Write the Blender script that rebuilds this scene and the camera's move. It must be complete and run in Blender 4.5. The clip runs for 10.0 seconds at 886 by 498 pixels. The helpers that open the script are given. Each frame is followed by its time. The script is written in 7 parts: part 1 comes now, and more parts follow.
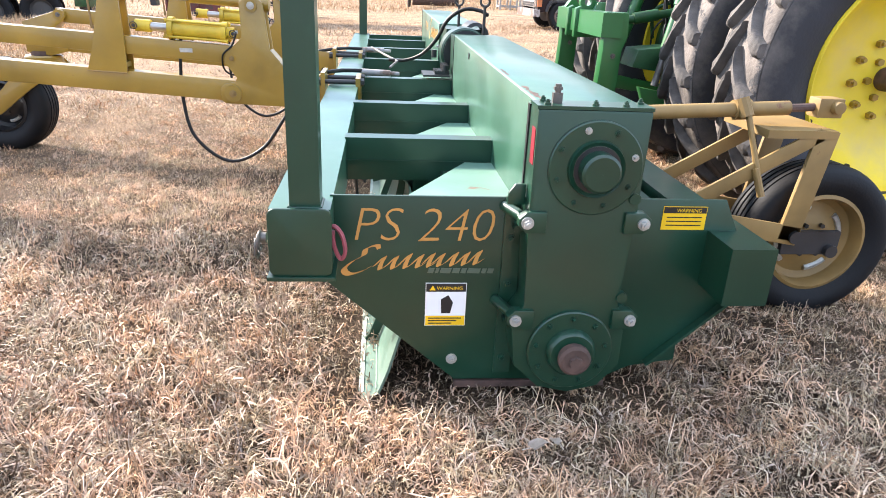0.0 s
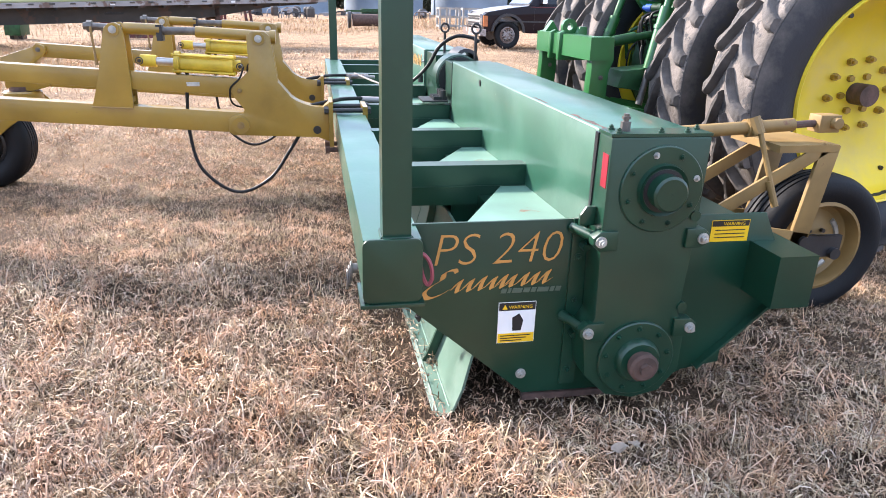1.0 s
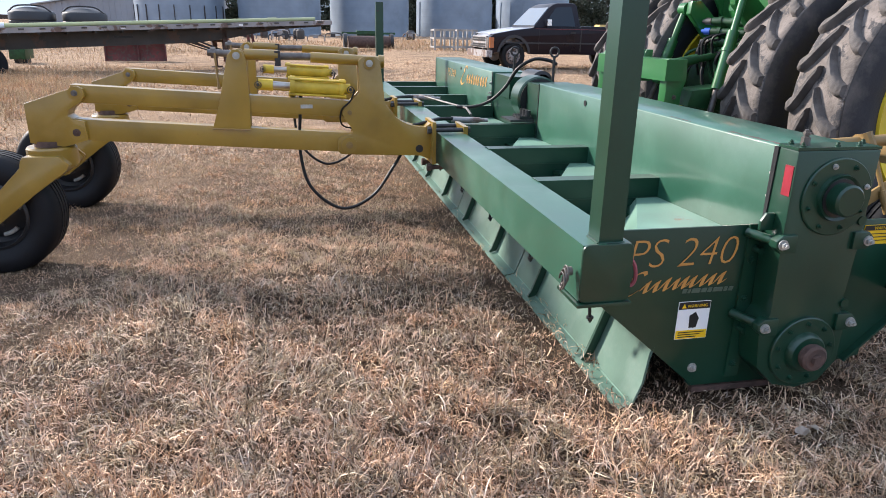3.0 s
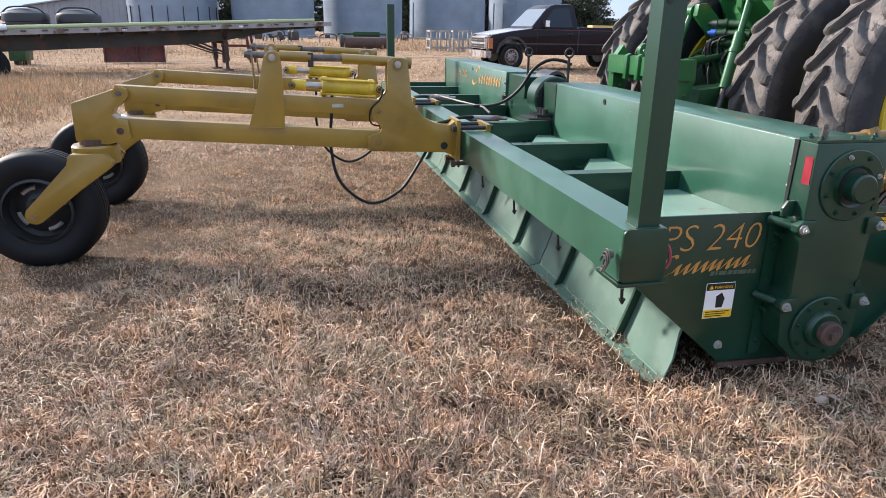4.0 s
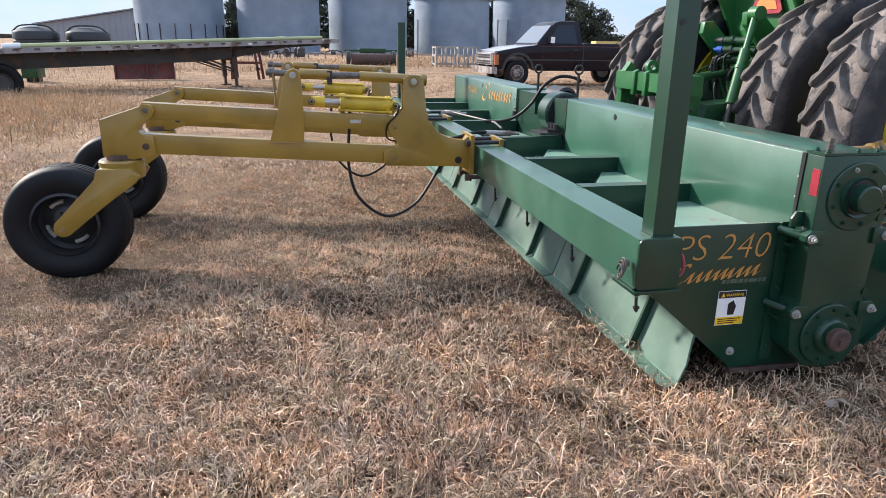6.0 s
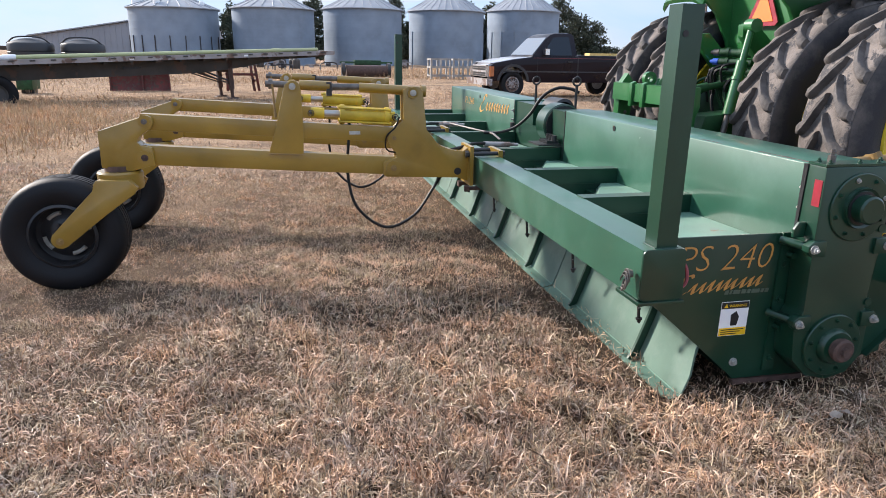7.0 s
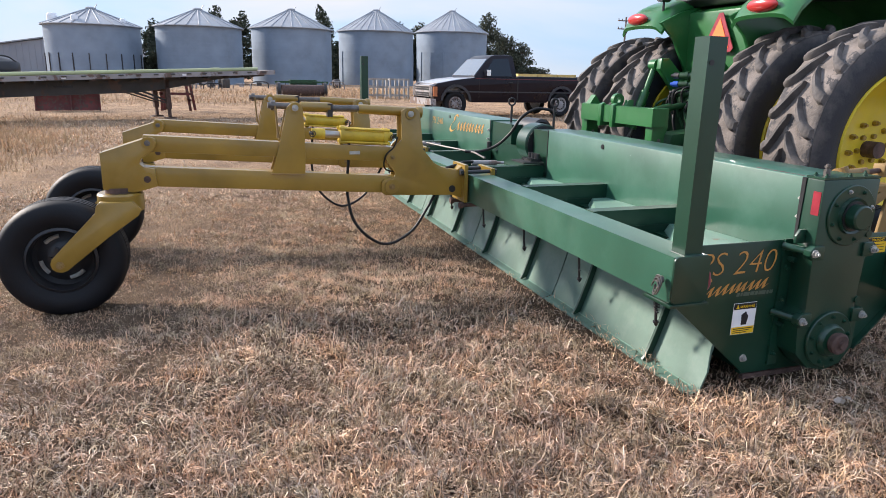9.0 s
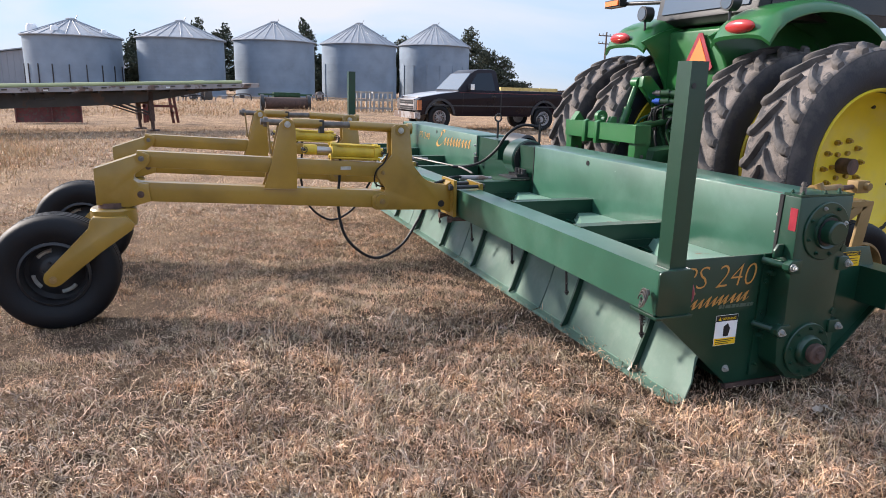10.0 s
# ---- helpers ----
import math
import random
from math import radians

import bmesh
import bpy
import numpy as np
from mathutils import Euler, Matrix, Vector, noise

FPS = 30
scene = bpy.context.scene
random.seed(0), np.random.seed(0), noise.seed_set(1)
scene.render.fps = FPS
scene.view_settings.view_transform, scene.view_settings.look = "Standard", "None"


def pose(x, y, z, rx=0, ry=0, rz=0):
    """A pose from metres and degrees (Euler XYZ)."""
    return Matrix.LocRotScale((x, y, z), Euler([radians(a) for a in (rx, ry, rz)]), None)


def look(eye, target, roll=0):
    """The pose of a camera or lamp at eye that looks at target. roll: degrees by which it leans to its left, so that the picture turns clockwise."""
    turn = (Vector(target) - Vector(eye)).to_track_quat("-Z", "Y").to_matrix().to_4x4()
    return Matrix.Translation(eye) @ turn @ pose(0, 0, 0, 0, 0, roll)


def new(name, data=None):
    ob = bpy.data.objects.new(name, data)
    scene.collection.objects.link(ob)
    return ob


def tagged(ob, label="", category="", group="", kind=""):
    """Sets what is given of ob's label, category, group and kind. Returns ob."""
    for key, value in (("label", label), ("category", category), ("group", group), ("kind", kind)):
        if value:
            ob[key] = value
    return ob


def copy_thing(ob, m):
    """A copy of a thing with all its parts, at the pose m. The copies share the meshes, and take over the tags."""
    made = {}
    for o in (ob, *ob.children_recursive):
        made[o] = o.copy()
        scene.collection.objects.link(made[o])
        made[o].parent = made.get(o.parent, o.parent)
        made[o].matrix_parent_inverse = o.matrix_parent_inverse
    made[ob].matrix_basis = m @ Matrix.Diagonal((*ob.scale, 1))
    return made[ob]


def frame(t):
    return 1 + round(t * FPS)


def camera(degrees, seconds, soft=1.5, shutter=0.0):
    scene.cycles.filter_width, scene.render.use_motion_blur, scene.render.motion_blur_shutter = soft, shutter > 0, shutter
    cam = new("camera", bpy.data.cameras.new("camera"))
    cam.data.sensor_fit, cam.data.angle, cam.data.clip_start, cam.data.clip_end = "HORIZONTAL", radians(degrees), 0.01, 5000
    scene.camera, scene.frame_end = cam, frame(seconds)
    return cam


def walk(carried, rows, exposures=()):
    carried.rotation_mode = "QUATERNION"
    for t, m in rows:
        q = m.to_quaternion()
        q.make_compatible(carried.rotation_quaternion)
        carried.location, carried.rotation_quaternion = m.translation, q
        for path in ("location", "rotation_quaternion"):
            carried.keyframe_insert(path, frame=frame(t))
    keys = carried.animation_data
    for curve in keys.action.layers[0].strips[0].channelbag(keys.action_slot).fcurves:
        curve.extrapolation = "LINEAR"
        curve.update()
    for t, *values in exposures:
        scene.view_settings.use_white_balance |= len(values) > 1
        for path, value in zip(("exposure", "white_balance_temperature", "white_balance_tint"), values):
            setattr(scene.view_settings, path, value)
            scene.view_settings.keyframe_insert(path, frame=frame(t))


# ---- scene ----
cam = camera(67.0, 10.0, soft=0.9)
PATH = [
    (0, (0.316, -2.002, 1.353), (0.526, -0.155, 0.615), 2.5),
    (0.5, (0.076, -1.973, 1.343), (0.357, -0.123, 0.636), 1.8),
    (1, (-0.131, -2.044, 1.404), (0.248, -0.204, 0.718), 1.5),
    (1.5, (-0.304, -2.133, 1.438), (0.113, -0.293, 0.773), 1.2),
    (2, (-0.506, -2.197, 1.44), (-0.077, -0.354, 0.793), 1.2),
    (2.5, (-0.72, -2.156, 1.416), (-0.293, -0.309, 0.78), 1.3),
    (3, (-0.928, -2.104, 1.418), (-0.496, -0.256, 0.786), 1.2),
    (4.5, (-1.246, -2.341, 1.429), (-0.788, -0.498, 0.802), 1.1),
    (5, (-1.263, -2.353, 1.431), (-0.808, -0.505, 0.814), 1.0),
    (5.5, (-1.274, -2.347, 1.435), (-0.825, -0.494, 0.831), 1.0),
    (6, (-1.289, -2.357, 1.439), (-0.846, -0.498, 0.851), 0.9),
    (7.5, (-1.384, -2.301, 1.436), (-0.892, -0.44, 0.894), 1.0),
    (8, (-1.503, -2.227, 1.444), (-0.957, -0.377, 0.915), 1.0),
    (8.5, (-1.656, -2.253, 1.453), (-1.049, -0.419, 0.937), 1.1),
    (9, (-1.829, -2.36, 1.45), (-1.169, -0.54, 0.95), 1.2),
    (9.5, (-1.897, -2.422, 1.463), (-1.205, -0.609, 0.98), 1.4),
    (10, (-1.905, -2.422, 1.483), (-1.194, -0.611, 1.019), 1.5),
]
walk(cam, [(t, look(eye, target, roll)) for t, eye, target, roll in PATH],
     [(t, stops, 6255 + 16 * t + 300 * max(0.0, 1 - t), tint) for t, stops, tint in (
         (0, 2.42, 12.4), (0.5, 2.30, 14.8), (1, 2.24, 15.4), (1.5, 1.84, 14.0), (2, 1.68, 13.4), (2.5, 1.61, 13.2), (3, 1.50, 13.2),
         (4.5, 1.39, 13.2), (6, 1.36, 13.2), (8, 1.33, 13.6), (10, 1.28, 14.0))])

# ---- world, sun ----
SUN = Vector((-1.35, 1.37, 1.0)).normalized()
world = bpy.data.worlds.new("sky")
scene.world = world
world.use_nodes = True
wt = world.node_tree
wt.nodes.clear()
w_out = wt.nodes.new("ShaderNodeOutputWorld")
w_bg = wt.nodes.new("ShaderNodeBackground")
w_sky = wt.nodes.new("ShaderNodeTexSky")
w_sky.sky_type = "NISHITA"
w_sky.sun_disc = False
w_sky.sun_elevation = math.asin(SUN.z)
w_sky.sun_rotation = math.atan2(SUN.x, SUN.y)
w_sky.dust_density = 0.15
w_sky.ozone_density = 3.0
w_co = wt.nodes.new("ShaderNodeTexCoord")
w_map = wt.nodes.new("ShaderNodeMapping")
w_map.inputs["Scale"].default_value = (1.0, 1.0, 3.2)
w_map.inputs["Rotation"].default_value = (0.1, 0.15, 0.6)
w_n = wt.nodes.new("ShaderNodeTexNoise")
w_n.inputs["Scale"].default_value = 2.1
w_n.inputs["Detail"].default_value = 7
w_n.inputs["Roughness"].default_value = 0.5
w_n.inputs["Distortion"].default_value = 0.5
w_r = wt.nodes.new("ShaderNodeValToRGB")
w_r.color_ramp.elements[0].position = 0.36
w_r.color_ramp.elements[1].position = 0.66
w_mix = wt.nodes.new("ShaderNodeMix")
w_mix.data_type = "RGBA"
w_bw = wt.nodes.new("ShaderNodeRGBToBW")
w_gain = wt.nodes.new("ShaderNodeVectorMath")
w_gain.operation = "MULTIPLY_ADD"
w_gain.inputs[1].default_value = (0.04, 0.04, 0.04)
w_gain.inputs[2].default_value = (2.12, 2.22, 2.36)
wt.links.new(w_sky.outputs["Color"], w_bw.inputs["Color"])
wt.links.new(w_bw.outputs["Val"], w_gain.inputs[0])
wt.links.new(w_gain.outputs["Vector"], w_mix.inputs["B"])
wt.links.new(w_co.outputs["Generated"], w_map.inputs["Vector"])
wt.links.new(w_map.outputs["Vector"], w_n.inputs["Vector"])
wt.links.new(w_n.outputs["Fac"], w_r.inputs["Fac"])
wt.links.new(w_r.outputs["Color"], w_mix.inputs["Factor"])
w_tint = wt.nodes.new("ShaderNodeVectorMath")
w_tint.operation = "MULTIPLY"
w_tint.inputs[1].default_value = (0.93, 1.29, 1.79)
w_soft = wt.nodes.new("ShaderNodeGamma")
w_soft.inputs["Gamma"].default_value = 0.27
wt.links.new(w_sky.outputs["Color"], w_soft.inputs["Color"])
wt.links.new(w_soft.outputs["Color"], w_tint.inputs[0])
wt.links.new(w_tint.outputs["Vector"], w_mix.inputs["A"])
# thin cloud brightens towards the zenith
w_xyz = wt.nodes.new("ShaderNodeSeparateXYZ")
w_up = wt.nodes.new("ShaderNodeMath")
w_up.operation = "MULTIPLY_ADD"
w_up.use_clamp = False
w_up.inputs[1].default_value, w_up.inputs[2].default_value = 0.80, 0.94
w_over = wt.nodes.new("ShaderNodeVectorMath")
w_over.operation = "SCALE"
wt.links.new(w_co.outputs["Generated"], w_xyz.inputs["Vector"])
wt.links.new(w_xyz.outputs["Z"], w_up.inputs[0])
wt.links.new(w_mix.outputs["Result"], w_over.inputs[0])
wt.links.new(w_up.outputs["Value"], w_over.inputs["Scale"])
wt.links.new(w_over.outputs["Vector"], w_bg.inputs["Color"])
wt.links.new(w_bg.outputs["Background"], w_out.inputs["Surface"])
w_bg.inputs["Strength"].default_value = 0.15
sun = new("sun", bpy.data.lights.new("sun", "SUN"))
sun.data.energy = 3.4
sun.data.angle = radians(7.0)
sun.data.color = (1.0, 0.91, 0.80)
sun.matrix_basis = look(SUN * 50, (0, 0, 0))


# ---- materials ----
def mat(name, base, rough=0.5, metal=0.0, var=0.15, scale=6.0, grain=60.0, bump=0.05, wear=None, wear_at=0.68,
        wear_scale=9.0, coat=0.0, spec=0.5, dust=None, dust_at=0.5):
    """A painted, metal, rubber or mineral surface with broad stains, fine grain and worn or dusty patches."""
    m = bpy.data.materials.new(name)
    m.use_nodes = True
    nt = m.node_tree
    p = nt.nodes["Principled BSDF"]
    co = nt.nodes.new("ShaderNodeTexCoord")
    big = nt.nodes.new("ShaderNodeTexNoise")
    big.inputs["Scale"].default_value = scale
    big.inputs["Detail"].default_value = 6
    fine = nt.nodes.new("ShaderNodeTexNoise")
    fine.inputs["Scale"].default_value = grain
    fine.inputs["Detail"].default_value = 4
    for n in (big, fine):
        nt.links.new(co.outputs["Object"], n.inputs["Vector"])
    ramp = nt.nodes.new("ShaderNodeValToRGB")
    lo = tuple(c * (1 - var) for c in base)
    hi = tuple(min(1.0, c * (1 + var)) for c in base)
    ramp.color_ramp.elements[0].color = (*lo, 1)
    ramp.color_ramp.elements[1].color = (*hi, 1)
    ramp.color_ramp.elements[0].position = 0.32
    ramp.color_ramp.elements[1].position = 0.68
    nt.links.new(big.outputs["Fac"], ramp.inputs["Fac"])
    colour = ramp.outputs["Color"]

    def over(colour, tone, at, sc, soft):
        w = nt.nodes.new("ShaderNodeTexNoise")
        w.inputs["Scale"].default_value = sc
        w.inputs["Detail"].default_value = 8
        w.inputs["Roughness"].default_value = 0.65
        nt.links.new(co.outputs["Object"], w.inputs["Vector"])
        r = nt.nodes.new("ShaderNodeValToRGB")
        r.color_ramp.elements[0].position = at
        r.color_ramp.elements[1].position = at + soft
        nt.links.new(w.outputs["Fac"], r.inputs["Fac"])
        x = nt.nodes.new("ShaderNodeMix")
        x.data_type = "RGBA"
        x.inputs["B"].default_value = (*tone, 1)
        nt.links.new(r.outputs["Color"], x.inputs["Factor"])
        nt.links.new(colour, x.inputs["A"])
        return x.outputs["Result"]

    if dust:
        colour = over(colour, dust, dust_at, 2.3, 0.35)
    if wear:
        colour = over(colour, wear, wear_at, wear_scale, 0.04)
    nt.links.new(colour, p.inputs["Base Color"])
    rr = nt.nodes.new("ShaderNodeMapRange")
    rr.inputs["To Min"].default_value = max(0.02, rough - 0.1)
    rr.inputs["To Max"].default_value = min(1.0, rough + 0.14)
    nt.links.new(big.outputs["Fac"], rr.inputs["Value"])
    nt.links.new(rr.outputs["Result"], p.inputs["Roughness"])
    p.inputs["Metallic"].default_value = metal
    p.inputs["Coat Weight"].default_value = coat
    p.inputs["Coat Roughness"].default_value = 0.16
    p.inputs["Specular IOR Level"].default_value = spec
    if bump:
        b = nt.nodes.new("ShaderNodeBump")
        b.inputs["Strength"].default_value = bump
        b.inputs["Distance"].default_value = 0.01
        nt.links.new(fine.outputs["Fac"], b.inputs["Height"])
        nt.links.new(b.outputs["Normal"], p.inputs["Normal"])
    return m


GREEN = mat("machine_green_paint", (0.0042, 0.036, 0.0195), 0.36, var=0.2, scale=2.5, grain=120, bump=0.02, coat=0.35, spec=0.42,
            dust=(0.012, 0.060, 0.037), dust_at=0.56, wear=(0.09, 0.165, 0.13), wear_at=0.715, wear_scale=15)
# paler, dustier machine green: sunlit faces of beam and housing put into the colour
BEAM_GREEN = mat("paler_machine_green_paint", (0.018, 0.090, 0.054), 0.44, var=0.16, scale=2.5, grain=120, bump=0.03, coat=0.50,
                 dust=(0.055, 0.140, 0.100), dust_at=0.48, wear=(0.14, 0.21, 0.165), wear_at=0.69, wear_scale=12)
# base and dust tones made paler for sky sheen on the tilted blade
BLADE = mat("worn_green_blade_with_sheen", (0.082, 0.150, 0.112), 0.40, spec=0.5, var=0.25, scale=3, grain=90, bump=0.04, dust=(0.185, 0.24, 0.205), dust_at=0.48,
            wear=(0.10, 0.075, 0.06), wear_at=0.67, wear_scale=3.5, coat=0.2)
# machine green made paler for light on upward sheets and bend edges
PALE = mat("lit_pale_green_sheet", (0.13, 0.24, 0.185), 0.40, var=0.2, scale=4, bump=0.03,
           wear=(0.16, 0.085, 0.05), wear_at=0.67, wear_scale=5)
GOLD = mat("ochre_paint", (0.262, 0.158, 0.018), 0.36, var=0.22, scale=3, grain=110, bump=0.05, coat=0.5,
           wear=(0.10, 0.045, 0.02), wear_at=0.685, wear_scale=7, dust=(0.31, 0.21, 0.065), dust_at=0.58)
TAN = mat("tan_gold_paint", (0.235, 0.145, 0.048), 0.55, var=0.25, scale=5, bump=0.04, wear=(0.16, 0.07, 0.03), wear_at=0.66)
YELLOW = mat("bright_yellow_paint", (0.52, 0.36, 0.026), 0.42, var=0.28, scale=6, bump=0.03, wear=(0.2, 0.1, 0.03),
             wear_at=0.69, wear_scale=14)
RIM_YELLOW = mat("rim_yellow_paint", (0.72, 0.54, 0.03), 0.42, var=0.1, scale=2, bump=0.03, dust=(0.55, 0.42, 0.16), dust_at=0.5)
TRACTOR = mat("tractor_green_paint", (0.017, 0.118, 0.030), 0.34, var=0.14, scale=3, bump=0.03, coat=0.3,
              dust=(0.07, 0.15, 0.06), dust_at=0.58)
TRACTOR_DARK = mat("greasy_green_casting", (0.010, 0.058, 0.018), 0.45, var=0.4, scale=9, bump=0.1)
RUBBER = mat("black_tyre_rubber", (0.006, 0.0065, 0.0085), 0.60, var=0.3, scale=5, grain=80, bump=0.12, spec=0.26, dust=(0.014, 0.0135, 0.014), dust_at=0.60)
DUSTY_RUBBER = mat("dusty_worn_tread", (0.150, 0.128, 0.115), 0.88, var=0.4, scale=7, grain=45, bump=0.6,
                   wear=(0.055, 0.052, 0.054), wear_at=0.555, wear_scale=6)
LUG = mat("worn_rubber_lug", (0.088, 0.078, 0.073), 0.82, var=0.45, scale=10, grain=50, bump=0.5, dust=(0.165, 0.141, 0.127), dust_at=0.55)
TRACTOR_SIDE = mat("tractor_tyre_sidewall", (0.012, 0.014, 0.021), 0.60, var=0.3, scale=4, bump=0.15, dust=(0.048, 0.045, 0.047), dust_at=0.52)


def tread_dust(m, cx, cz, r0, r1, tone):
    """Dry soil that clings to a tyre's shoulder and thins out unevenly down its side wall."""
    nt = m.node_tree
    p = nt.nodes["Principled BSDF"]
    old = p.inputs["Base Color"].links[0].from_socket
    co = nt.nodes.new("ShaderNodeTexCoord")
    away = nt.nodes.new("ShaderNodeVectorMath")
    away.operation = "SUBTRACT"
    away.inputs[1].default_value = (cx, 0, cz)
    flat = nt.nodes.new("ShaderNodeVectorMath")
    flat.operation = "MULTIPLY"
    flat.inputs[1].default_value = (1, 0, 1)
    far = nt.nodes.new("ShaderNodeVectorMath")
    far.operation = "LENGTH"
    n = nt.nodes.new("ShaderNodeTexNoise")
    n.inputs["Scale"].default_value = 7
    n.inputs["Detail"].default_value = 7
    n.inputs["Roughness"].default_value = 0.65
    wob = nt.nodes.new("ShaderNodeMath")
    wob.operation = "MULTIPLY_ADD"
    wob.inputs[1].default_value = 0.34
    r = nt.nodes.new("ShaderNodeMapRange")
    r.inputs["From Min"].default_value, r.inputs["From Max"].default_value = r0 + 0.17, r1 + 0.17
    r.inputs["To Max"].default_value = 0.9
    x = nt.nodes.new("ShaderNodeMix")
    x.data_type = "RGBA"
    x.inputs["B"].default_value = (*tone, 1)
    nt.links.new(co.outputs["Object"], away.inputs[0])
    nt.links.new(away.outputs["Vector"], flat.inputs[0])
    nt.links.new(flat.outputs["Vector"], far.inputs[0])
    nt.links.new(co.outputs["Object"], n.inputs["Vector"])
    nt.links.new(n.outputs["Fac"], wob.inputs[0])
    nt.links.new(far.outputs["Value"], wob.inputs[2])
    nt.links.new(wob.outputs["Value"], r.inputs["Value"])
    nt.links.new(r.outputs["Result"], x.inputs["Factor"])
    nt.links.new(old, x.inputs["A"])
    nt.links.new(x.outputs["Result"], p.inputs["Base Color"])


BLACK = mat("black_steel", (0.018, 0.018, 0.02), 0.4, var=0.3, scale=10, bump=0.06)
HOSE = mat("black_hydraulic_hose", (0.008, 0.008, 0.009), 0.5, spec=0.3, var=0.2, grain=200, bump=0.1)
STEEL = mat("bare_steel", (0.40, 0.39, 0.38), 0.40, metal=0.9, var=0.15, scale=12, bump=0.04)
ZINC = mat("zinc_bolt", (0.42, 0.42, 0.40), 0.45, metal=0.6, var=0.2, scale=40, bump=0.05)
GREASY = mat("greasy_grey_steel", (0.135, 0.122, 0.112), 0.45, metal=0.5, var=0.3, scale=20, bump=0.08)
RUST = mat("rusty_steel", (0.085, 0.05, 0.04), 0.8, var=0.45, scale=18, bump=0.3)
RUST_RED = mat("faded_red_rusty_paint", (0.115, 0.026, 0.022), 0.7, var=0.35, scale=3, bump=0.1, wear=(0.08, 0.045, 0.035), wear_at=0.52)
RED = mat("red_reflector", (0.26, 0.014, 0.028), 0.35, var=0.25, scale=20, bump=0.02)
LAMP_RED = mat("red_lamp_lens", (0.44, 0.028, 0.026), 0.2, var=0.08, bump=0.0, coat=0.6)
ORANGE = mat("fluorescent_orange", (0.95, 0.17, 0.02), 0.5, var=0.05, bump=0.0)
LETTER = mat("orange_gold_lettering", (0.50, 0.25, 0.06), 0.5, var=0.1, bump=0.0)
LETTER_DIM = mat("faded_grey_green_lettering", (0.07, 0.10, 0.072), 0.5, var=0.1, bump=0.0)
D_WHITE = mat("decal_white", (0.78, 0.79, 0.8), 0.4, var=0.04, bump=0.0)
D_YELLOW = mat("decal_yellow", (0.80, 0.50, 0.01), 0.4, var=0.05, bump=0.0)
D_BLACK = mat("decal_black", (0.012, 0.012, 0.014), 0.4, var=0.1, bump=0.0)
CHROME = mat("chrome", (0.75, 0.76, 0.78), 0.12, metal=1.0, var=0.05, bump=0.0)
GALV = mat("galvanised_bin_steel", (0.19, 0.245, 0.315), 0.5, metal=0.0, var=0.16, scale=0.5, grain=4, bump=0.03,
           dust=(0.21, 0.26, 0.335), dust_at=0.5)
GALV_ROOF = mat("galvanised_roof_steel", (0.27, 0.285, 0.31), 0.45, metal=0.1, var=0.12, scale=0.8, grain=4, bump=0.03)
SHED = mat("grey_shed_cladding", (0.30, 0.31, 0.34), 0.6, metal=0.2, var=0.1, scale=0.3, bump=0.02)
TRUCK = mat("dark_maroon_black_car_paint", (0.007, 0.004, 0.009), 0.28, var=0.15, scale=2, bump=0.0, coat=0.12, spec=0.2)
PINSTRIPE = mat("dull_red_pinstripe", (0.16, 0.028, 0.035), 0.4, var=0.1, bump=0.0)
TRUCK_TRIM = mat("dark_grey_trim", (0.028, 0.028, 0.032), 0.5, var=0.1, bump=0.02)
# pale base colour holds the sky's reflection on the dark truck's hood
TRUCK_HOOD = mat("hood_paint_with_sky_sheen", (0.36, 0.36, 0.39), 0.3, var=0.2, scale=2, bump=0.0, coat=1.0)
WOOD = mat("weathered_grey_planks", (0.26, 0.24, 0.22), 0.85, var=0.3, scale=3, grain=30, bump=0.3)
RAIL = mat("dull_aluminium_rail", (0.30, 0.285, 0.285), 0.6, metal=0.3, var=0.25, scale=1.5, bump=0.08, wear=(0.15, 0.10, 0.08), wear_at=0.53, wear_scale=1.6)
TRAILER = mat("dark_grey_trailer_steel", (0.052, 0.049, 0.047), 0.7, var=0.35, scale=1.5, bump=0.08, wear=(0.085, 0.055, 0.042), wear_at=0.56, wear_scale=2)
PIPE_GREEN = mat("pale_green_plastic_pipe", (0.40, 0.42, 0.22), 0.45, var=0.12, scale=1, bump=0.02)
TANK = mat("black_poly_tank", (0.018, 0.019, 0.022), 0.4, var=0.2, scale=1, bump=0.02)
WHITEWOOD = mat("sun_bleached_white_boards", (0.30, 0.285, 0.265), 0.8, var=0.3, scale=3, bump=0.2)
STRAW = mat("yellow_straw", (0.55, 0.42, 0.16), 0.9, var=0.25, scale=2, grain=20, bump=0.4)
LEAF_PALE = mat("pale_dead_leaf", (0.55, 0.46, 0.38), 0.7, var=0.2, scale=30, grain=150, bump=0.2)
BARK = mat("brown_bark", (0.07, 0.05, 0.038), 0.9, var=0.3, scale=8, bump=0.6)
POLE = mat("weathered_pole_wood", (0.14, 0.11, 0.09), 0.9, var=0.3, scale=4, bump=0.4)


def glass(name, tint, rough=0.03, coat=1.0):
    m = bpy.data.materials.new(name)
    m.use_nodes = True
    p = m.node_tree.nodes["Principled BSDF"]
    p.inputs["Base Color"].default_value = (*tint, 1)
    p.inputs["Roughness"].default_value = rough
    p.inputs["Specular IOR Level"].default_value = 0.15 + 0.65 * coat
    p.inputs["Coat Weight"].default_value = coat
    return m


GLASS = glass("dark_window_glass", (0.012, 0.015, 0.02), 0.06, 0.25)
# tint made paler for the sky reflected in this glass
PALE_GLASS = glass("sky_bright_windscreen", (0.08, 0.10, 0.125), 0.10)


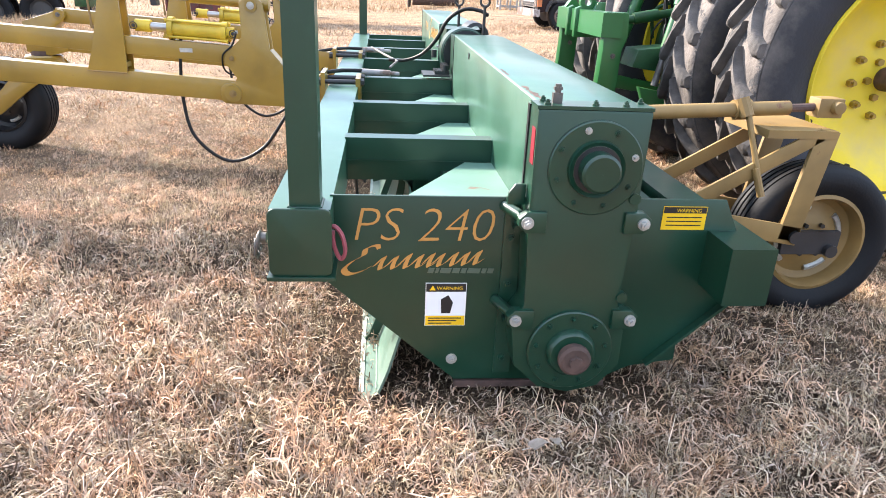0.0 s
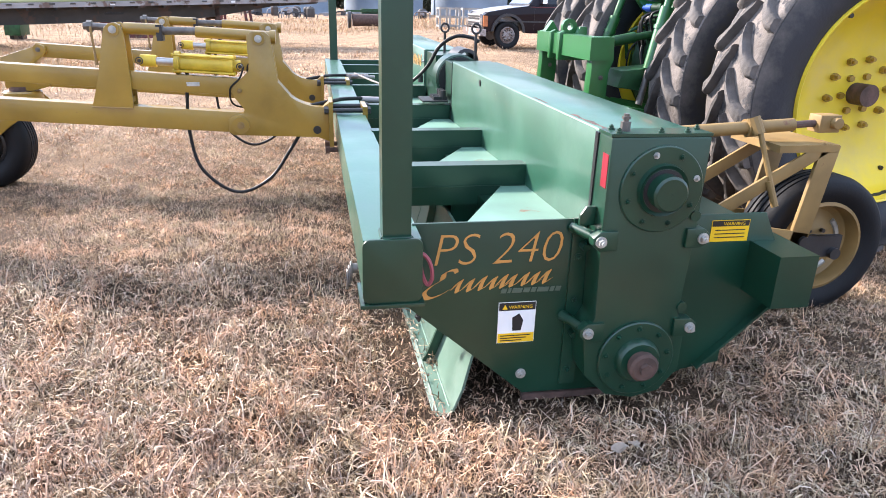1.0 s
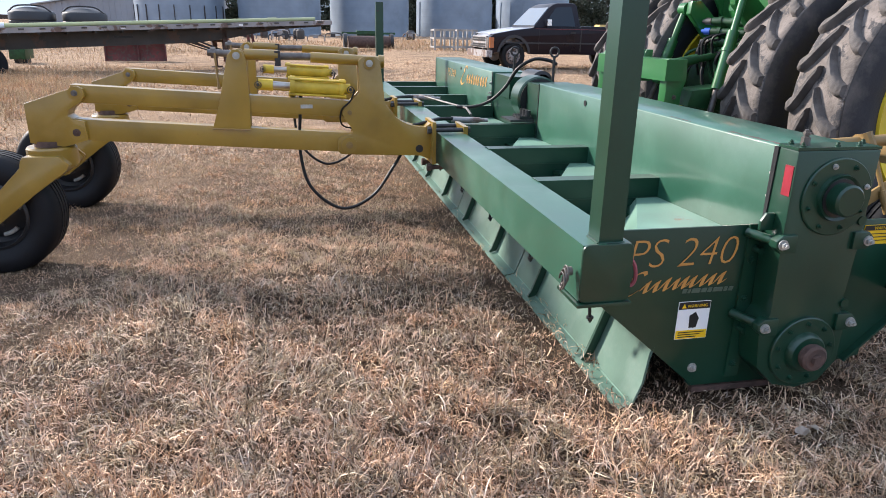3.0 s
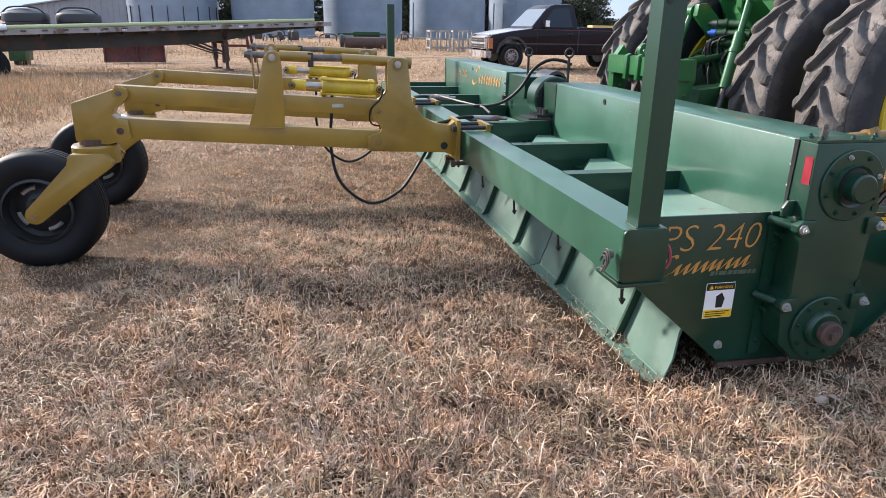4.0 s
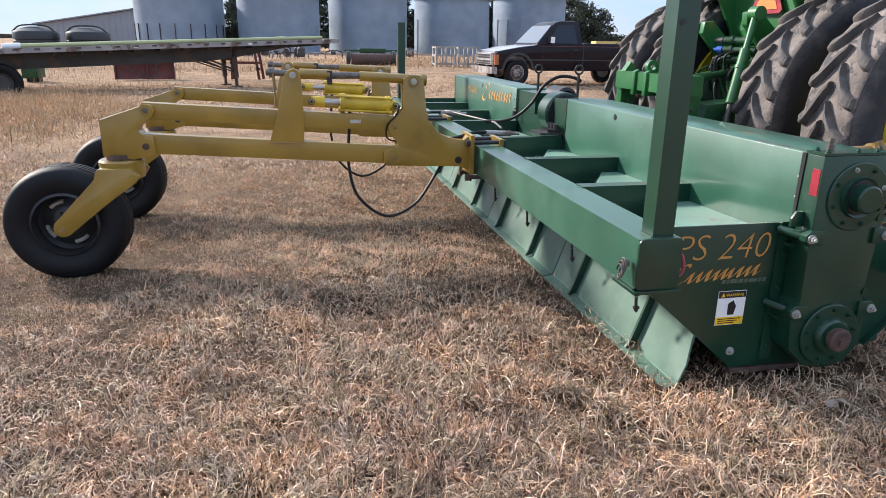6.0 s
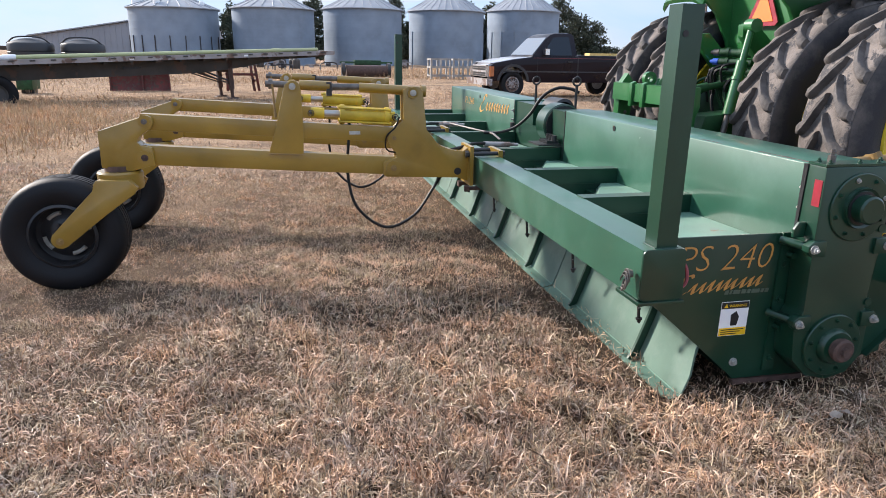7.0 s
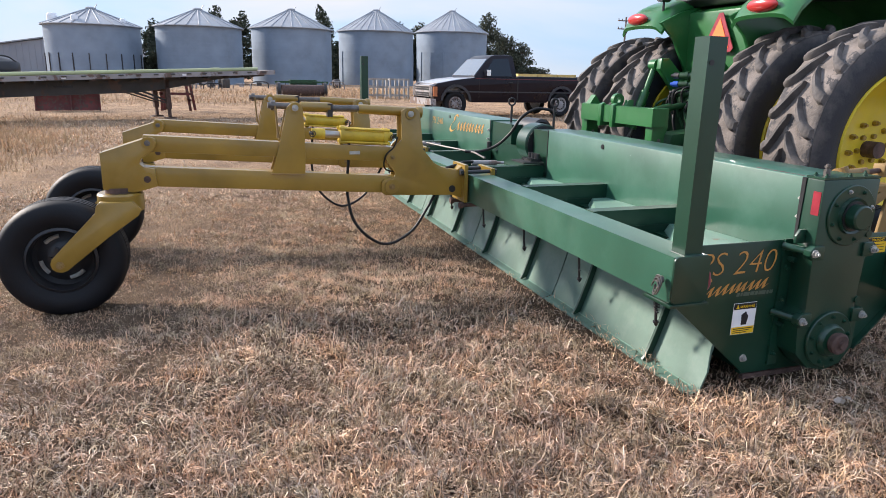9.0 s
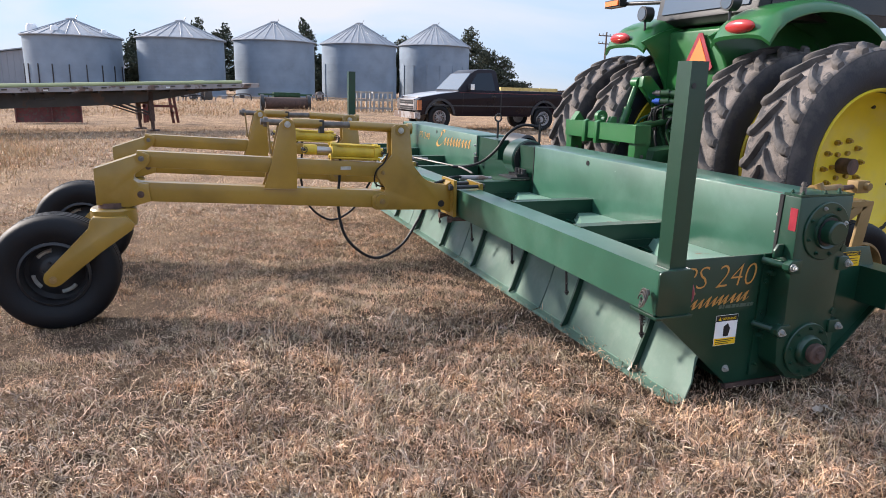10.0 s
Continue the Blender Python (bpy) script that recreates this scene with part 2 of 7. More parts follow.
def island_mat(name, tones, rough=0.8, patch=1.3, patch_tone=(1, 1, 1), spec=0.5):
    """Blades or leaves: each has its own tone, with broad patches on the ground."""
    m = bpy.data.materials.new(name)
    m.use_nodes = True
    nt = m.node_tree
    p = nt.nodes["Principled BSDF"]
    g = nt.nodes.new("ShaderNodeNewGeometry")
    r = nt.nodes.new("ShaderNodeValToRGB")
    while len(r.color_ramp.elements) < len(tones):
        r.color_ramp.elements.new(0.5)
    for i, (e, c) in enumerate(zip(r.color_ramp.elements, tones)):
        e.position = i / (len(tones) - 1)
        e.color = (*c, 1)
    nt.links.new(g.outputs["Random Per Island"], r.inputs["Fac"])
    co = nt.nodes.new("ShaderNodeTexCoord")
    n = nt.nodes.new("ShaderNodeTexNoise")
    n.inputs["Scale"].default_value = patch
    n.inputs["Detail"].default_value = 5
    nt.links.new(co.outputs["Object"], n.inputs["Vector"])
    q = nt.nodes.new("ShaderNodeValToRGB")
    q.color_ramp.elements[0].position, q.color_ramp.elements[1].position = 0.38, 0.64
    q.color_ramp.elements[0].color = (*patch_tone, 1)
    q.color_ramp.elements[1].color = (1, 1, 1, 1)
    nt.links.new(n.outputs["Fac"], q.inputs["Fac"])
    x = nt.nodes.new("ShaderNodeMix")
    x.data_type = "RGBA"
    x.blend_type = "MULTIPLY"
    x.inputs["Factor"].default_value = 1.0
    nt.links.new(r.outputs["Color"], x.inputs["A"])
    nt.links.new(q.outputs["Color"], x.inputs["B"])
    n2 = nt.nodes.new("ShaderNodeTexNoise")
    n2.inputs["Scale"].default_value = patch * 4.3
    n2.inputs["Detail"].default_value = 4
    nt.links.new(co.outputs["Object"], n2.inputs["Vector"])
    q2 = nt.nodes.new("ShaderNodeValToRGB")
    while len(q2.color_ramp.elements) < 5:
        q2.color_ramp.elements.new(0.5)
    for e, pos, c in zip(q2.color_ramp.elements, (0.34, 0.43, 0.50, 0.57, 0.66), ((0.74, 0.73, 0.76), (0.90, 0.91, 0.78), (1.0, 0.98, 0.97), (1.17, 1.01, 0.91), (1.17, 1.06, 0.88))):
        e.position, e.color = pos, (*c, 1)
    nt.links.new(n2.outputs["Fac"], q2.inputs["Fac"])
    y = nt.nodes.new("ShaderNodeMix")
    y.data_type, y.blend_type = "RGBA", "MULTIPLY"
    y.inputs["Factor"].default_value = 1.0
    nt.links.new(x.outputs["Result"], y.inputs["A"])
    nt.links.new(q2.outputs["Color"], y.inputs["B"])
    nt.links.new(y.outputs["Result"], p.inputs["Base Color"])
    p.inputs["Roughness"].default_value = rough
    p.inputs["Specular IOR Level"].default_value = spec
    return m


GRASS = island_mat("dry_grass_blades", [(0.05, 0.033, 0.024), (0.38, 0.256, 0.170), (0.13, 0.091, 0.066), (0.78, 0.596, 0.44), (0.46, 0.295, 0.19), (0.96, 0.80, 0.635),
                                        (0.19, 0.140, 0.104), (0.82, 0.62, 0.458), (0.34, 0.27, 0.18)], 0.62, 1.6, (0.72, 0.69, 0.70), 0.25)
GRASS_FAR = island_mat("dry_grass_farther", [(0.30, 0.220, 0.160), (0.62, 0.465, 0.335), (0.44, 0.33, 0.245), (0.74, 0.585, 0.435), (0.60, 0.425, 0.295), (0.80, 0.655, 0.505)],
                       0.75, 1.2, (0.78, 0.74, 0.74), 0.12)
TALL = island_mat("tall_straw_grass", [(0.26, 0.165, 0.095), (0.62, 0.46, 0.29), (0.42, 0.275, 0.16), (0.74, 0.58, 0.39)], 0.8, 0.5, (0.8, 0.72, 0.66))
# tones lifted and greyed for haze over the far trees
LEAF = island_mat("dark_cedar_foliage", [(0.036, 0.046, 0.032), (0.066, 0.080, 0.054), (0.10, 0.105, 0.076)], 0.9, 0.4, (0.6, 0.65, 0.6))


def ground_mat():
    m = bpy.data.materials.new("dry_turf")
    m.use_nodes = True
    nt = m.node_tree
    p = nt.nodes["Principled BSDF"]
    co = nt.nodes.new("ShaderNodeTexCoord")

    def noise_at(scale, detail=6, rough=0.6):
        n = nt.nodes.new("ShaderNodeTexNoise")
        n.inputs["Scale"].default_value = scale
        n.inputs["Detail"].default_value = detail
        n.inputs["Roughness"].default_value = rough
        nt.links.new(co.outputs["Object"], n.inputs["Vector"])
        return n

    fine, mid, broad = noise_at(140, 8, 0.75), noise_at(1.2), noise_at(0.13)
    r = nt.nodes.new("ShaderNodeValToRGB")
    for _ in range(2):
        r.color_ramp.elements.new(0.5)
    for e, pos, c in zip(r.color_ramp.elements, (0.3, 0.45, 0.58, 0.72),
                         ((0.020, 0.014, 0.010), (0.075, 0.054, 0.039), (0.20, 0.149, 0.108), (0.30, 0.235, 0.178))):
        e.position, e.color = pos, (*c, 1)
    nt.links.new(fine.outputs["Fac"], r.inputs["Fac"])
    last = r.outputs["Color"]
    for n, lo, hi in ((mid, (0.62, 0.60, 0.62), (1.12, 1.08, 1.04)), (broad, (0.82, 0.80, 0.78), (1.15, 1.08, 1.0))):
        q = nt.nodes.new("ShaderNodeValToRGB")
        q.color_ramp.elements[0].position, q.color_ramp.elements[1].position = 0.35, 0.65
        q.color_ramp.elements[0].color, q.color_ramp.elements[1].color = (*lo, 1), (*hi, 1)
        nt.links.new(n.outputs["Fac"], q.inputs["Fac"])
        x = nt.nodes.new("ShaderNodeMix")
        x.data_type, x.blend_type = "RGBA", "MULTIPLY"
        x.inputs["Factor"].default_value = 1.0
        nt.links.new(last, x.inputs["A"])
        nt.links.new(q.outputs["Color"], x.inputs["B"])
        last = x.outputs["Result"]
    # paler, sandier yard outwards; near turf is coloured dark for shade between blades
    sep = nt.nodes.new("ShaderNodeVectorMath")
    sep.operation = "DISTANCE"
    sep.inputs[1].default_value = (-0.5, 0.0, 0.0)
    nt.links.new(co.outputs["Object"], sep.inputs[0])
    far = nt.nodes.new("ShaderNodeMapRange")
    far.inputs["From Min"].default_value, far.inputs["From Max"].default_value = 2.2, 7.5
    nt.links.new(sep.outputs["Value"], far.inputs["Value"])
    sand = nt.nodes.new("ShaderNodeMix")
    sand.data_type, sand.blend_type = "RGBA", "MULTIPLY"
    sand.inputs["B"].default_value = (2.9, 2.83, 2.6, 1)
    nt.links.new(far.outputs["Result"], sand.inputs["Factor"])
    nt.links.new(last, sand.inputs["A"])
    last = sand.outputs["Result"]
    nt.links.new(last, p.inputs["Base Color"])
    p.inputs["Roughness"].default_value = 0.95
    p.inputs["Specular IOR Level"].default_value = 0.1
    b = nt.nodes.new("ShaderNodeBump")
    b.inputs["Strength"].default_value = 0.8
    b.inputs["Distance"].default_value = 0.03
    nt.links.new(fine.outputs["Fac"], b.inputs["Height"])
    nt.links.new(b.outputs["Normal"], p.inputs["Normal"])
    return m


TURF = ground_mat()


# ---- mesh helpers ----
def box(bm, x0, x1, y0, y1, z0, z1, m=None):
    vs = [bm.verts.new((x, y, z)) for z in (z0, z1) for y in (y0, y1) for x in (x0, x1)]
    if m is not None:
        for v in vs:
            v.co = m @ v.co
    for f in ((0, 2, 3, 1), (4, 5, 7, 6), (0, 1, 5, 4), (2, 6, 7, 3), (0, 4, 6, 2), (1, 3, 7, 5)):
        bm.faces.new([vs[i] for i in f])
    return vs


def prism(bm, pts, a, b, plane="xz"):
    """Extrudes an outline in a plane from a to b along the third axis."""
    def at(u, v, w):
        return {"xz": (u, w, v), "xy": (u, v, w), "yz": (w, u, v)}[plane]
    lo = [bm.verts.new(at(u, v, a)) for u, v in pts]
    hi = [bm.verts.new(at(u, v, b)) for u, v in pts]
    n = len(pts)
    faces = [bm.faces.new(lo), bm.faces.new(hi[::-1])]
    for i in range(n):
        faces.append(bm.faces.new((lo[i], hi[i], hi[(i + 1) % n], lo[(i + 1) % n])))
    bmesh.ops.recalc_face_normals(bm, faces=faces)


def rod(bm, p0, p1, r, seg=14, r2=None):
    p0, p1 = Vector(p0), Vector(p1)
    d = p1 - p0
    q = d.to_track_quat("Z", "Y").to_matrix().to_4x4()
    bmesh.ops.create_cone(bm, cap_ends=True, cap_tris=False, segments=seg, radius1=r, radius2=r if r2 is None else r2,
                          depth=d.length, matrix=Matrix.Translation((p0 + p1) / 2) @ q)


def curve_points(pts, steps=6):
    """A smooth line through the points."""
    ps = [Vector(p) for p in pts]
    ps = [2 * ps[0] - ps[1]] + ps + [2 * ps[-1] - ps[-2]]
    out = []
    for i in range(1, len(ps) - 2):
        a, b, c, d = ps[i - 1:i + 3]
        for k in range(steps):
            t = k / steps
            out.append(0.5 * (2 * b + (c - a) * t + (2 * a - 5 * b + 4 * c - d) * t * t + (3 * b - a - 3 * c + d) * t ** 3))
    return out + [ps[-2]]


def sweep(bm, pts, r, seg=8, closed=False):
    pts = [Vector(p) for p in pts]
    rings = []
    side = None
    for i, p in enumerate(pts):
        t = (pts[min(i + 1, len(pts) - 1)] - pts[max(i - 1, 0)]).normalized()
        if side is None:
            side = t.orthogonal().normalized()
        side = (side - t * side.dot(t)).normalized()
        up = t.cross(side)
        rings.append([bm.verts.new(p + r * (math.cos(a) * side + math.sin(a) * up))
                      for a in (2 * math.pi * k / seg for k in range(seg))])
    for a, b in zip(rings, rings[1:]):
        for k in range(seg):
            bm.faces.new((a[k], a[(k + 1) % seg], b[(k + 1) % seg], b[k]))
    if not closed:
        bm.faces.new(rings[0][::-1])
        bm.faces.new(rings[-1])


def lathe(bm, prof, centre, axis="y", seg=48, closed=True):
    """Turns a profile of (radius, along) round an axis through centre."""
    c = Vector(centre)
    rings = []
    for k in range(seg):
        a = 2 * math.pi * k / seg
        ca, sa = math.cos(a), math.sin(a)
        ring = []
        for r, s in prof:
            v = {"y": (r * ca, s, r * sa), "z": (r * ca, r * sa, s), "x": (s, r * ca, r * sa)}[axis]
            ring.append(bm.verts.new(c + Vector(v)))
        rings.append(ring)
    n = len(prof)
    faces = []
    for k in range(seg):
        a, b = rings[k], rings[(k + 1) % seg]
        for i in range(n if closed else n - 1):
            j = (i + 1) % n
            faces.append(bm.faces.new((a[i], a[j], b[j], b[i])))
    bmesh.ops.recalc_face_normals(bm, faces=faces)


def bolt(bm, p, d, r=0.012, h=0.012):
    """A washer, a hexagon head and a stub, on the surface at p, pointing along d."""
    p, d = Vector(p), Vector(d).normalized()
    rod(bm, p - d * 0.004, p + d * 0.004, r * 1.5, 12)
    rod(bm, p + d * 0.003, p + d * (h + 0.003), r, 6)
    rod(bm, p + d * h, p + d * (h * 1.8), r * 0.55, 8)


def soften(bm, w=0.006, seg=2, angle=30):
    es = [e for e in bm.edges if len(e.link_faces) == 2 and e.calc_face_angle(0) > radians(angle)]
    bmesh.ops.bevel(bm, geom=es, offset=w, segments=seg, affect="EDGES", profile=0.6, clamp_overlap=True)


def finish(name, bm, material, angle=35):
    me = bpy.data.meshes.new(name)
    bm.normal_update()
    bm.to_mesh(me)
    bm.free()
    me.materials.append(material)
    me.shade_smooth()
    me.set_sharp_from_angle(angle=radians(angle))
    return me


def thing(name, label, category, at=(0, 0, 0), group="", kind=""):
    ob = new(name)
    ob.empty_display_size = 0.1
    ob.matrix_basis = Matrix.Translation(at)
    return tagged(ob, label, category, group, kind)


def inverse_chain(ob):
    m = Matrix.Identity(4)
    while ob is not None:
        if ob.parent is None:
            m = ob.matrix_basis @ m
        else:
            m = ob.matrix_parent_inverse @ ob.matrix_basis @ m
        ob = ob.parent
    return m.inverted()


def part(name, bm, material, parent, label="", bevel=0.0, angle=35):
    """Links a bmesh, written in the place's own coordinates, as one mesh under a thing or a part."""
    if bevel:
        soften(bm, bevel)
    ob = new(name, finish(name, bm, material, angle))
    ob.parent = parent
    ob.matrix_parent_inverse = inverse_chain(parent)
    if label:
        ob["label"] = label
    return ob


def split_parts(name, bm, material, parent, label="", angle=35):
    """Each loose piece of the bmesh becomes a part of its own."""
    bm.verts.index_update()
    left = set(bm.verts)
    inv = inverse_chain(parent)
    while left:
        todo = [min(left, key=lambda v: v.index)]
        piece = set(todo)
        while todo:
            for e in todo.pop().link_edges:
                for v in e.verts:
                    if v not in piece:
                        piece.add(v)
                        todo.append(v)
        left -= piece
        order = sorted(piece, key=lambda v: v.index)
        at = {v: i for i, v in enumerate(order)}
        faces = [[at[v] for v in f.verts] for f in bm.faces if f.verts[0] in piece]
        me = bpy.data.meshes.new(name)
        me.from_pydata([v.co[:] for v in order], [], faces)
        me.materials.append(material)
        me.shade_smooth()
        me.set_sharp_from_angle(angle=radians(angle))
        ob = new(name, me)
        ob.parent = parent
        ob.matrix_parent_inverse = inv
        if label:
            ob["label"] = label
    bm.free()


def bolts(places, d, material, parent, r=0.012, h=0.012, label=""):
    for p in places:
        bm = B()
        bolt(bm, p, d, r, h)
        part("bolt", bm, material, parent, label)


def solo(name, bm, material, label, category, bevel=0.0, group="", kind=""):
    if bevel:
        soften(bm, bevel)
    return tagged(new(name, finish(name, bm, material)), label, category, group, kind)


def B():
    return bmesh.new()


def lettering(text, size, material, parent, m, name="lettering", shear=0.0, label="", depth=0.0004, thin=0.0):
    """Raised letters in the built-in font. m: a pose whose x runs along the line and y up."""
    cu = bpy.data.curves.new(name, "FONT")
    cu.body, cu.size, cu.shear, cu.extrude, cu.resolution_u, cu.offset = text, size, shear, depth, 3, thin
    tmp = new("tmp_text", cu)
    me = bpy.data.meshes.new_from_object(tmp.evaluated_get(bpy.context.evaluated_depsgraph_get()))
    bpy.data.objects.remove(tmp)
    bpy.data.curves.remove(cu)
    me.name = name
    me.transform(m)
    me.materials.clear()
    me.materials.append(material)
    ob = new(name, me)
    ob.parent = parent
    ob.matrix_parent_inverse = inverse_chain(parent)
    if label:
        ob["label"] = label
    return ob


# ---- ground ----
def ease(v, a, b):
    u = min(1.0, max(0.0, (v - a) / (b - a)))
    return u * u * (3 - 2 * u)


def ground_height(x, y):
    d = math.hypot(x, y)
    dip = 0.088 * ease(x, -4.6, -3.3) * (1 - ease(x, -2.4, -1.3)) * ease(y, 0.2, 1.4) * (1 - ease(y, 4.4, 6.0))
    rise = -dip + 0.27 * ease(y, 8, 16) * ease(x, 1.5, 4.5) * (1 - ease(y, 45, 75))
    return rise + ground_waves(x, y, d)


def settle(ob, x, y):
    """Stands a thing on the ground at its place."""
    ob.matrix_basis = Matrix.Translation((0, 0, ground_height(x, y))) @ ob.matrix_basis
    return ob


def ground_waves(x, y, d):
    return 0.012 * noise.noise((x * 0.9, y * 0.9, 3.0)) + min(1.0, d / 60) * 0.12 * noise.noise((x * 0.05, y * 0.05, 7.0)) - 0.006


def build_ground():
    bm = B()
    n = 170
    line = [900 * math.sinh(5.5 * (2 * i / n - 1)) / math.sinh(5.5) for i in range(n + 1)]
    vs = [[bm.verts.new((x, y + 1.5, ground_height(x, y + 1.5))) for x in line] for y in line]
    for j in range(n):
        for i in range(n):
            bm.faces.new((vs[j][i], vs[j][i + 1], vs[j + 1][i + 1], vs[j + 1][i]))
    solo("ground", bm, TURF, "dry tan winter turf reaching the horizon", "ground", kind="structure")


def grass_mesh(name, xy, length, width, lean, material, label, seed, comb=0.0, segments=3, curl=1.05, arched=0.0, depth=0.022):
    """Curling blades, each a strip of three pieces, in one mesh; comb: how far neighbours lie the same way;
    arched: share of blades that rise and curl over; depth: height of the clumps."""
    rng = np.random.default_rng(seed)
    n = len(xy)
    x, y = xy[:, 0], xy[:, 1]
    field = 2.6 * np.sin(x * 3.1 + 1.3 * np.sin(y * 2.3)) + 2.4 * np.sin(y * 3.7 + 1.1 * np.sin(x * 4.7 + 2.0)) + 1.5 * np.sin(x * 9.1 + y * 7.7)
    az = np.where(rng.uniform(0, 1, n) < comb, field + rng.normal(0, 0.55, n), rng.uniform(0, 2 * np.pi, n))
    arc = rng.uniform(0, 1, n) < arched
    el = np.where(arc, np.clip(rng.normal(0.95, 0.35, n), 0.2, 1.5), np.clip(rng.normal(lean, 0.40, n), 0.05, 1.5))
    bend = np.where(arc, rng.normal(-0.95, 0.28, n), rng.normal(-0.42, 1.05, n))
    twist = rng.normal(0, curl, n)
    off = np.c_[-np.sin(az), np.cos(az), rng.normal(0, 0.35, n)] * (width / 2)[:, None]
    lift = np.array([ground_height(float(a), float(b)) if b > 8 or a < -1.3 else 0.0 for a, b in xy])
    mound = np.clip(np.sin(x * 8.3 + 1.7 * np.sin(y * 6.1)) * np.sin(y * 9.1 + 1.9 * np.sin(x * 7.3)) + 0.35 * np.sin(x * 21 + y * 17), 0, 1)
    lift += depth * mound * rng.uniform(0.2, 1, n)
    pts = [np.c_[xy, np.full(n, -0.010)]]
    a, e = az.copy(), el.copy()
    for k in range(segments):
        pts.append(pts[-1] + np.c_[np.cos(a) * np.cos(e), np.sin(a) * np.cos(e), np.sin(e)] * (length / segments)[:, None])
        pts[-1][:, 2] = np.maximum(pts[-1][:, 2], 0.003)
        e = e + bend * 3 / segments
        a = a + twist * 3 / segments
    for q in pts:
        q[:, 2] += lift
    rows = []
    for k in range(segments):
        rows += [pts[k] - off * (1 - 0.12 * k), pts[k] + off * (1 - 0.12 * k)]
    v = np.stack(rows + [pts[-1]], axis=1).reshape(-1, 3)
    nv = 2 * segments + 1
    me = bpy.data.meshes.new(name)
    me.vertices.add(nv * n)
    me.vertices.foreach_set("co", v.astype(np.float32).ravel())
    one = sum([[2 * k, 2 * k + 1, 2 * k + 3, 2 * k + 2] for k in range(segments - 1)], []) + [nv - 3, nv - 2, nv - 1]
    loops = ((np.arange(n) * nv)[:, None] + np.array([one])).ravel()
    me.loops.add(len(one) * n)
    me.loops.foreach_set("vertex_index", loops.astype(np.int32))
    starts = ((np.arange(n) * len(one))[:, None] + np.arange(segments)[None, :] * 4).ravel()
    me.polygons.add(segments * n)
    me.polygons.foreach_set("loop_start", starts.astype(np.int32))
    me.update(calc_edges=True)
    me.validate()
    me.materials.append(material)
    return tagged(new(name, me), label, "grass", kind="stuff")


def build_grass():
    rng = np.random.default_rng(5)
    n = 660000
    r = 0.7 * np.exp(rng.uniform(0, math.log(26 / 0.7), n))
    th = rng.uniform(radians(-52), radians(72), n)
    # more, finer blades in the middle ground
    extra = 4.6 * np.exp(rng.uniform(0, math.log(8.5 / 4.6), 95000))
    r, th = np.concatenate((r, extra)), np.concatenate((th, rng.uniform(radians(-52), radians(72), 95000)))
    n = len(r)
    keep = (rng.uniform(0, 1, n) < np.clip((r / 2.4) ** 2, 0, 1))
    # it thins out at the sides
    side = np.clip((th + radians(52)) / radians(22), 0, 1) * np.clip((radians(72) - th) / radians(24), 0, 1)
    keep &= rng.uniform(0, 1, n) < np.maximum(side ** 1.6, np.clip(3.4 - r, 0, 0.8) * np.clip(side * 2.5, 0, 1))
    gx, gy = -0.8 + r * np.sin(th - 0.04), -2.9 + r * np.cos(th)
    bare = np.sin(gx * 6.3 + 1.9 * np.sin(gy * 4.1)) * np.sin(gy * 7.9 + 1.5 * np.sin(gx * 5.2 + 1.0)) + 0.5 * np.sin(gx * 17 + gy * 13)
    keep &= rng.uniform(0, 1, n) < np.clip(0.95 - 0.40 * bare, 0.35, 1.0)
    # worn bare streaks farther out in the yard
    worn = np.sin(gy * 0.95 + 0.9 * np.sin(gx * 0.33 + 0.4)) + 0.6 * np.sin(gx * 0.55 + gy * 0.42) + 0.35 * np.sin(gx * 2.3 - gy * 1.9)
    keep &= (gy < 5.5) | (rng.uniform(0, 1, n) < np.clip(0.75 - 0.75 * worn, 0.10, 1.0))
    # flattened where the scraper stands
    keep &= ~((gy > -0.12) & (gy < 6.4) & (gx > 0.16 - 0.013 * gy) & (gx < 1.3)) | (rng.uniform(0, 1, n) < 0.45)
    # scraped earth between the casters
    for px, py, pr in ((-2.05, 4.62, 0.15), (-1.72, 4.42, 0.10), (-2.35, 4.45, 0.12), (-1.9, 4.2, 0.07), (-2.7, 4.8, 0.10)):
        keep &= (np.hypot((gx - px) * 0.6, gy - py) > pr * (1 + 0.35 * np.sin(gx * 31 + gy * 23))) | (rng.uniform(0, 1, n) < 0.15)
    r, th = r[keep], th[keep]
    x = -0.8 + r * np.sin(th - 0.04)
    y = -2.9 + r * np.cos(th)
    n = len(r)
    tuft = np.sin(x * 7.1 + np.sin(y * 5.3) * 1.7) * np.sin(y * 6.3 + np.sin(x * 4.1) * 1.9)
    length = np.where(r < 4.6, rng.uniform(0.055, 0.16, n), rng.uniform(0.045, 0.125, n)) * (1 + 0.4 * tuft) * np.clip(r / 9, 1, 1.5)
    length *= np.where((y > -0.15) & (y < 6.4) & (x > 0.12 - 0.013 * y) & (x < 1.3), 0.55, 1.0)
    width = rng.uniform(0.0030, 0.0068, n) * np.clip(r / 5.5, 1, 2.6)
    length *= np.where(np.hypot(x - 0.84, y + 0.375) < 0.09, 0.45, 1.0)
    # trodden short round the caster wheels
    for wx, wy in ((-2.72, 2.25), (-2.74, 3.8)):
        length *= np.where(np.hypot(x - wx, (y - wy) * 0.9) < 0.5, 0.5, 1.0)
    middle = (r >= 4.6) & (r < 8.5)
    width = np.where(middle, width * 0.68, width)
    length = np.where(middle, length * 0.75, length)
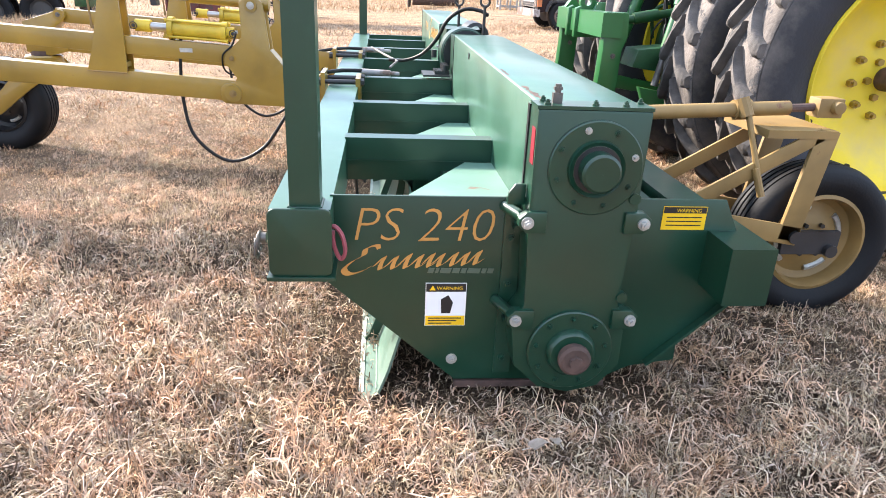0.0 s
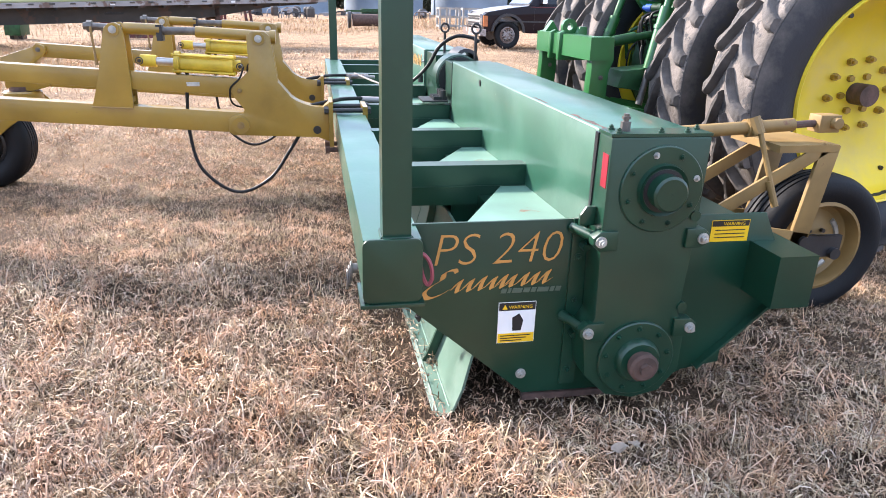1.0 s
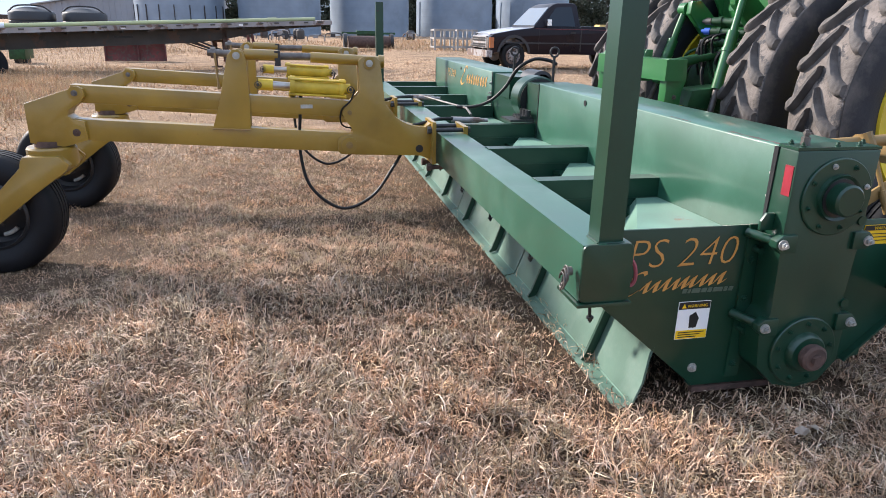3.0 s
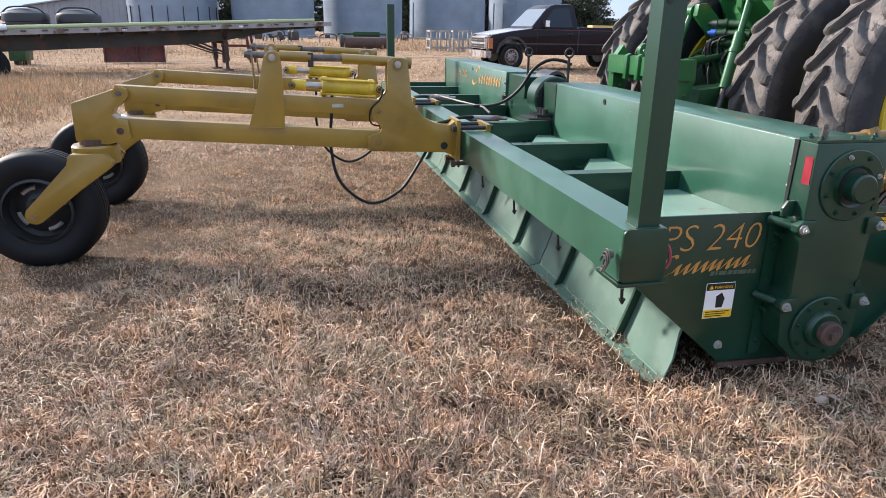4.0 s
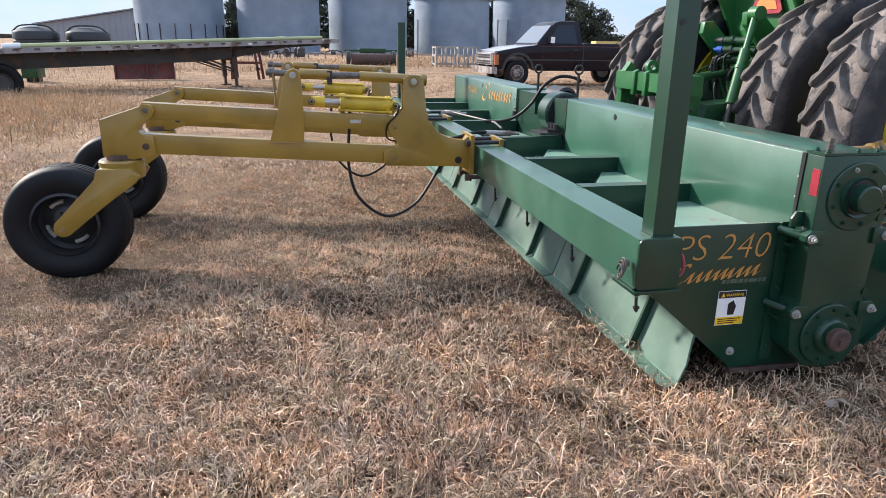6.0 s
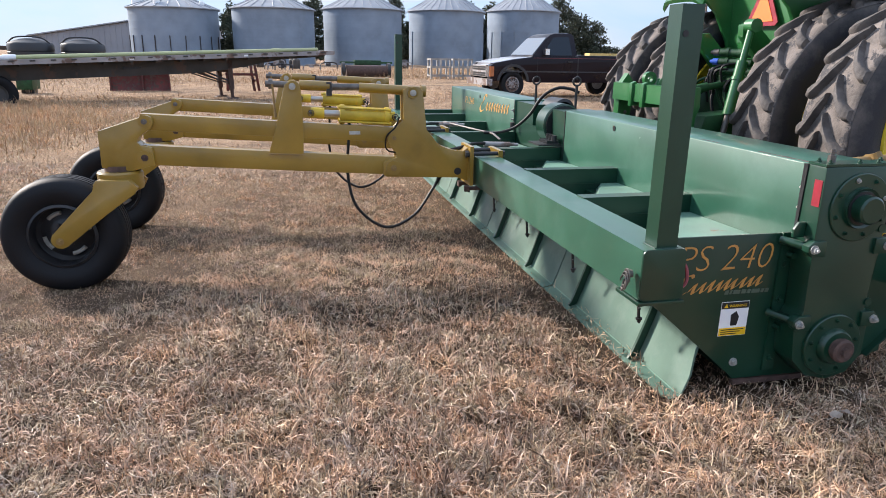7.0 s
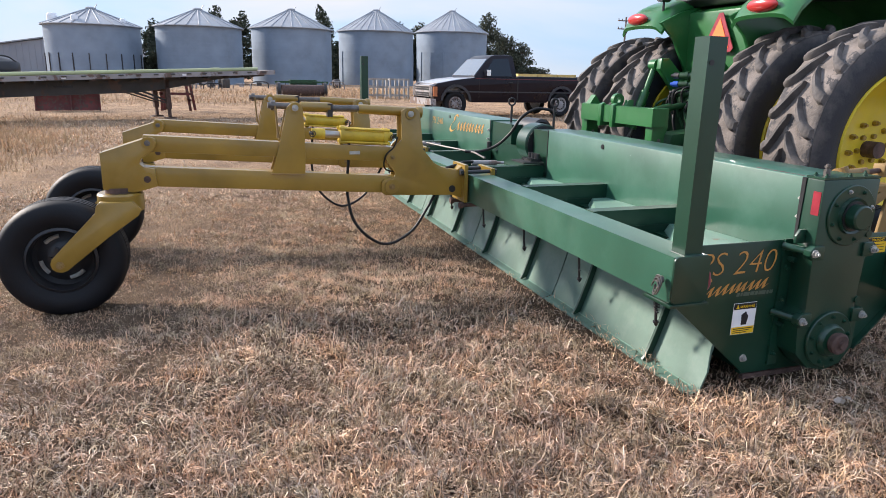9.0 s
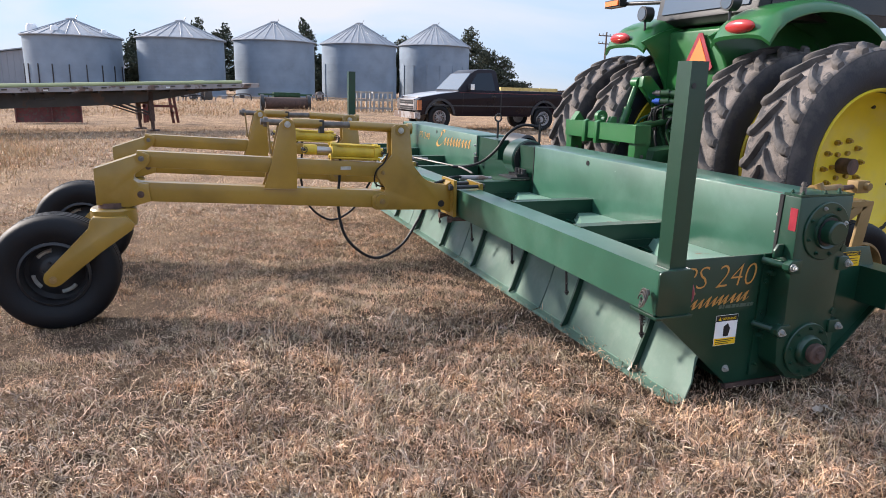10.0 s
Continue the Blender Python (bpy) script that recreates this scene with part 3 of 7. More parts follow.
    for ring, seg, arched in ((r < 4.6, 5, 0.6), (middle, 3, 0.45), (r >= 8.5, 2, 0.0)):
        grass_mesh("dry_grass", np.c_[x, y][ring], length[ring], width[ring], 0.30, GRASS if seg == 5 else GRASS_FAR, "matted dry tan and grey winter grass", 11, 0.45, seg,
                   1.45, arched, 0.052 if seg == 5 else 0.040)
    # a thin cover on the rest of the yard
    m = 34000
    x = rng.normal(-0.5, 6.5, m)
    y = rng.normal(0.5, 6.5, m)
    grass_mesh("sparse_grass", np.c_[x, y], rng.uniform(0.04, 0.09, m), rng.uniform(0.003, 0.007, m), 0.6, GRASS_FAR,
               "short dry tan grass over the yard", 12)
    # taller straw in the yard behind
    xs, ys = [], []
    for cx, cy, sx, sy, k in ((-7.0, 14.4, 1.0, 0.9, 3200), (-5.6, 12.6, 0.8, 0.9, 2600), (-5.4, 11.2, 0.7, 0.9, 1300), (-7.6, 17.0, 1.2, 0.9, 1800), (-5.2, 9.0, 0.5, 0.7, 700), (-6.6, 15.0, 0.5, 0.5, 420), (-5.6, 14.6, 0.7, 0.4, 420), (-5.9, 11.8, 0.3, 0.5, 260), (-5.6, 10.6, 0.25, 0.4, 220), (-4.6, 13.2, 0.5, 0.3, 220), (-9.5, 14.5, 3.6, 1.4, 2400), (-4.5, 17, 2.6, 1.0, 700), (-12, 10, 2.5, 2.5, 900),
                              (2, 34, 9, 2.0, 5000), (-2, 47, 16, 4, 6000), (12, 40, 9, 3, 4500), (-16, 24, 5, 4, 4000)):
        xs.append(rng.normal(cx, sx, k))
        ys.append(rng.normal(cy, sy, k))
    x, y = np.concatenate(xs), np.concatenate(ys)
    far = np.hypot(x, y)
    grass_mesh("tall_grass", np.c_[x, y], rng.uniform(0.10, 0.36, len(x)) * np.clip(far / 30, 0.8, 1.3), rng.uniform(0.006, 0.012, len(x)) * np.clip(far / 18, 1, 3), 1.15,
               TALL, "tall dry straw-coloured grass behind the yard", 13)


# ---- wheels ----
def tyre_profile(R, w, rim, crown=0.9):
    """Half-round implement tyre section as (radius, along)."""
    h = R - rim
    out = []
    for u, v in ((0.36, 0.0), (0.40, 0.10), (0.48, 0.34), (0.50, 0.55), (0.47, 0.78), (0.41, 0.90), (0.30, 0.965), (0.12, 1.0)):
        out.append((rim + h * v, -w * u))
    left = out
    right = [(r, -s) for r, s in reversed(out)]
    return left + right + [(rim - 0.01, w * 0.33), (rim - 0.01, -w * 0.33)]


def ribbed_wheel(parent, c, R, w, rim, rim_mat, rim_label, side=-1, holes=8):
    """A ribbed tyre on a dished disc rim with a hub and slots; side: where the outer face looks along y."""
    bm = B()
    prof = tyre_profile(R, w, rim)
    # circumferential grooves of the tread
    tread = []
    for r, s in prof:
        tread.append((r, s))
        if r > R * 0.985 and s < 0:
            for g in (-0.2, -0.06):
                tread += [(R, w * (g - 0.025)), (R - 0.012, w * (g - 0.02)), (R - 0.012, w * (g + 0.02)), (R, w * (g + 0.025))]
            for g in (0.08, 0.21):
                tread += [(R, w * (g - 0.025)), (R - 0.012, w * (g - 0.02)), (R - 0.012, w * (g + 0.02)), (R, w * (g + 0.025))]
    seen = []
    for p in tread:
        if p not in seen and not (p[0] > R * 0.985 and abs(p[1]) < w * 0.13 and p[0] == R and (p[1] == -w * 0.12 or p[1] == w * 0.12)):
            seen.append(p)
    lathe(bm, seen, c, seg=56)
    wheel = part("tyre", bm, RUBBER, parent, "black ribbed rubber tyre")
    f = side
    bm = B()
    lathe(bm, [(rim + 0.012, f * w * 0.40), (rim - 0.004, f * w * 0.43), (rim - 0.012, f * w * 0.36), (rim * 0.93, f * w * 0.10),
               (rim * 0.80, f * w * 0.02), (rim * 0.55, f * w * 0.10), (rim * 0.42, f * w * 0.16), (rim * 0.24, f * w * 0.16), (0.02, f * w * 0.16),
               (0.02, f * w * 0.08), (rim * 0.5, -f * w * 0.02), (rim * 0.9, -f * w * 0.1), (rim * 0.96, -f * w * 0.42), (rim + 0.012, -f * w * 0.40)],
          c, seg=40)
    disc = part("rim", bm, rim_mat, parent, rim_label)
    # zinc arcs stand in for bright crescents reflected at the rim's slots
    bm = B()
    cv = Vector(c)
    for k in range(4):
        a = 2 * math.pi * (k + 0.3) / 4
        pts = []
        for q in range(7):
            b = a + (q - 3) * 0.11
            pts.append(cv + Vector((rim * 0.70 * math.cos(b), f * w * 0.075, rim * 0.70 * math.sin(b))))
        sweep(bm, pts, 0.014, 6)
    split_parts("slot", bm, ZINC, disc, "zinc arc for the bright reflection at a slot")
    bm = B()
    rod(bm, cv + Vector((0, f * w * 0.1, 0)), cv + Vector((0, f * w * 0.42, 0)), rim * 0.22, 18)
    for k in range(6):
        a = 2 * math.pi * k / 6
        p = cv + Vector((rim * 0.36 * math.cos(a), f * w * 0.165, rim * 0.36 * math.sin(a)))
        rod(bm, p, p + Vector((0, f * 0.018, 0)), 0.011, 6)
    part("hub", bm, BLACK, disc, "black hub with wheel nuts")
    return wheel


# ---- the scraper ----
BAR_Y = [0.80, 1.65, 2.62, 3.75, 4.70, 5.62, 6.28]
FIN_Y = [0.36, 1.09, 1.86, 2.61, 3.38, 4.14, 4.90, 5.66]
BLADE_SECTION = [(0.278, 0.006), (0.332, 0.020), (0.366, 0.110), (0.402, 0.215), (0.436, 0.325), (0.456, 0.420), (0.462, 0.516)]


def build_scraper():
    s = thing("land_scraper", "long dark green steel land scraper standing on dry grass", "farm machine", (0.5, 3.1, 0))
    L = 6.46
    # rear beam: square tube with rounded corners
    bm = B()
    box(bm, 0.018, 0.196, -0.128, L, 0.527, 0.730)
    beam = part("beam", bm, BEAM_GREEN, s, "square tube beam in the paler, dusty green", bevel=0.022)
    # caps take the darker green, as they face away from the sun
    for y0, y1 in ((-0.142, -0.128), (L, L + 0.012)):
        bm = B()
        box(bm, 0.014, 0.200, y0, y1, 0.523, 0.735)
        bmesh.ops.bevel(bm, geom=[e for e in bm.edges if abs(e.verts[0].co.y - e.verts[1].co.y) > 0.005], offset=0.024, segments=4, affect="EDGES", profile=0.5)
        part("end_cap", bm, GREEN, beam, bevel=0.004)
    bm = B()
    prism(bm, [(0.006, -0.15), (0.208, -0.15), (0.208, 0.02), (0.068, 0.04), (0.006, 0.04)], 0.509, 0.523, "xy")
    part("foot_plate", bm, GREEN, beam, bevel=0.003)
    # posts
    for y0, h in ((-0.118, 1.625), (6.33, 1.655)):
        bm = B()
        box(bm, 0.078, 0.166, y0, y0 + 0.088, 0.731, h)
        soften(bm, 0.009)
        post = part("post", bm, GREEN, s, "upright square tube post on the end of the beam")
        bm = B()
        rod(bm, (0.100, y0 - 0.002, h - 0.10), (0.100, y0 + 0.02, h - 0.10), 0.012, 14)
        part("pin_hole", bm, D_BLACK, post)
        bm = B()
        for a, b in (((0.076, y0 - 0.002), (0.168, y0 - 0.002)), ((0.076, y0 + 0.090), (0.168, y0 + 0.090)), ((0.076, y0), (0.076, y0 + 0.088)),
                     ((0.168, y0), (0.168, y0 + 0.088))):
            rod(bm, (*a, 0.731), (*b, 0.731), 0.005, 8)
        part("weld_bead", bm, GREEN, post)
    # locking pin with a wire clip on the beam's side
    bm = B()
    rod(bm, (-0.022, -0.085, 0.625), (0.002, -0.085, 0.625), 0.016, 12)
    for k in range(3):
        ring = [Vector((-0.018 - 0.006 * k, -0.085 + 0.024 * math.cos(a), 0.615 - 0.012 * k + 0.03 * math.sin(a))) for a in np.linspace(0, 5.4, 14)]
        sweep(bm, ring, 0.0035, 6)
    sweep(bm, curve_points([(-0.02, -0.10, 0.63), (-0.03, -0.095, 0.58), (-0.03, -0.075, 0.555), (-0.02, -0.07, 0.60)]), 0.004, 6)
    part("lynch_pin", bm, GREASY, beam, "dull zinc pin with wire ring clips")
    bm = B()
    sweep(bm, curve_points([(0.182, -0.09, 0.650), (0.205, -0.10, 0.668), (0.228, -0.105, 0.640), (0.236, -0.105, 0.59), (0.222, -0.10, 0.563), (0.204, -0.10, 0.60), (0.198, -0.095, 0.645)]), 0.007, 6)
    rod(bm, (0.175, -0.09, 0.640), (0.205, -0.09, 0.640), 0.012, 10)
    part("pull_ring", bm, mat("faded_pink_paint", (0.30, 0.07, 0.09), 0.5, bump=0.05), beam, "faded pink-red ring on a pin")
    # end plates
    outline = [(0.185, 0.735), (1.465, 0.735), (1.535, 0.60), (1.585, 0.43), (1.27, 0.135), (1.12, 0.062), (0.60, 0.068), (0.165, 0.445), (0.165, 0.535), (0.185, 0.535)]
    for i, y in enumerate((0.0, 6.30)):
        bm = B()
        prism(bm, outline, y, y + 0.012)
        plate = part("end_plate", bm, GREEN, s, "dark green side plate with an angled lower edge", bevel=0.003)
        bm = B()
        e0, e1 = (y + 0.012, y + 0.05)
        prism(bm, [(1.585, 0.43), (1.27, 0.135), (1.275, 0.128), (1.593, 0.424)], y - 0.03, e1)
        prism(bm, [(0.60, 0.068), (1.12, 0.062), (1.12, 0.054), (0.60, 0.058)], e0, e1)
        part("edge_flange", bm, GREEN, plate)
        if i == 0:
            near_plate = plate
    # weathered cutting edge under the plate
    bm = B()
    box(bm, 0.60, 1.14, -0.004, 0.02, 0.036, 0.060)
    part("skid_edge", bm, RUST, near_plate, "rusty skid edge")
    # lettering, the maker's mark as plain slanted shapes, and the warning decals
    lettering("PS 240", 0.158, LETTER, near_plate, pose(0.245, -0.0025, 0.585, 90, 0, 0) @ Matrix.Diagonal((1.05, 1.04, 1, 1)), shear=0.20, thin=-0.0030,
              label="orange-gold slanted model lettering")
    maker_mark(near_plate, lambda u, v: (0.235 + 0.475 * u, -0.0018, 0.478 + 0.03 * u + 0.085 * v))
    bm = B()
    x = 0.495
    for w in (0.018, 0.010, 0.034, 0.022, 0.016, 0.040, 0.014, 0.018):
        prism(bm, [(x, 0.474), (x + w, 0.473), (x + w + 0.005, 0.490), (x + 0.005, 0.491)], -0.0028, -0.0004)
        x += w + 0.006
    split_parts("small_mark", bm, LETTER_DIM, near_plate, "small dim bar under the mark")
    warning_decal(near_plate, 0.491, 0.280, 0.136, 0.158)
    flat_warning(near_plate, 1.255, 0.632, 0.148, 0.080)
    bolts([(0.588, 0.0, 0.150)], (0, -1, 0), ZINC, near_plate, 0.013)
    # vertical seam strip with bolts beside the case
    bm = B()
    box(bm, 0.735, 0.792, -0.012, 0.0, 0.10, 0.74)
    seam = part("flange_strip", bm, GREEN, near_plate, bevel=0.004)
    bolts([(0.76, -0.012, z) for z in (0.16, 0.44, 0.60)], (0, -1, 0), GREEN, seam, 0.010)
    drive_case(s)
    # front beam along the machine
    bm = B()
    box(bm, 1.420, 1.568, -0.172, 6.45, 0.438, 0.630)
    part("front_beam", bm, GREEN, s, "square tube front beam ending in a capped stub", bevel=0.010)
    # housing in two lengths with a lower piece between them
    for y0, y1 in ((-0.032, 2.575), (3.78, 6.31)):
        bm = B()
        prism(bm, [(0.815, 0.60), (0.815, 1.026), (0.817, 1.030), (0.821, 1.032), (1.132, 1.032), (1.136, 1.030), (1.138, 1.026), (1.138, 0.60)], y0, y1)
        hs = part("housing", bm, BEAM_GREEN, s, "long folded sheet-steel housing in the paler green", bevel=0.004)
        # black strips stand in for the shaded open gaps at the housing's ends
        bm = B()
        if y0 < 1:
            prism(bm, [(-0.026, 0.74), (-0.011, 0.74), (-0.011, 1.034), (-0.034, 1.034)], 0.7775, 0.7845, "yz")
        else:
            box(bm, 0.8115, 0.8155, y0, y0 + 0.010, 0.65, 1.03)
        box(bm, 0.8115, 0.8155, y1 - 0.010, y1, 0.65, 1.03)
        split_parts("gap_strip", bm, D_BLACK, hs)
        bolts([(0.814, y0 + 0.040, z) for z in (0.845, 0.931)], (-1, 0, 0), ZINC, hs, 0.009)
        if y0 > 1:
            lettering("PS 240", 0.115, LETTER, hs, pose(0.8125, 5.62, 0.875, 90, 0, -90) @ Matrix.Diagonal((1.25, 1.0, 1, 1)), shear=0.2, thin=-0.002,
                      label="faded orange model lettering")
            maker_mark(hs, lambda u, v: (0.8130, 4.94 - 1.08 * u, 0.848 + 0.035 * u + 0.165 * v))
        bm = B()
        lathe(bm, [(0.001, 0.811), (0.018, 0.811), (0.018, 0.8165), (0.001, 0.8165)], (0, y0 + 1.78 if y0 < 1 else y0 + 1.2, 0.985), "x", 16)
        part("hole", bm, D_BLACK, hs, "dark round hole")
    bm = B()
    box(bm, 0.818, 1.136, 2.583, 2.84, 0.64, 1.02)
    box(bm, 0.83, 1.136, 2.842, 3.775, 0.55, 0.84)
    part("middle_cover", bm, GREEN, s, bevel=0.004)
    bm = B()
    lathe(bm, [(0.02, 2.86), (0.158, 2.86), (0.170, 2.872), (0.170, 3.05), (0.158, 3.062), (0.02, 3.062)], (0.925, 0, 0.890), "y", 40)
    drum = part("belt_drum", bm, GREEN, s, "round drum guard between the two housings")
    # black disc paints the shade on the drum's near face
    bm = B()
    lathe(bm, [(0.02, 2.852), (0.152, 2.852), (0.152, 2.862), (0.02, 2.862)], (0.925, 0, 0.890), "y", 40)
    part("drum_face", bm, D_BLACK, drum, "black disc for the shaded near face")
    bm = B()
    box(bm, 0.83, 1.136, 3.32, 3.775, 0.842, 1.02)
    part("middle_cover", bm, GREEN, s, bevel=0.004)
    bm = B()
    for k in range(8):
        box(bm, 0.70, 0.80, 2.64 + 0.022 * k, 2.652 + 0.022 * k, 0.765, 0.79)
    split_parts("coupler_fin", bm, BLACK, s)
    bm = B()
    for y in (2.66, 2.72, 2.78, 3.70):
        rod(bm, (0.77, y, 0.77), (0.77, y, 0.83), 0.022, 10)
    split_parts("hydraulic_fitting", bm, BLACK, s, "small black hydraulic fitting")
    bm = B()
    box(bm, 0.62, 0.80, 2.60, 2.84, 0.755, 0.768)
    part("fitting_plate", bm, BLACK, s, "dark plate under the hydraulic fittings", bevel=0.002)
    for y, x, z in ((3.60, 0.95, 1.215), (2.95, 1.06, 1.235)):
        bm = B()
        rod(bm, (x, y, 0.98), (x, y, z - 0.03), 0.011, 10)
        ring = [Vector((x + 0.03 * math.cos(a), y - 0.008 * math.cos(a), z + 0.034 * math.sin(a))) for a in np.linspace(0, 2 * math.pi, 20)]
        sweep(bm, ring, 0.009, 8)
        part("lifting_eye", bm, BLACK, s, "dark steel lifting eye bolt")
    bm = B()
    sweep(bm, curve_points([(1.085, 2.95, 1.145), (1.03, 2.99, 1.172), (0.93, 3.05, 1.175), (0.82, 3.10, 1.10), (0.74, 3.16, 0.95), (0.64, 3.24, 0.835), (0.52, 3.32, 0.780), (0.40, 3.38, 0.772)], 8), 0.0135, 10)
    part("hose", bm, HOSE, s, "black hydraulic hose arching over the drum")
    bm = B()
    lathe(bm, [(0.07, 3.10), (0.095, 3.11), (0.095, 3.40), (0.07, 3.41)], (1.03, 0, 0.99), "y", 24)
    part("motor_cover", bm, BLACK, s, "dark rounded motor cover")
    bm = B()
    sweep(bm, [(0.40, 2.90, 0.772), (0.46, 3.30, 0.774), (0.36, 3.75, 0.776), (0.25, 4.30, 0.778)], 0.009, 8)
    part("steel_line", bm, GREASY, s, "thin grey hydraulic line")
    for x0, y0 in ((0.20, 2.70), (0.16, 4.20)):
        bm = B()
        rod(bm, (x0, y0, 0.764), (x0 + 0.20, y0 - 0.05, 0.764), 0.021, 14)
        rod(bm, (x0 + 0.20, y0 - 0.05, 0.764), (x0 + 0.26, y0 - 0.06, 0.764), 0.013, 10)
        part("accumulator", bm, RAIL, s, "short grey hydraulic tube")
        bm = B()
        sweep(bm, curve_points([(x0 + 0.02, y0, 0.770), (x0 - 0.12, y0 - 0.10, 0.780), (x0 - 0.22, y0 - 0.26, 0.785), (x0 - 0.34, y0 - 0.33, 0.77)]), 0.013, 8)
        part("hose", bm, HOSE, s, "black hose over the beam")
    # rust along the joint under the housing and on its top edge
    rng = random.Random(12)
    for x0, x1, y0, y1, z in ((0.799, 0.812, 0.16, 0.98, 0.6205), (0.822, 0.850, 0.02, 0.34, 1.0328), (0.823, 0.836, 0.62, 0.80, 1.0328)):
        bm = B()
        steps = 12
        low = [(x0 + rng.uniform(0, 0.45) * (x1 - x0), y0 + (y1 - y0) * k / steps) for k in range(steps + 1)]
        high = [(x1 - rng.uniform(0, 0.55) * (x1 - x0) * (1 if 0 < k < steps else 1.8), y0 + (y1 - y0) * k / steps) for k in range(steps + 1)]
        prism(bm, low + high[::-1], z - 0.001, z, "xy")
        part("rust_patch", bm, RUST, s, "thin brown rust patch")
    # red reflector on the case's side
    bm = B()
    box(bm, 0.7805, 0.7835, -0.122, -0.080, 0.872, 0.980)
    part("reflector", bm, RED, s, "red reflector strip", bevel=0.001)
    # floor under the housing: pale trough cover, cross bars, gussets
    bm = B()
    prism(bm, [(0.56, 0.10), (0.60, 0.598), (0.815, 0.598), (1.40, 0.598), (1.40, 0.12), (1.0, 0.06)], 0.03, 6.28)
    part("trough", bm, GREEN, s, "rotor trough beneath the housing")
    for i, y in enumerate(BAR_Y):
        bm = B()
        t = 0.085 if i < 6 else 0.05
        box(bm, 0.190, 0.815, y, y + t, 0.555, 0.736)
        soften(bm, 0.010)
        bar = part("cross_bar", bm, GREEN, s, "dark green cross bar between beam and housing")
        bm = B()
        box(bm, 0.480, 0.60, y + 0.02, y + 0.032, 0.30, 0.56)
        box(bm, 0.190, 0.812, y - 0.006, y - 0.001, 0.635, 0.642)
        part("web_plate", bm, GREEN, bar)
    ends = [0.012] + [y + 0.09 for y in BAR_Y]
    for a, b in zip(ends, BAR_Y):
        if b - a < 0.3:
            continue
        bm = B()
        lo = [(0.815, a), (0.30, a), (0.70, b - 0.004), (0.815, b - 0.004)]
        top = [bm.verts.new((x, y, 0.655 - 0.02 * (y - a))) for x, y in lo]
        bot = [bm.verts.new((x, y, 0.640 - 0.02 * (y - a))) for x, y in lo]
        bm.faces.new(top)
        bm.faces.new(bot[::-1])
        for k in range(4):
            bm.faces.new((top[k], bot[k], bot[(k + 1) % 4], top[(k + 1) % 4]))
        skirt = [bm.verts.new(v) for v in ((0.30, a, 0.64), (0.70, b - 0.004, 0.64), (0.60, b - 0.004, 0.50), (0.475, a, 0.50))]
        sk2 = [bm.verts.new(v.co + Vector((0.008, -0.004, 0))) for v in skirt]
        bm.faces.new(skirt)
        bm.faces.new(sk2[::-1])
        for k in range(4):
            bm.faces.new((skirt[k], skirt[(k + 1) % 4], sk2[(k + 1) % 4], sk2[k]))
        bmesh.ops.recalc_face_normals(bm, faces=bm.faces)
        part("gusset", bm, PALE, s, "pale sloping corner sheet with rust at the weld")
    # mouldboard blade in three doors, with lip, fins, rods and springs
    for y0, y1 in ((0.014, 1.46), (1.472, 2.96), (2.972, 4.46), (4.472, 6.34)):
        bm = B()
        prism(bm, BLADE_SECTION + [(x + 0.010, z + 0.002) for x, z in reversed(BLADE_SECTION)], y0, y1)
        for v in bm.verts:
            if v.co.y < 0.02 and v.co.z < 0.16:
                v.co.y -= 0.034
        door = part("blade_panel", bm, BLADE, s, "pale green curved blade panel, scuffed and rust-stained", angle=19)
        bm = B()
        prism(bm, [(0.268, 0.002), (0.276, -0.006), (0.292, 0.004), (0.286, 0.012)], y0, y1)
        part("cutting_lip", bm, BLADE, door)
        # thin pale rod drawn as the bright highlight along the bend
        bm = B()
        rod(bm, (0.3305, y0 + 0.004, 0.0205), (0.3305, y1 - 0.004, 0.0205), 0.0028, 6)
        part("bend_highlight", bm, PALE, door, "pale line for the highlight along the bend")
        for y in FIN_Y:
            if y0 < y < y1:
                bm = B()
                sec = [(x, z + 0.010) for x, z in [(0.292, 0.006)] + BLADE_SECTION[1:]]
                prism(bm, sec + [(x - 0.032, z + 0.018) for x, z in reversed(sec[1:])] + [(0.282, 0.024)], y, y + 0.016)
                part("fin", bm, GREEN, door, "upright stiffening fin")
    for k, y in enumerate([0.24, 0.99, 1.75, 2.50, 3.27, 4.04, 4.80, 5.56]):
        bm = B()
        rod(bm, (0.225, y, 0.535), (0.245, y, 0.29), 0.0075, 8)
        bolt(bm, (0.247, y, 0.285), (0.1, 0, -1), 0.010)
        rod(bm, (0.23, y - 0.03, 0.345), (0.255, y + 0.03, 0.335), 0.005, 6)
        link = part("blade_rod", bm, BLACK, s, "dark hanging rod with a spring")
        if k:
            continue
        bm = B()
        hel = [Vector((0.225 + 0.018 * q / 110 + 0.014 * math.cos(q * 0.62), y + 0.014 * math.sin(q * 0.62), 0.50 - 0.150 * q / 110)) for q in range(111)]
        sweep(bm, hel, 0.0028, 5)
        part("spring", bm, BLACK, link, "coil spring")
    s.matrix_basis = pose(0, 0, 0, 0, 0, -0.75) @ s.matrix_basis @ pose(0, 0, 0.010, 0.20, 0, 0)
    return s


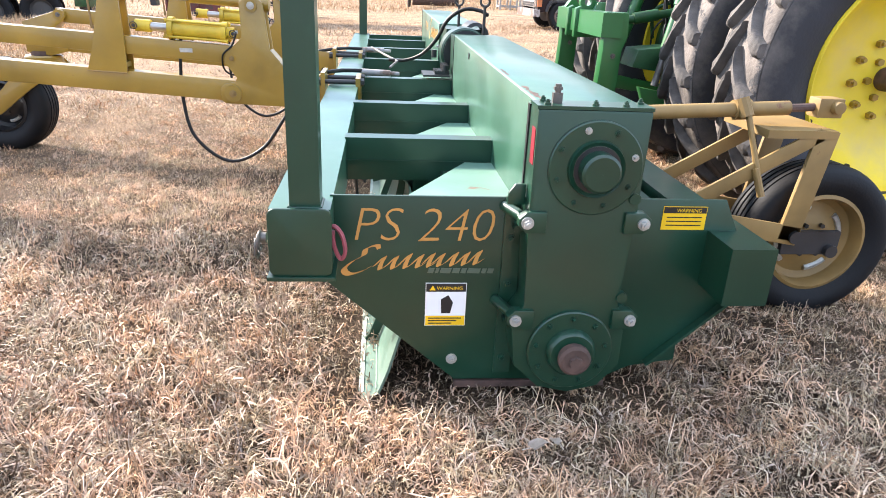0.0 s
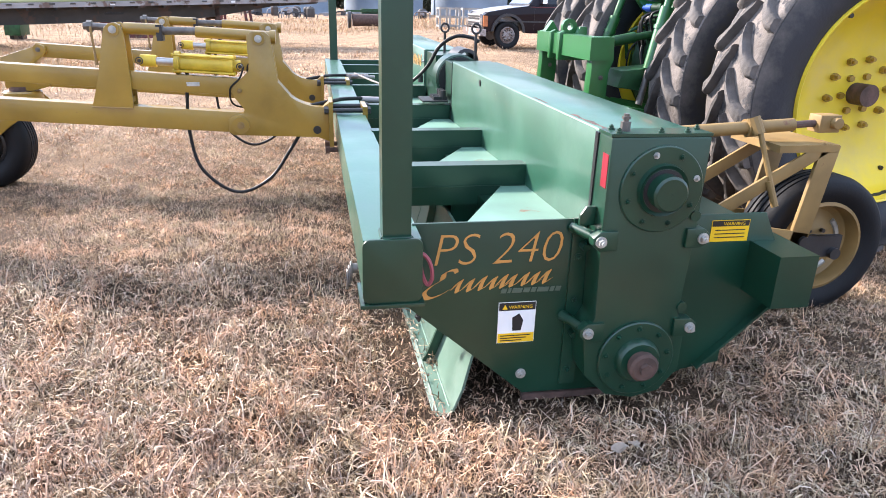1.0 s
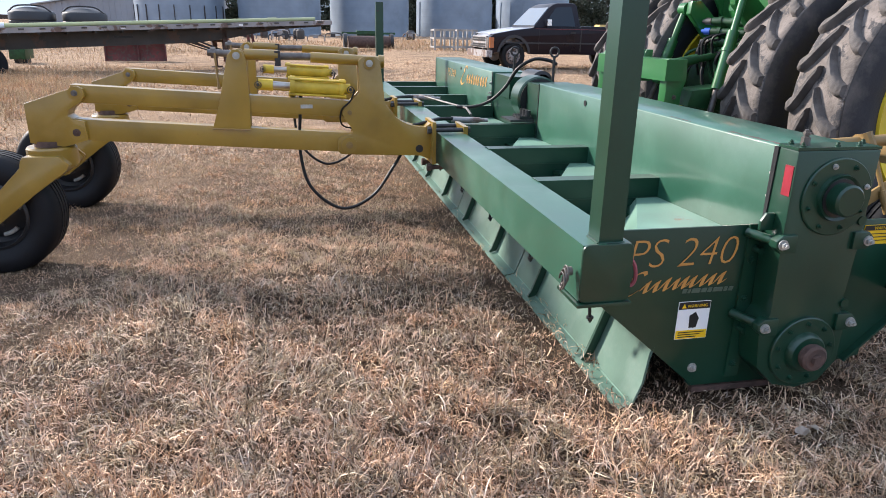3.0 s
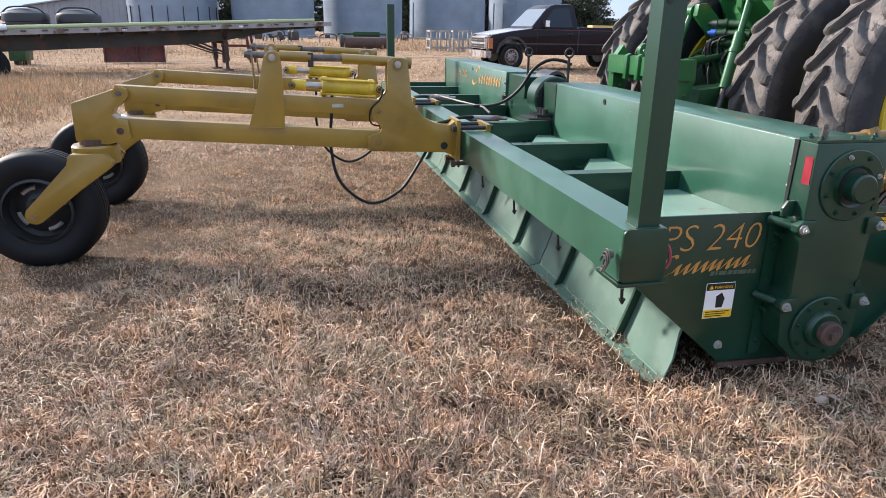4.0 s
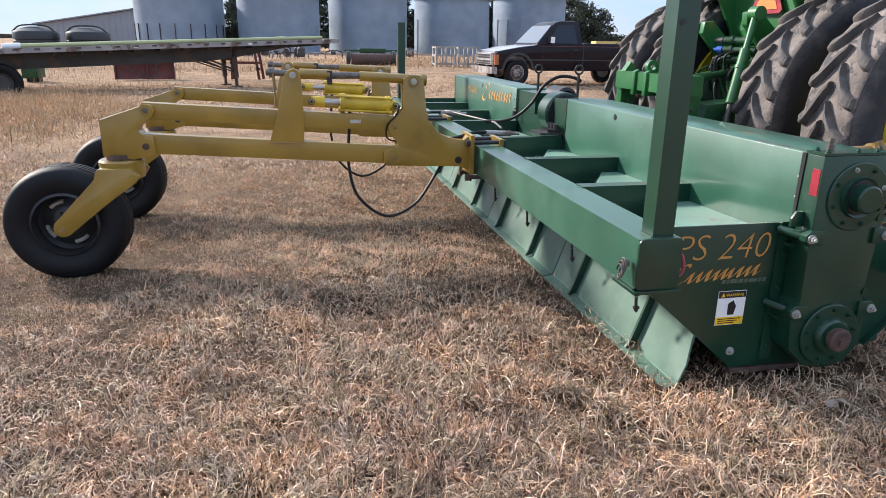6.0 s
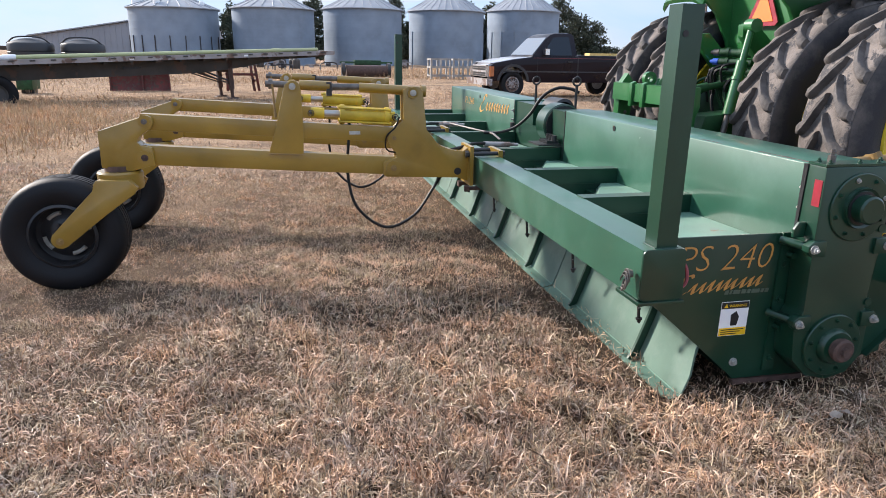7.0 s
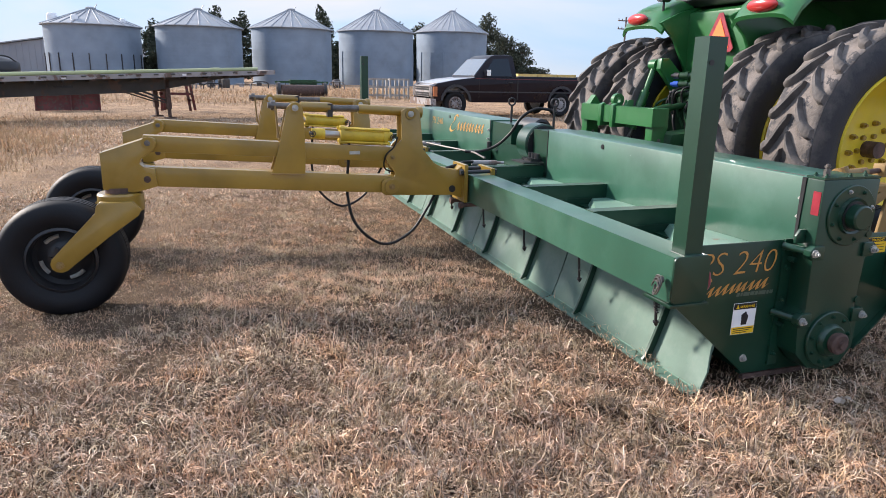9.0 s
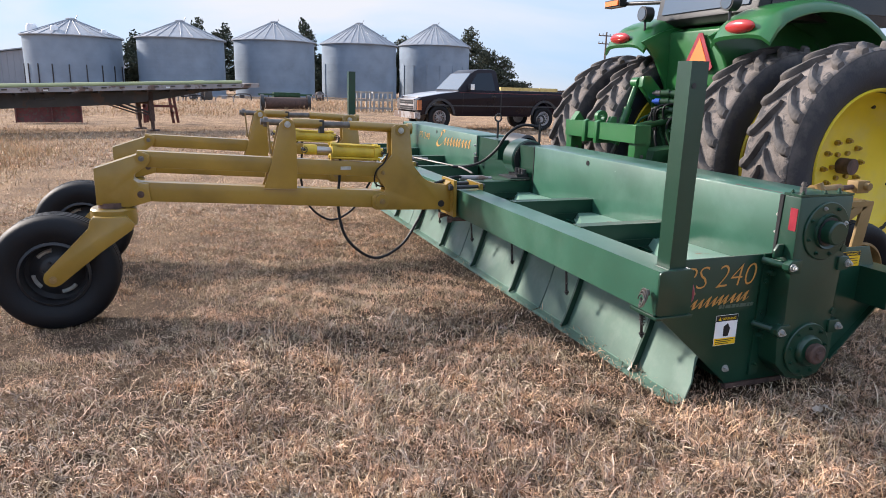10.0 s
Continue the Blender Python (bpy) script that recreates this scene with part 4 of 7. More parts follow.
def maker_mark(parent, place):
    """A slanted brush mark in place of the maker's name: one tall swash and a row of plain strokes, no letters."""
    a = Vector(place(0, 0))
    tall = (Vector(place(0, 1)) - a).length
    along = (Vector(place(1, 0)) - a).normalized()
    up = (Vector(place(0, 1)) - a).normalized()
    out = along.cross(up).normalized() * 0.0008
    bm = B()

    def stroke(pts, pen):
        line = curve_points([place(u + 0.10 * v, v) for u, v in pts], 6)
        n = len(line) - 1
        vs = []
        for k, p in enumerate(line):
            w = (along * 0.10 + up * 0.05) * tall * pen * (0.35 + 0.65 * math.sin(math.pi * (0.12 + 0.76 * k / n)))
            vs.append([bm.verts.new(Vector(p) + o * w + d * out) for o, d in ((-1, 1), (1, 1), (1, -1), (-1, -1))])
        for p, q in zip(vs, vs[1:]):
            for i in range(4):
                bm.faces.new((p[i], p[(i + 1) % 4], q[(i + 1) % 4], q[i]))
        bm.faces.new(vs[0][::-1])
        bm.faces.new(vs[-1])

    stroke([(0.13, 0.86), (0.10, 1.0), (0.04, 0.90), (0.05, 0.62), (0.0, 0.42), (-0.03, 0.10), (0.03, -0.12), (0.11, 0.0), (0.14, 0.14)], 1.25)
    for u, h in ((0.20, 0.52), (0.285, 0.50), (0.37, 0.56), (0.455, 0.50), (0.53, 0.54), (0.60, 0.50), (0.69, 0.52), (0.77, 0.50), (0.85, 0.55)):
        stroke([(u - 0.035, 0.30 * h), (u, h), (u + 0.006, 0.45 * h), (u + 0.022, 0.02), (u + 0.055, 0.34 * h)], 1.0)
    bmesh.ops.recalc_face_normals(bm, faces=bm.faces)
    split_parts("brush_stroke", bm, LETTER, parent, "orange-gold slanted brush stroke")


def warning_decal(parent, x, z, w, h, y=0.0):
    bm = B()
    box(bm, x, x + w, y - 0.0022, y - 0.0004, z, z + h)
    d = part("warning_decal", bm, D_WHITE, parent, "white, black and yellow warning decal", bevel=0.0)
    bm = B()
    box(bm, x + 0.002, x + w - 0.002, y - 0.0034, y - 0.0021, z + h * 0.80, z + h - 0.002)
    part("decal_band", bm, D_BLACK, d)
    bm = B()
    box(bm, x + 0.002, x + w - 0.002, y - 0.0034, y - 0.0021, z + 0.002, z + h * 0.235)
    part("decal_band", bm, D_YELLOW, d)
    lettering("WARNING", 0.0178, D_YELLOW, d, pose(x + w * 0.27, y - 0.0042, z + h * 0.845, 90, 0, 0), label="yellow word on black")
    bm = B()
    prism(bm, [(x + w * 0.10, z + h * 0.835), (x + w * 0.24, z + h * 0.835), (x + w * 0.17, z + h * 0.95)], y - 0.0046, y - 0.0036)
    part("decal_triangle", bm, D_YELLOW, d)
    # pictogram as a plain dark shape
    bm = B()
    prism(bm, [(x + w * 0.40, z + h * 0.30), (x + w * 0.62, z + h * 0.30), (x + w * 0.68, z + h * 0.55), (x + w * 0.56, z + h * 0.72), (x + w * 0.38, z + h * 0.62)],
          y - 0.0040, y - 0.0024)
    part("pictogram", bm, D_BLACK, d, "plain dark pictogram shape")
    bm = B()
    for k in range(3):
        box(bm, x + w * 0.08, x + w * (0.9 - 0.12 * k), y - 0.0042, y - 0.0035, z + h * (0.17 - 0.06 * k), z + h * (0.195 - 0.06 * k))
    part("text_bars", bm, D_BLACK, d)


def flat_warning(parent, x, z, w, h, y=0.0):
    bm = B()
    box(bm, x, x + w, y - 0.0022, y - 0.0004, z, z + h)
    d = part("warning_decal", bm, D_YELLOW, parent, "yellow warning decal with a black band")
    bm = B()
    box(bm, x + 0.002, x + w - 0.002, y - 0.0034, y - 0.0021, z + h * 0.72, z + h - 0.002)
    part("decal_band", bm, D_BLACK, d)
    lettering("WARNING", 0.0175, D_YELLOW, d, pose(x + w * 0.30, y - 0.0042, z + h * 0.765, 90, 0, 0), label="yellow word on black")
    bm = B()
    for k in range(3):
        box(bm, x + w * 0.1, x + w * 0.9, y - 0.0034, y - 0.0023, z + h * (0.52 - 0.17 * k), z + h * (0.56 - 0.17 * k))
    part("text_bars", bm, D_BLACK, d)


def drive_case(s):
    """The chain case on the end plate, with its two bearing covers, lugs and bolts."""
    F = -0.130
    bm = B()
    prism(bm, [(0.800, 0.72), (0.800, 1.036), (1.138, 1.036), (1.134, 0.70), (1.118, 0.42), (1.150, 0.36), (1.150, 0.20), (1.085, 0.118),
               (0.985, 0.095), (0.880, 0.118), (0.795, 0.20), (0.775, 0.36), (0.812, 0.42)], F, -0.012)
    case = part("chain_case", bm, GREEN, s, "tall dark green chain drive case", bevel=0.008)
    bm = B()
    box(bm, 0.798, 1.140, F + 0.002, -0.03, 1.036, 1.046)
    part("lid", bm, GREEN, case, bevel=0.003)
    bolts([(x, y, 1.048) for x, y in ((0.83, -0.11), (0.97, -0.11), (1.06, -0.11), (1.12, -0.06), (0.83, -0.05))], (0, 0, 1), GREEN, case, 0.007, 0.008)
    bm = B()
    rod(bm, (0.865, -0.075, 1.046), (0.865, -0.075, 1.075), 0.016, 6)
    rod(bm, (0.865, -0.075, 1.07), (0.865, -0.075, 1.100), 0.009, 10)
    rod(bm, (0.865, -0.075, 1.083), (0.865, -0.075, 1.092), 0.014, 6)
    part("breather", bm, GREASY, case, "dull threaded breather stud")
    # upper cover
    c = (0.985, 0, 0.868)
    bm = B()
    lathe(bm, [(0.01, F - 0.011), (0.138, F - 0.011), (0.142, F - 0.007), (0.142, F + 0.004), (0.01, F + 0.004)], c, seg=48)
    cover = part("bearing_cover", bm, GREEN, case)
    bm = B()
    lathe(bm, [(0.001, F - 0.075), (0.050, F - 0.075), (0.058, F - 0.068), (0.058, F - 0.022), (0.072, F - 0.020), (0.083, F - 0.026), (0.088, F - 0.006), (0.01, F - 0.006)], c, seg=40)
    part("shaft_cap", bm, GREEN, cover, "round dark shaft cap")
    bm = B()
    lathe(bm, [(0.057, F - 0.024), (0.070, F - 0.024), (0.070, F - 0.018), (0.057, F - 0.018)], c, seg=40)
    part("dark_ring", bm, D_BLACK, cover, "dark ring round the shaft cap")
    for k in range(8):
        a = 2 * math.pi * (k + 0.4) / 8
        bolts([(c[0] + 0.118 * math.cos(a), F - 0.011, c[2] + 0.118 * math.sin(a))], (0, -1, 0), ZINC if k in (0, 2) else GREEN, cover, 0.007, 0.008)
    # lower cover with the rusty shaft end
    c = (0.974, 0, 0.262)
    bm = B()
    lathe(bm, [(0.01, F - 0.016), (0.136, F - 0.016), (0.140, F - 0.012), (0.140, F + 0.004), (0.01, F + 0.004)], c, seg=48)
    cover = part("bearing_cover", bm, GREEN, case)
    bm = B()
    lathe(bm, [(0.01, F - 0.045), (0.070, F - 0.045), (0.078, F - 0.036), (0.082, F - 0.010), (0.01, F - 0.010)], c, seg=40)
    part("bearing_ring", bm, GREEN, cover)
    bm = B()
    lathe(bm, [(0.008, F - 0.085), (0.043, F - 0.085), (0.052, F - 0.078), (0.052, F - 0.058), (0.046, F - 0.052), (0.046, F - 0.040), (0.008, F - 0.040)], c, seg=28)
    rod(bm, (c[0], F - 0.084, c[2]), (c[0], F - 0.100, c[2]), 0.022, 6)
    part("shaft_end", bm, RUST, cover, "rusty brown shaft end with a nut")
    for k in range(9):
        a = 2 * math.pi * (k + 0.25) / 9
        bolts([(c[0] + 0.115 * math.cos(a), F - 0.016, c[2] + 0.115 * math.sin(a))], (0, -1, 0), GREEN, cover, 0.007, 0.008)
    # mounting lugs
    for x, z, sx in ((0.800, 0.700, -1), (1.150, 0.700, 1), (0.790, 0.372, -1), (1.155, 0.372, 1)):
        bm = B()
        prism(bm, [(x - 0.055 * sx, z + 0.034), (x + 0.006 * sx, z + 0.034), (x + 0.030 * sx, z + 0.012), (x + 0.030 * sx, z - 0.012), (x + 0.006 * sx, z - 0.034), (x - 0.055 * sx, z - 0.034)],
              F - 0.012, F + 0.028)
        lug = part("lug", bm, GREEN, case, bevel=0.005)
        bm = B()
        bolt(bm, (x + 0.004 * sx, F - 0.014, z), (0, -1, 0), 0.013, 0.014)
        part("bolt", bm, ZINC, lug, "zinc-plated mounting bolt")
        bm = B()
        if sx < 0:
            rod(bm, (x, F + 0.02, z), (x - 0.05, -0.004, z + 0.008), 0.018, 12)
            rod(bm, (x - 0.01, -0.05, z - 0.055), (x - 0.01, -0.004, z - 0.055), 0.014, 8)
        else:
            rod(bm, (x, F + 0.02, z), (x, -0.004, z), 0.016, 12)
            rod(bm, (x - 0.03, F - 0.006, z + 0.075), (x - 0.03, F + 0.02, z + 0.075), 0.018, 12)
        part("spacer", bm, GREEN, lug)
    # keeper plate at the upper corner
    bm = B()
    prism(bm, [(0.745, 0.735), (0.798, 0.735), (0.798, 0.80), (0.765, 0.80), (0.745, 0.77)], -0.075, -0.060)
    part("keeper_plate", bm, GREEN, case, bevel=0.003)
    case.matrix_basis = Matrix.Translation((-0.018, 0, 0)) @ case.matrix_basis


def build_caster_arm(y, dx=0.0):
    """A rear lifting arm: clamp bracket, two links, upright, ratchet rod, cylinder, and a caster wheel."""
    a = thing("caster_arm", "ochre steel lift arm with a caster wheel on the beam", "lift arm", (-1.2, y, 0), "rear caster arms")
    n, f = y - 0.052, y + 0.052
    # bracket on the beam
    swoop = [(-0.326 + 0.0, 0.90)] + [(-0.02 - 0.27 + 0.24 * (1 - math.cos(t)), 0.90 - 0.125 * math.sin(t)) for t in np.linspace(0.25, 1.5, 6)]
    outline = [(-0.505, 1.20), (-0.47, 1.225), (-0.40, 1.225), (-0.365, 1.20), (-0.335, 0.93)] + swoop[1:] + [(-0.022, 0.806), (-0.022, 0.556), (-0.10, 0.585), (-0.62, 0.603), (-0.645, 0.62), (-0.645, 0.70), (-0.62, 0.72),
               (-0.555, 0.735), (-0.545, 0.76), (-0.60, 0.835), (-0.615, 0.87), (-0.60, 0.90), (-0.50, 1.00)]
    for y0, y1 in ((n - 0.014, n), (f, f + 0.014)):
        bm = B()
        prism(bm, outline, y0, y1)
        br = part("bracket_plate", bm, GOLD, a, bevel=0.003)
        if y0 < y:
            bm = B()
            rod(bm, (-0.105, y0 - 0.002, 0.632), (-0.105, y0 + 0.004, 0.632), 0.026, 20)
            part("hole", bm, D_BLACK, br, "dark round hole")
    bm = B()
    top = [(x, z) for x, z in outline[4:12]]
    prism(bm, top + [(x, z - 0.012) for x, z in reversed(top)], n - 0.01, f + 0.01)
    part("bracket_web", bm, GOLD, a)
    bm = B()
    box(bm, -0.030, -0.004, y - 0.13, y + 0.13, 0.535, 0.815)
    part("clamp_flange", bm, GOLD, a, bevel=0.004)
    for yy in (y - 0.10, y + 0.10):
        for z in (0.760, 0.510):
            bm = B()
            rod(bm, (-0.05, yy, z), (0.235, yy, z), 0.015, 12)
            rod(bm, (-0.058, yy, z), (-0.032, yy, z), 0.025, 6)
            rod(bm, (0.212, yy, z), (0.232, yy, z), 0.025, 6)
            part("clamp_bolt", bm, BLACK if z > 0.6 else RUST, a, "long clamp bolt across the beam")
    bm = B()
    box(bm, 0.182, 0.212, y - 0.13, y + 0.13, 0.50, 0.785)
    part("clamp_block", bm, GOLD, a, "ochre clamp plate behind the beam", bevel=0.004)
    # lower and upper links
    def link(name, x0, z0, x1, z1, h, depth=0.05):
        bm = B()
        d = Vector((x1 - x0, 0, z1 - z0))
        u = d.normalized()
        q = Vector((-u.z, 0, u.x))
        c = [Vector((x0, 0, z0)) - u * 0.03, Vector((x1, 0, z1)) + u * 0.03]
        prism(bm, [((c[0] - q * h / 2).x, (c[0] - q * h / 2).z), ((c[1] - q * h / 2).x, (c[1] - q * h / 2).z),
                   ((c[1] + q * h / 2).x, (c[1] + q * h / 2).z), ((c[0] + q * h / 2).x, (c[0] + q * h / 2).z)], y - depth, y + depth)
        return part(name, bm, GOLD, a, bevel=0.007)
    link("lower_link", -2.200, 0.780, -0.572, 0.678, 0.128)
    upper = link("upper_link", -2.183, 0.992, -0.575, 0.895, 0.105, 0.045)
    bm = B()
    box(bm, -0.875, -0.80, y - 0.0468, y - 0.0440, 0.900, 0.924)
    part("label_plate", bm, ZINC, upper, "small grey label plate")
    # upright on the lower link
    for y0, y1 in ((n - 0.016, n - 0.002), (f + 0.002, f + 0.016)):
        bm = B()
        prism(bm, [(-1.418, 0.782), (-1.190, 0.772), (-1.185, 0.92), (-1.192, 1.20), (-1.205, 1.245), (-1.235, 1.262), (-1.270, 1.255), (-1.300, 1.225), (-1.325, 1.12), (-1.37, 0.93)], y0, y1)
        up = part("upright_plate", bm, GOLD, a, bevel=0.003)
        bm = B()
        sweep(bm, [(-1.420 + 0.0232 * k, y0 if y0 < y else y1, 0.779 - 0.0010 * k + 0.0014 * (k % 2)) for k in range(11)], 0.0045, 6)
        part("weld_bead", bm, TAN, up, "lumpy weld bead")
    bm = B()
    box(bm, -1.30, -1.20, n - 0.002, f + 0.002, 0.80, 0.83)
    part("upright_web", bm, GOLD, a)
    # pins
    for x, z, r, mm in ((-1.247, 1.222, 0.022, ZINC), (-0.435, 1.183, 0.022, ZINC), (-2.183, 0.998, 0.018, GREASY), (-2.200, 0.766, 0.022, RUST), (-0.572, 0.665, 0.022, TAN), (-0.566, 0.875, 0.014, TAN)):
        bm = B()
        rod(bm, (x, n - 0.030, z), (x, f + 0.030, z), r, 18)
        pin = part("pin", bm, mm, a, "pivot pin")
        bolts([(x, n - 0.030, z)], (0, -1, 0), mm, pin, r * 0.55, 0.010)
    for x, z, r in ((-2.200, 0.766, 0.045), (-0.572, 0.665, 0.052), (-2.183, 0.998, 0.038), (-1.247, 1.222, 0.036), (-0.435, 1.183, 0.038)):
        bm = B()
        rod(bm, (x, n - 0.026, z), (x, n - 0.012, z), r, 22)
        part("boss", bm, GOLD, a)
    # ratchet rod on top
    bm = B()
    rod(bm, (-1.20, y, 1.228), (-1.00, y, 1.222), 0.034, 16)
    rod(bm, (-0.80, y, 1.214), (-0.37, y, 1.192), 0.033, 16)
    rod(bm, (-0.37, y, 1.192), (-0.335, y, 1.190), 0.042, 16)
    part("ratchet_tube", bm, GOLD, a, "ochre tube of the adjusting rod")
    bm = B()
    rod(bm, (-1.42, y, 1.236), (-1.22, y, 1.228), 0.021, 14)
    rod(bm, (-1.40, y, 1.236), (-1.372, y, 1.235), 0.034, 8)
    part("screw", bm, GREASY, a, "grey greasy screw end of the adjusting rod")
    bm = B()
    lathe(bm, [(0.003, -1.03)] + [(0.022 + (0.003 if k % 2 else 0.0), -1.03 + 0.25 * k / 24) for k in range(25)] + [(0.003, -0.78)], (0, y, 1.217), "x", 14)
    part("screw", bm, GREASY, a, "grey greasy screw of the adjusting rod")
    bm = B()
    box(bm, -1.02, -0.985, y - 0.03, y + 0.03, 1.16, 1.25)
    part("pawl", bm, BLACK, a, "dark ratchet pawl", bevel=0.003)
    bm = B()
    rod(bm, (-1.375, y - 0.04, 1.235), (-1.365, y - 0.05, 1.05), 0.007, 8)
    rod(bm, (-1.365, y - 0.05, 1.05), (-1.363, y - 0.05, 1.02), 0.010, 8)
    part("handle", bm, TAN, a, "thin hanging ratchet handle")
    # hydraulic cylinder
    bm = B()
    p0, p1 = Vector((-1.13, y, 1.046)), Vector((-0.555, y, 1.016))
    d = (p1 - p0).normalized()
    rod(bm, p0 + d * 0.21, p0 + d * 0.52, 0.052, 24)
    rod(bm, p0 + d * 0.195, p0 + d * 0.225, 0.066, 24)
    rod(bm, p0 + d * 0.505, p0 + d * 0.535, 0.062, 24)
    cyl = part("hydraulic_cylinder", bm, YELLOW, a, "bright yellow hydraulic cylinder with tie rods")
    bm = B()
    rod(bm, p0 + d * 0.08, p0 + d * 0.205, 0.024, 16)
    part("piston_rod", bm, STEEL, cyl, "dull chromed piston rod")
    for sx in (-1, 1):
        for sz in (-1, 1):
            off = Vector((0, sx * 0.046, sz * 0.046))
            bm = B()
            rod(bm, p0 + d * 0.185 + off, p0 + d * 0.545 + off, 0.007, 8)
            for u in (0.185, 0.537):
                rod(bm, p0 + d * u + off, p0 + d * (u + 0.010) + off, 0.012, 6)
            part("tie_rod", bm, YELLOW, cyl)
    for u0, u1, r in ((0.53, p1, 0.034), (0.0, p0 + d * 0.09, 0.036)):
        bm = B()
        rod(bm, p0 + d * u0, u1, r, 14)
        part("clevis", bm, YELLOW, cyl, "yellow cylinder clevis")
    for p in (p0, p1):
        bm = B()
        rod(bm, p + Vector((0, -0.044, 0)), p + Vector((0, 0.044, 0)), 0.011, 12)
        ring = [p + Vector((0.020 * math.cos(t), -0.044, 0.020 * math.sin(t))) for t in np.linspace(0, 6.28, 16)]
        sweep(bm, ring, 0.003, 6)
        part("clevis_pin", bm, BLACK, cyl, "dark clevis pin with a ring")
    # hoses
    bm = B()
    sweep(bm, curve_points([(-0.87, y - 0.01, 0.99), (-0.88, y - 0.03, 0.86), (-0.89, y - 0.02, 0.62), (-0.83, y - 0.05, 0.385), (-0.63, y - 0.06, 0.235), (-0.42, y - 0.05, 0.315),
                            (-0.28, y - 0.03, 0.50), (-0.20, y, 0.62)], 8), 0.0105, 8)
    part("hose", bm, HOSE, a, "black hydraulic hose hanging in a loop")
    bm = B()
    sweep(bm, curve_points([(-0.53, y - 0.07, 1.02), (-0.56, y - 0.075, 0.95), (-0.62, y - 0.07, 0.885), (-0.60, y - 0.02, 0.78), (-0.40, y, 0.76)], 6), 0.0055, 8)
    part("hose", bm, HOSE, a, "black hydraulic hose")
    # knee with the caster spindle
    bm = B()
    prism(bm, [(-2.465, 0.938), (-2.165, 1.038), (-2.135, 1.023), (-2.130, 0.983), (-2.150, 0.953), (-2.228, 0.898), (-2.240, 0.866), (-2.215, 0.844), (-2.150, 0.832), (-2.142, 0.718), (-2.280, 0.680), (-2.465, 0.706)],
          n - 0.022, f + 0.022)
    part("knee", bm, GOLD, a, "ochre boxed knee plate", bevel=0.005)
    sp = (-2.375, y, 0)
    bm = B()
    lathe(bm, [(0.01, 0.560), (0.136, 0.560), (0.140, 0.575), (0.140, 0.666), (0.130, 0.678), (0.01, 0.678)], sp, "z", 36)
    part("spindle_cap", bm, GOLD, a)
    # neck coloured dark for the shaded gap under the knee
    bm = B()
    rod(bm, (-2.375, y, 0.65), (-2.375, y, 0.712), 0.092, 20)
    part("spindle_neck", bm, RUST, a, "spindle neck, dark for the gap under the knee")
    # fork
    for sd in (-1, 1):
        bm = B()
        edge = [(-2.486, 0.640), (-2.502, 0.618), (-2.512, 0.575), (-2.635, 0.448), (-2.782, 0.295), (-2.792, 0.264), (-2.786, 0.234), (-2.762, 0.212), (-2.730, 0.205), (-2.698, 0.217), (-2.450, 0.415),
                (-2.262, 0.550), (-2.240, 0.590), (-2.290, 0.640)]
        prism(bm, [(x, z) for x, z in edge], y + sd * 0.168 - 0.010, y + sd * 0.168 + 0.010)
        part("fork_leg", bm, GOLD, a, "ochre fork leg", bevel=0.005)
    bm = B()
    prism(bm, [(-2.488, 0.638), (-2.510, 0.600), (-2.500, 0.560), (-2.43, 0.520), (-2.30, 0.520), (-2.252, 0.575), (-2.292, 0.638)], y - 0.157, y + 0.157)
    part("fork_crown", bm, GOLD, a, bevel=0.006)
    bm = B()
    rod(bm, (-2.738, y - 0.187, 0.254), (-2.738, y + 0.187, 0.254), 0.020, 12)
    bolt(bm, (-2.738, y - 0.180, 0.254), (0, -1, 0), 0.016, 0.014)
    part("axle", bm, TAN, a, "axle bolt")
    c = Vector((-2.736, y, 0.272))
    ribbed_wheel(a, c, 0.378, 0.300, 0.200, BLACK, "black steel rim")
    return a


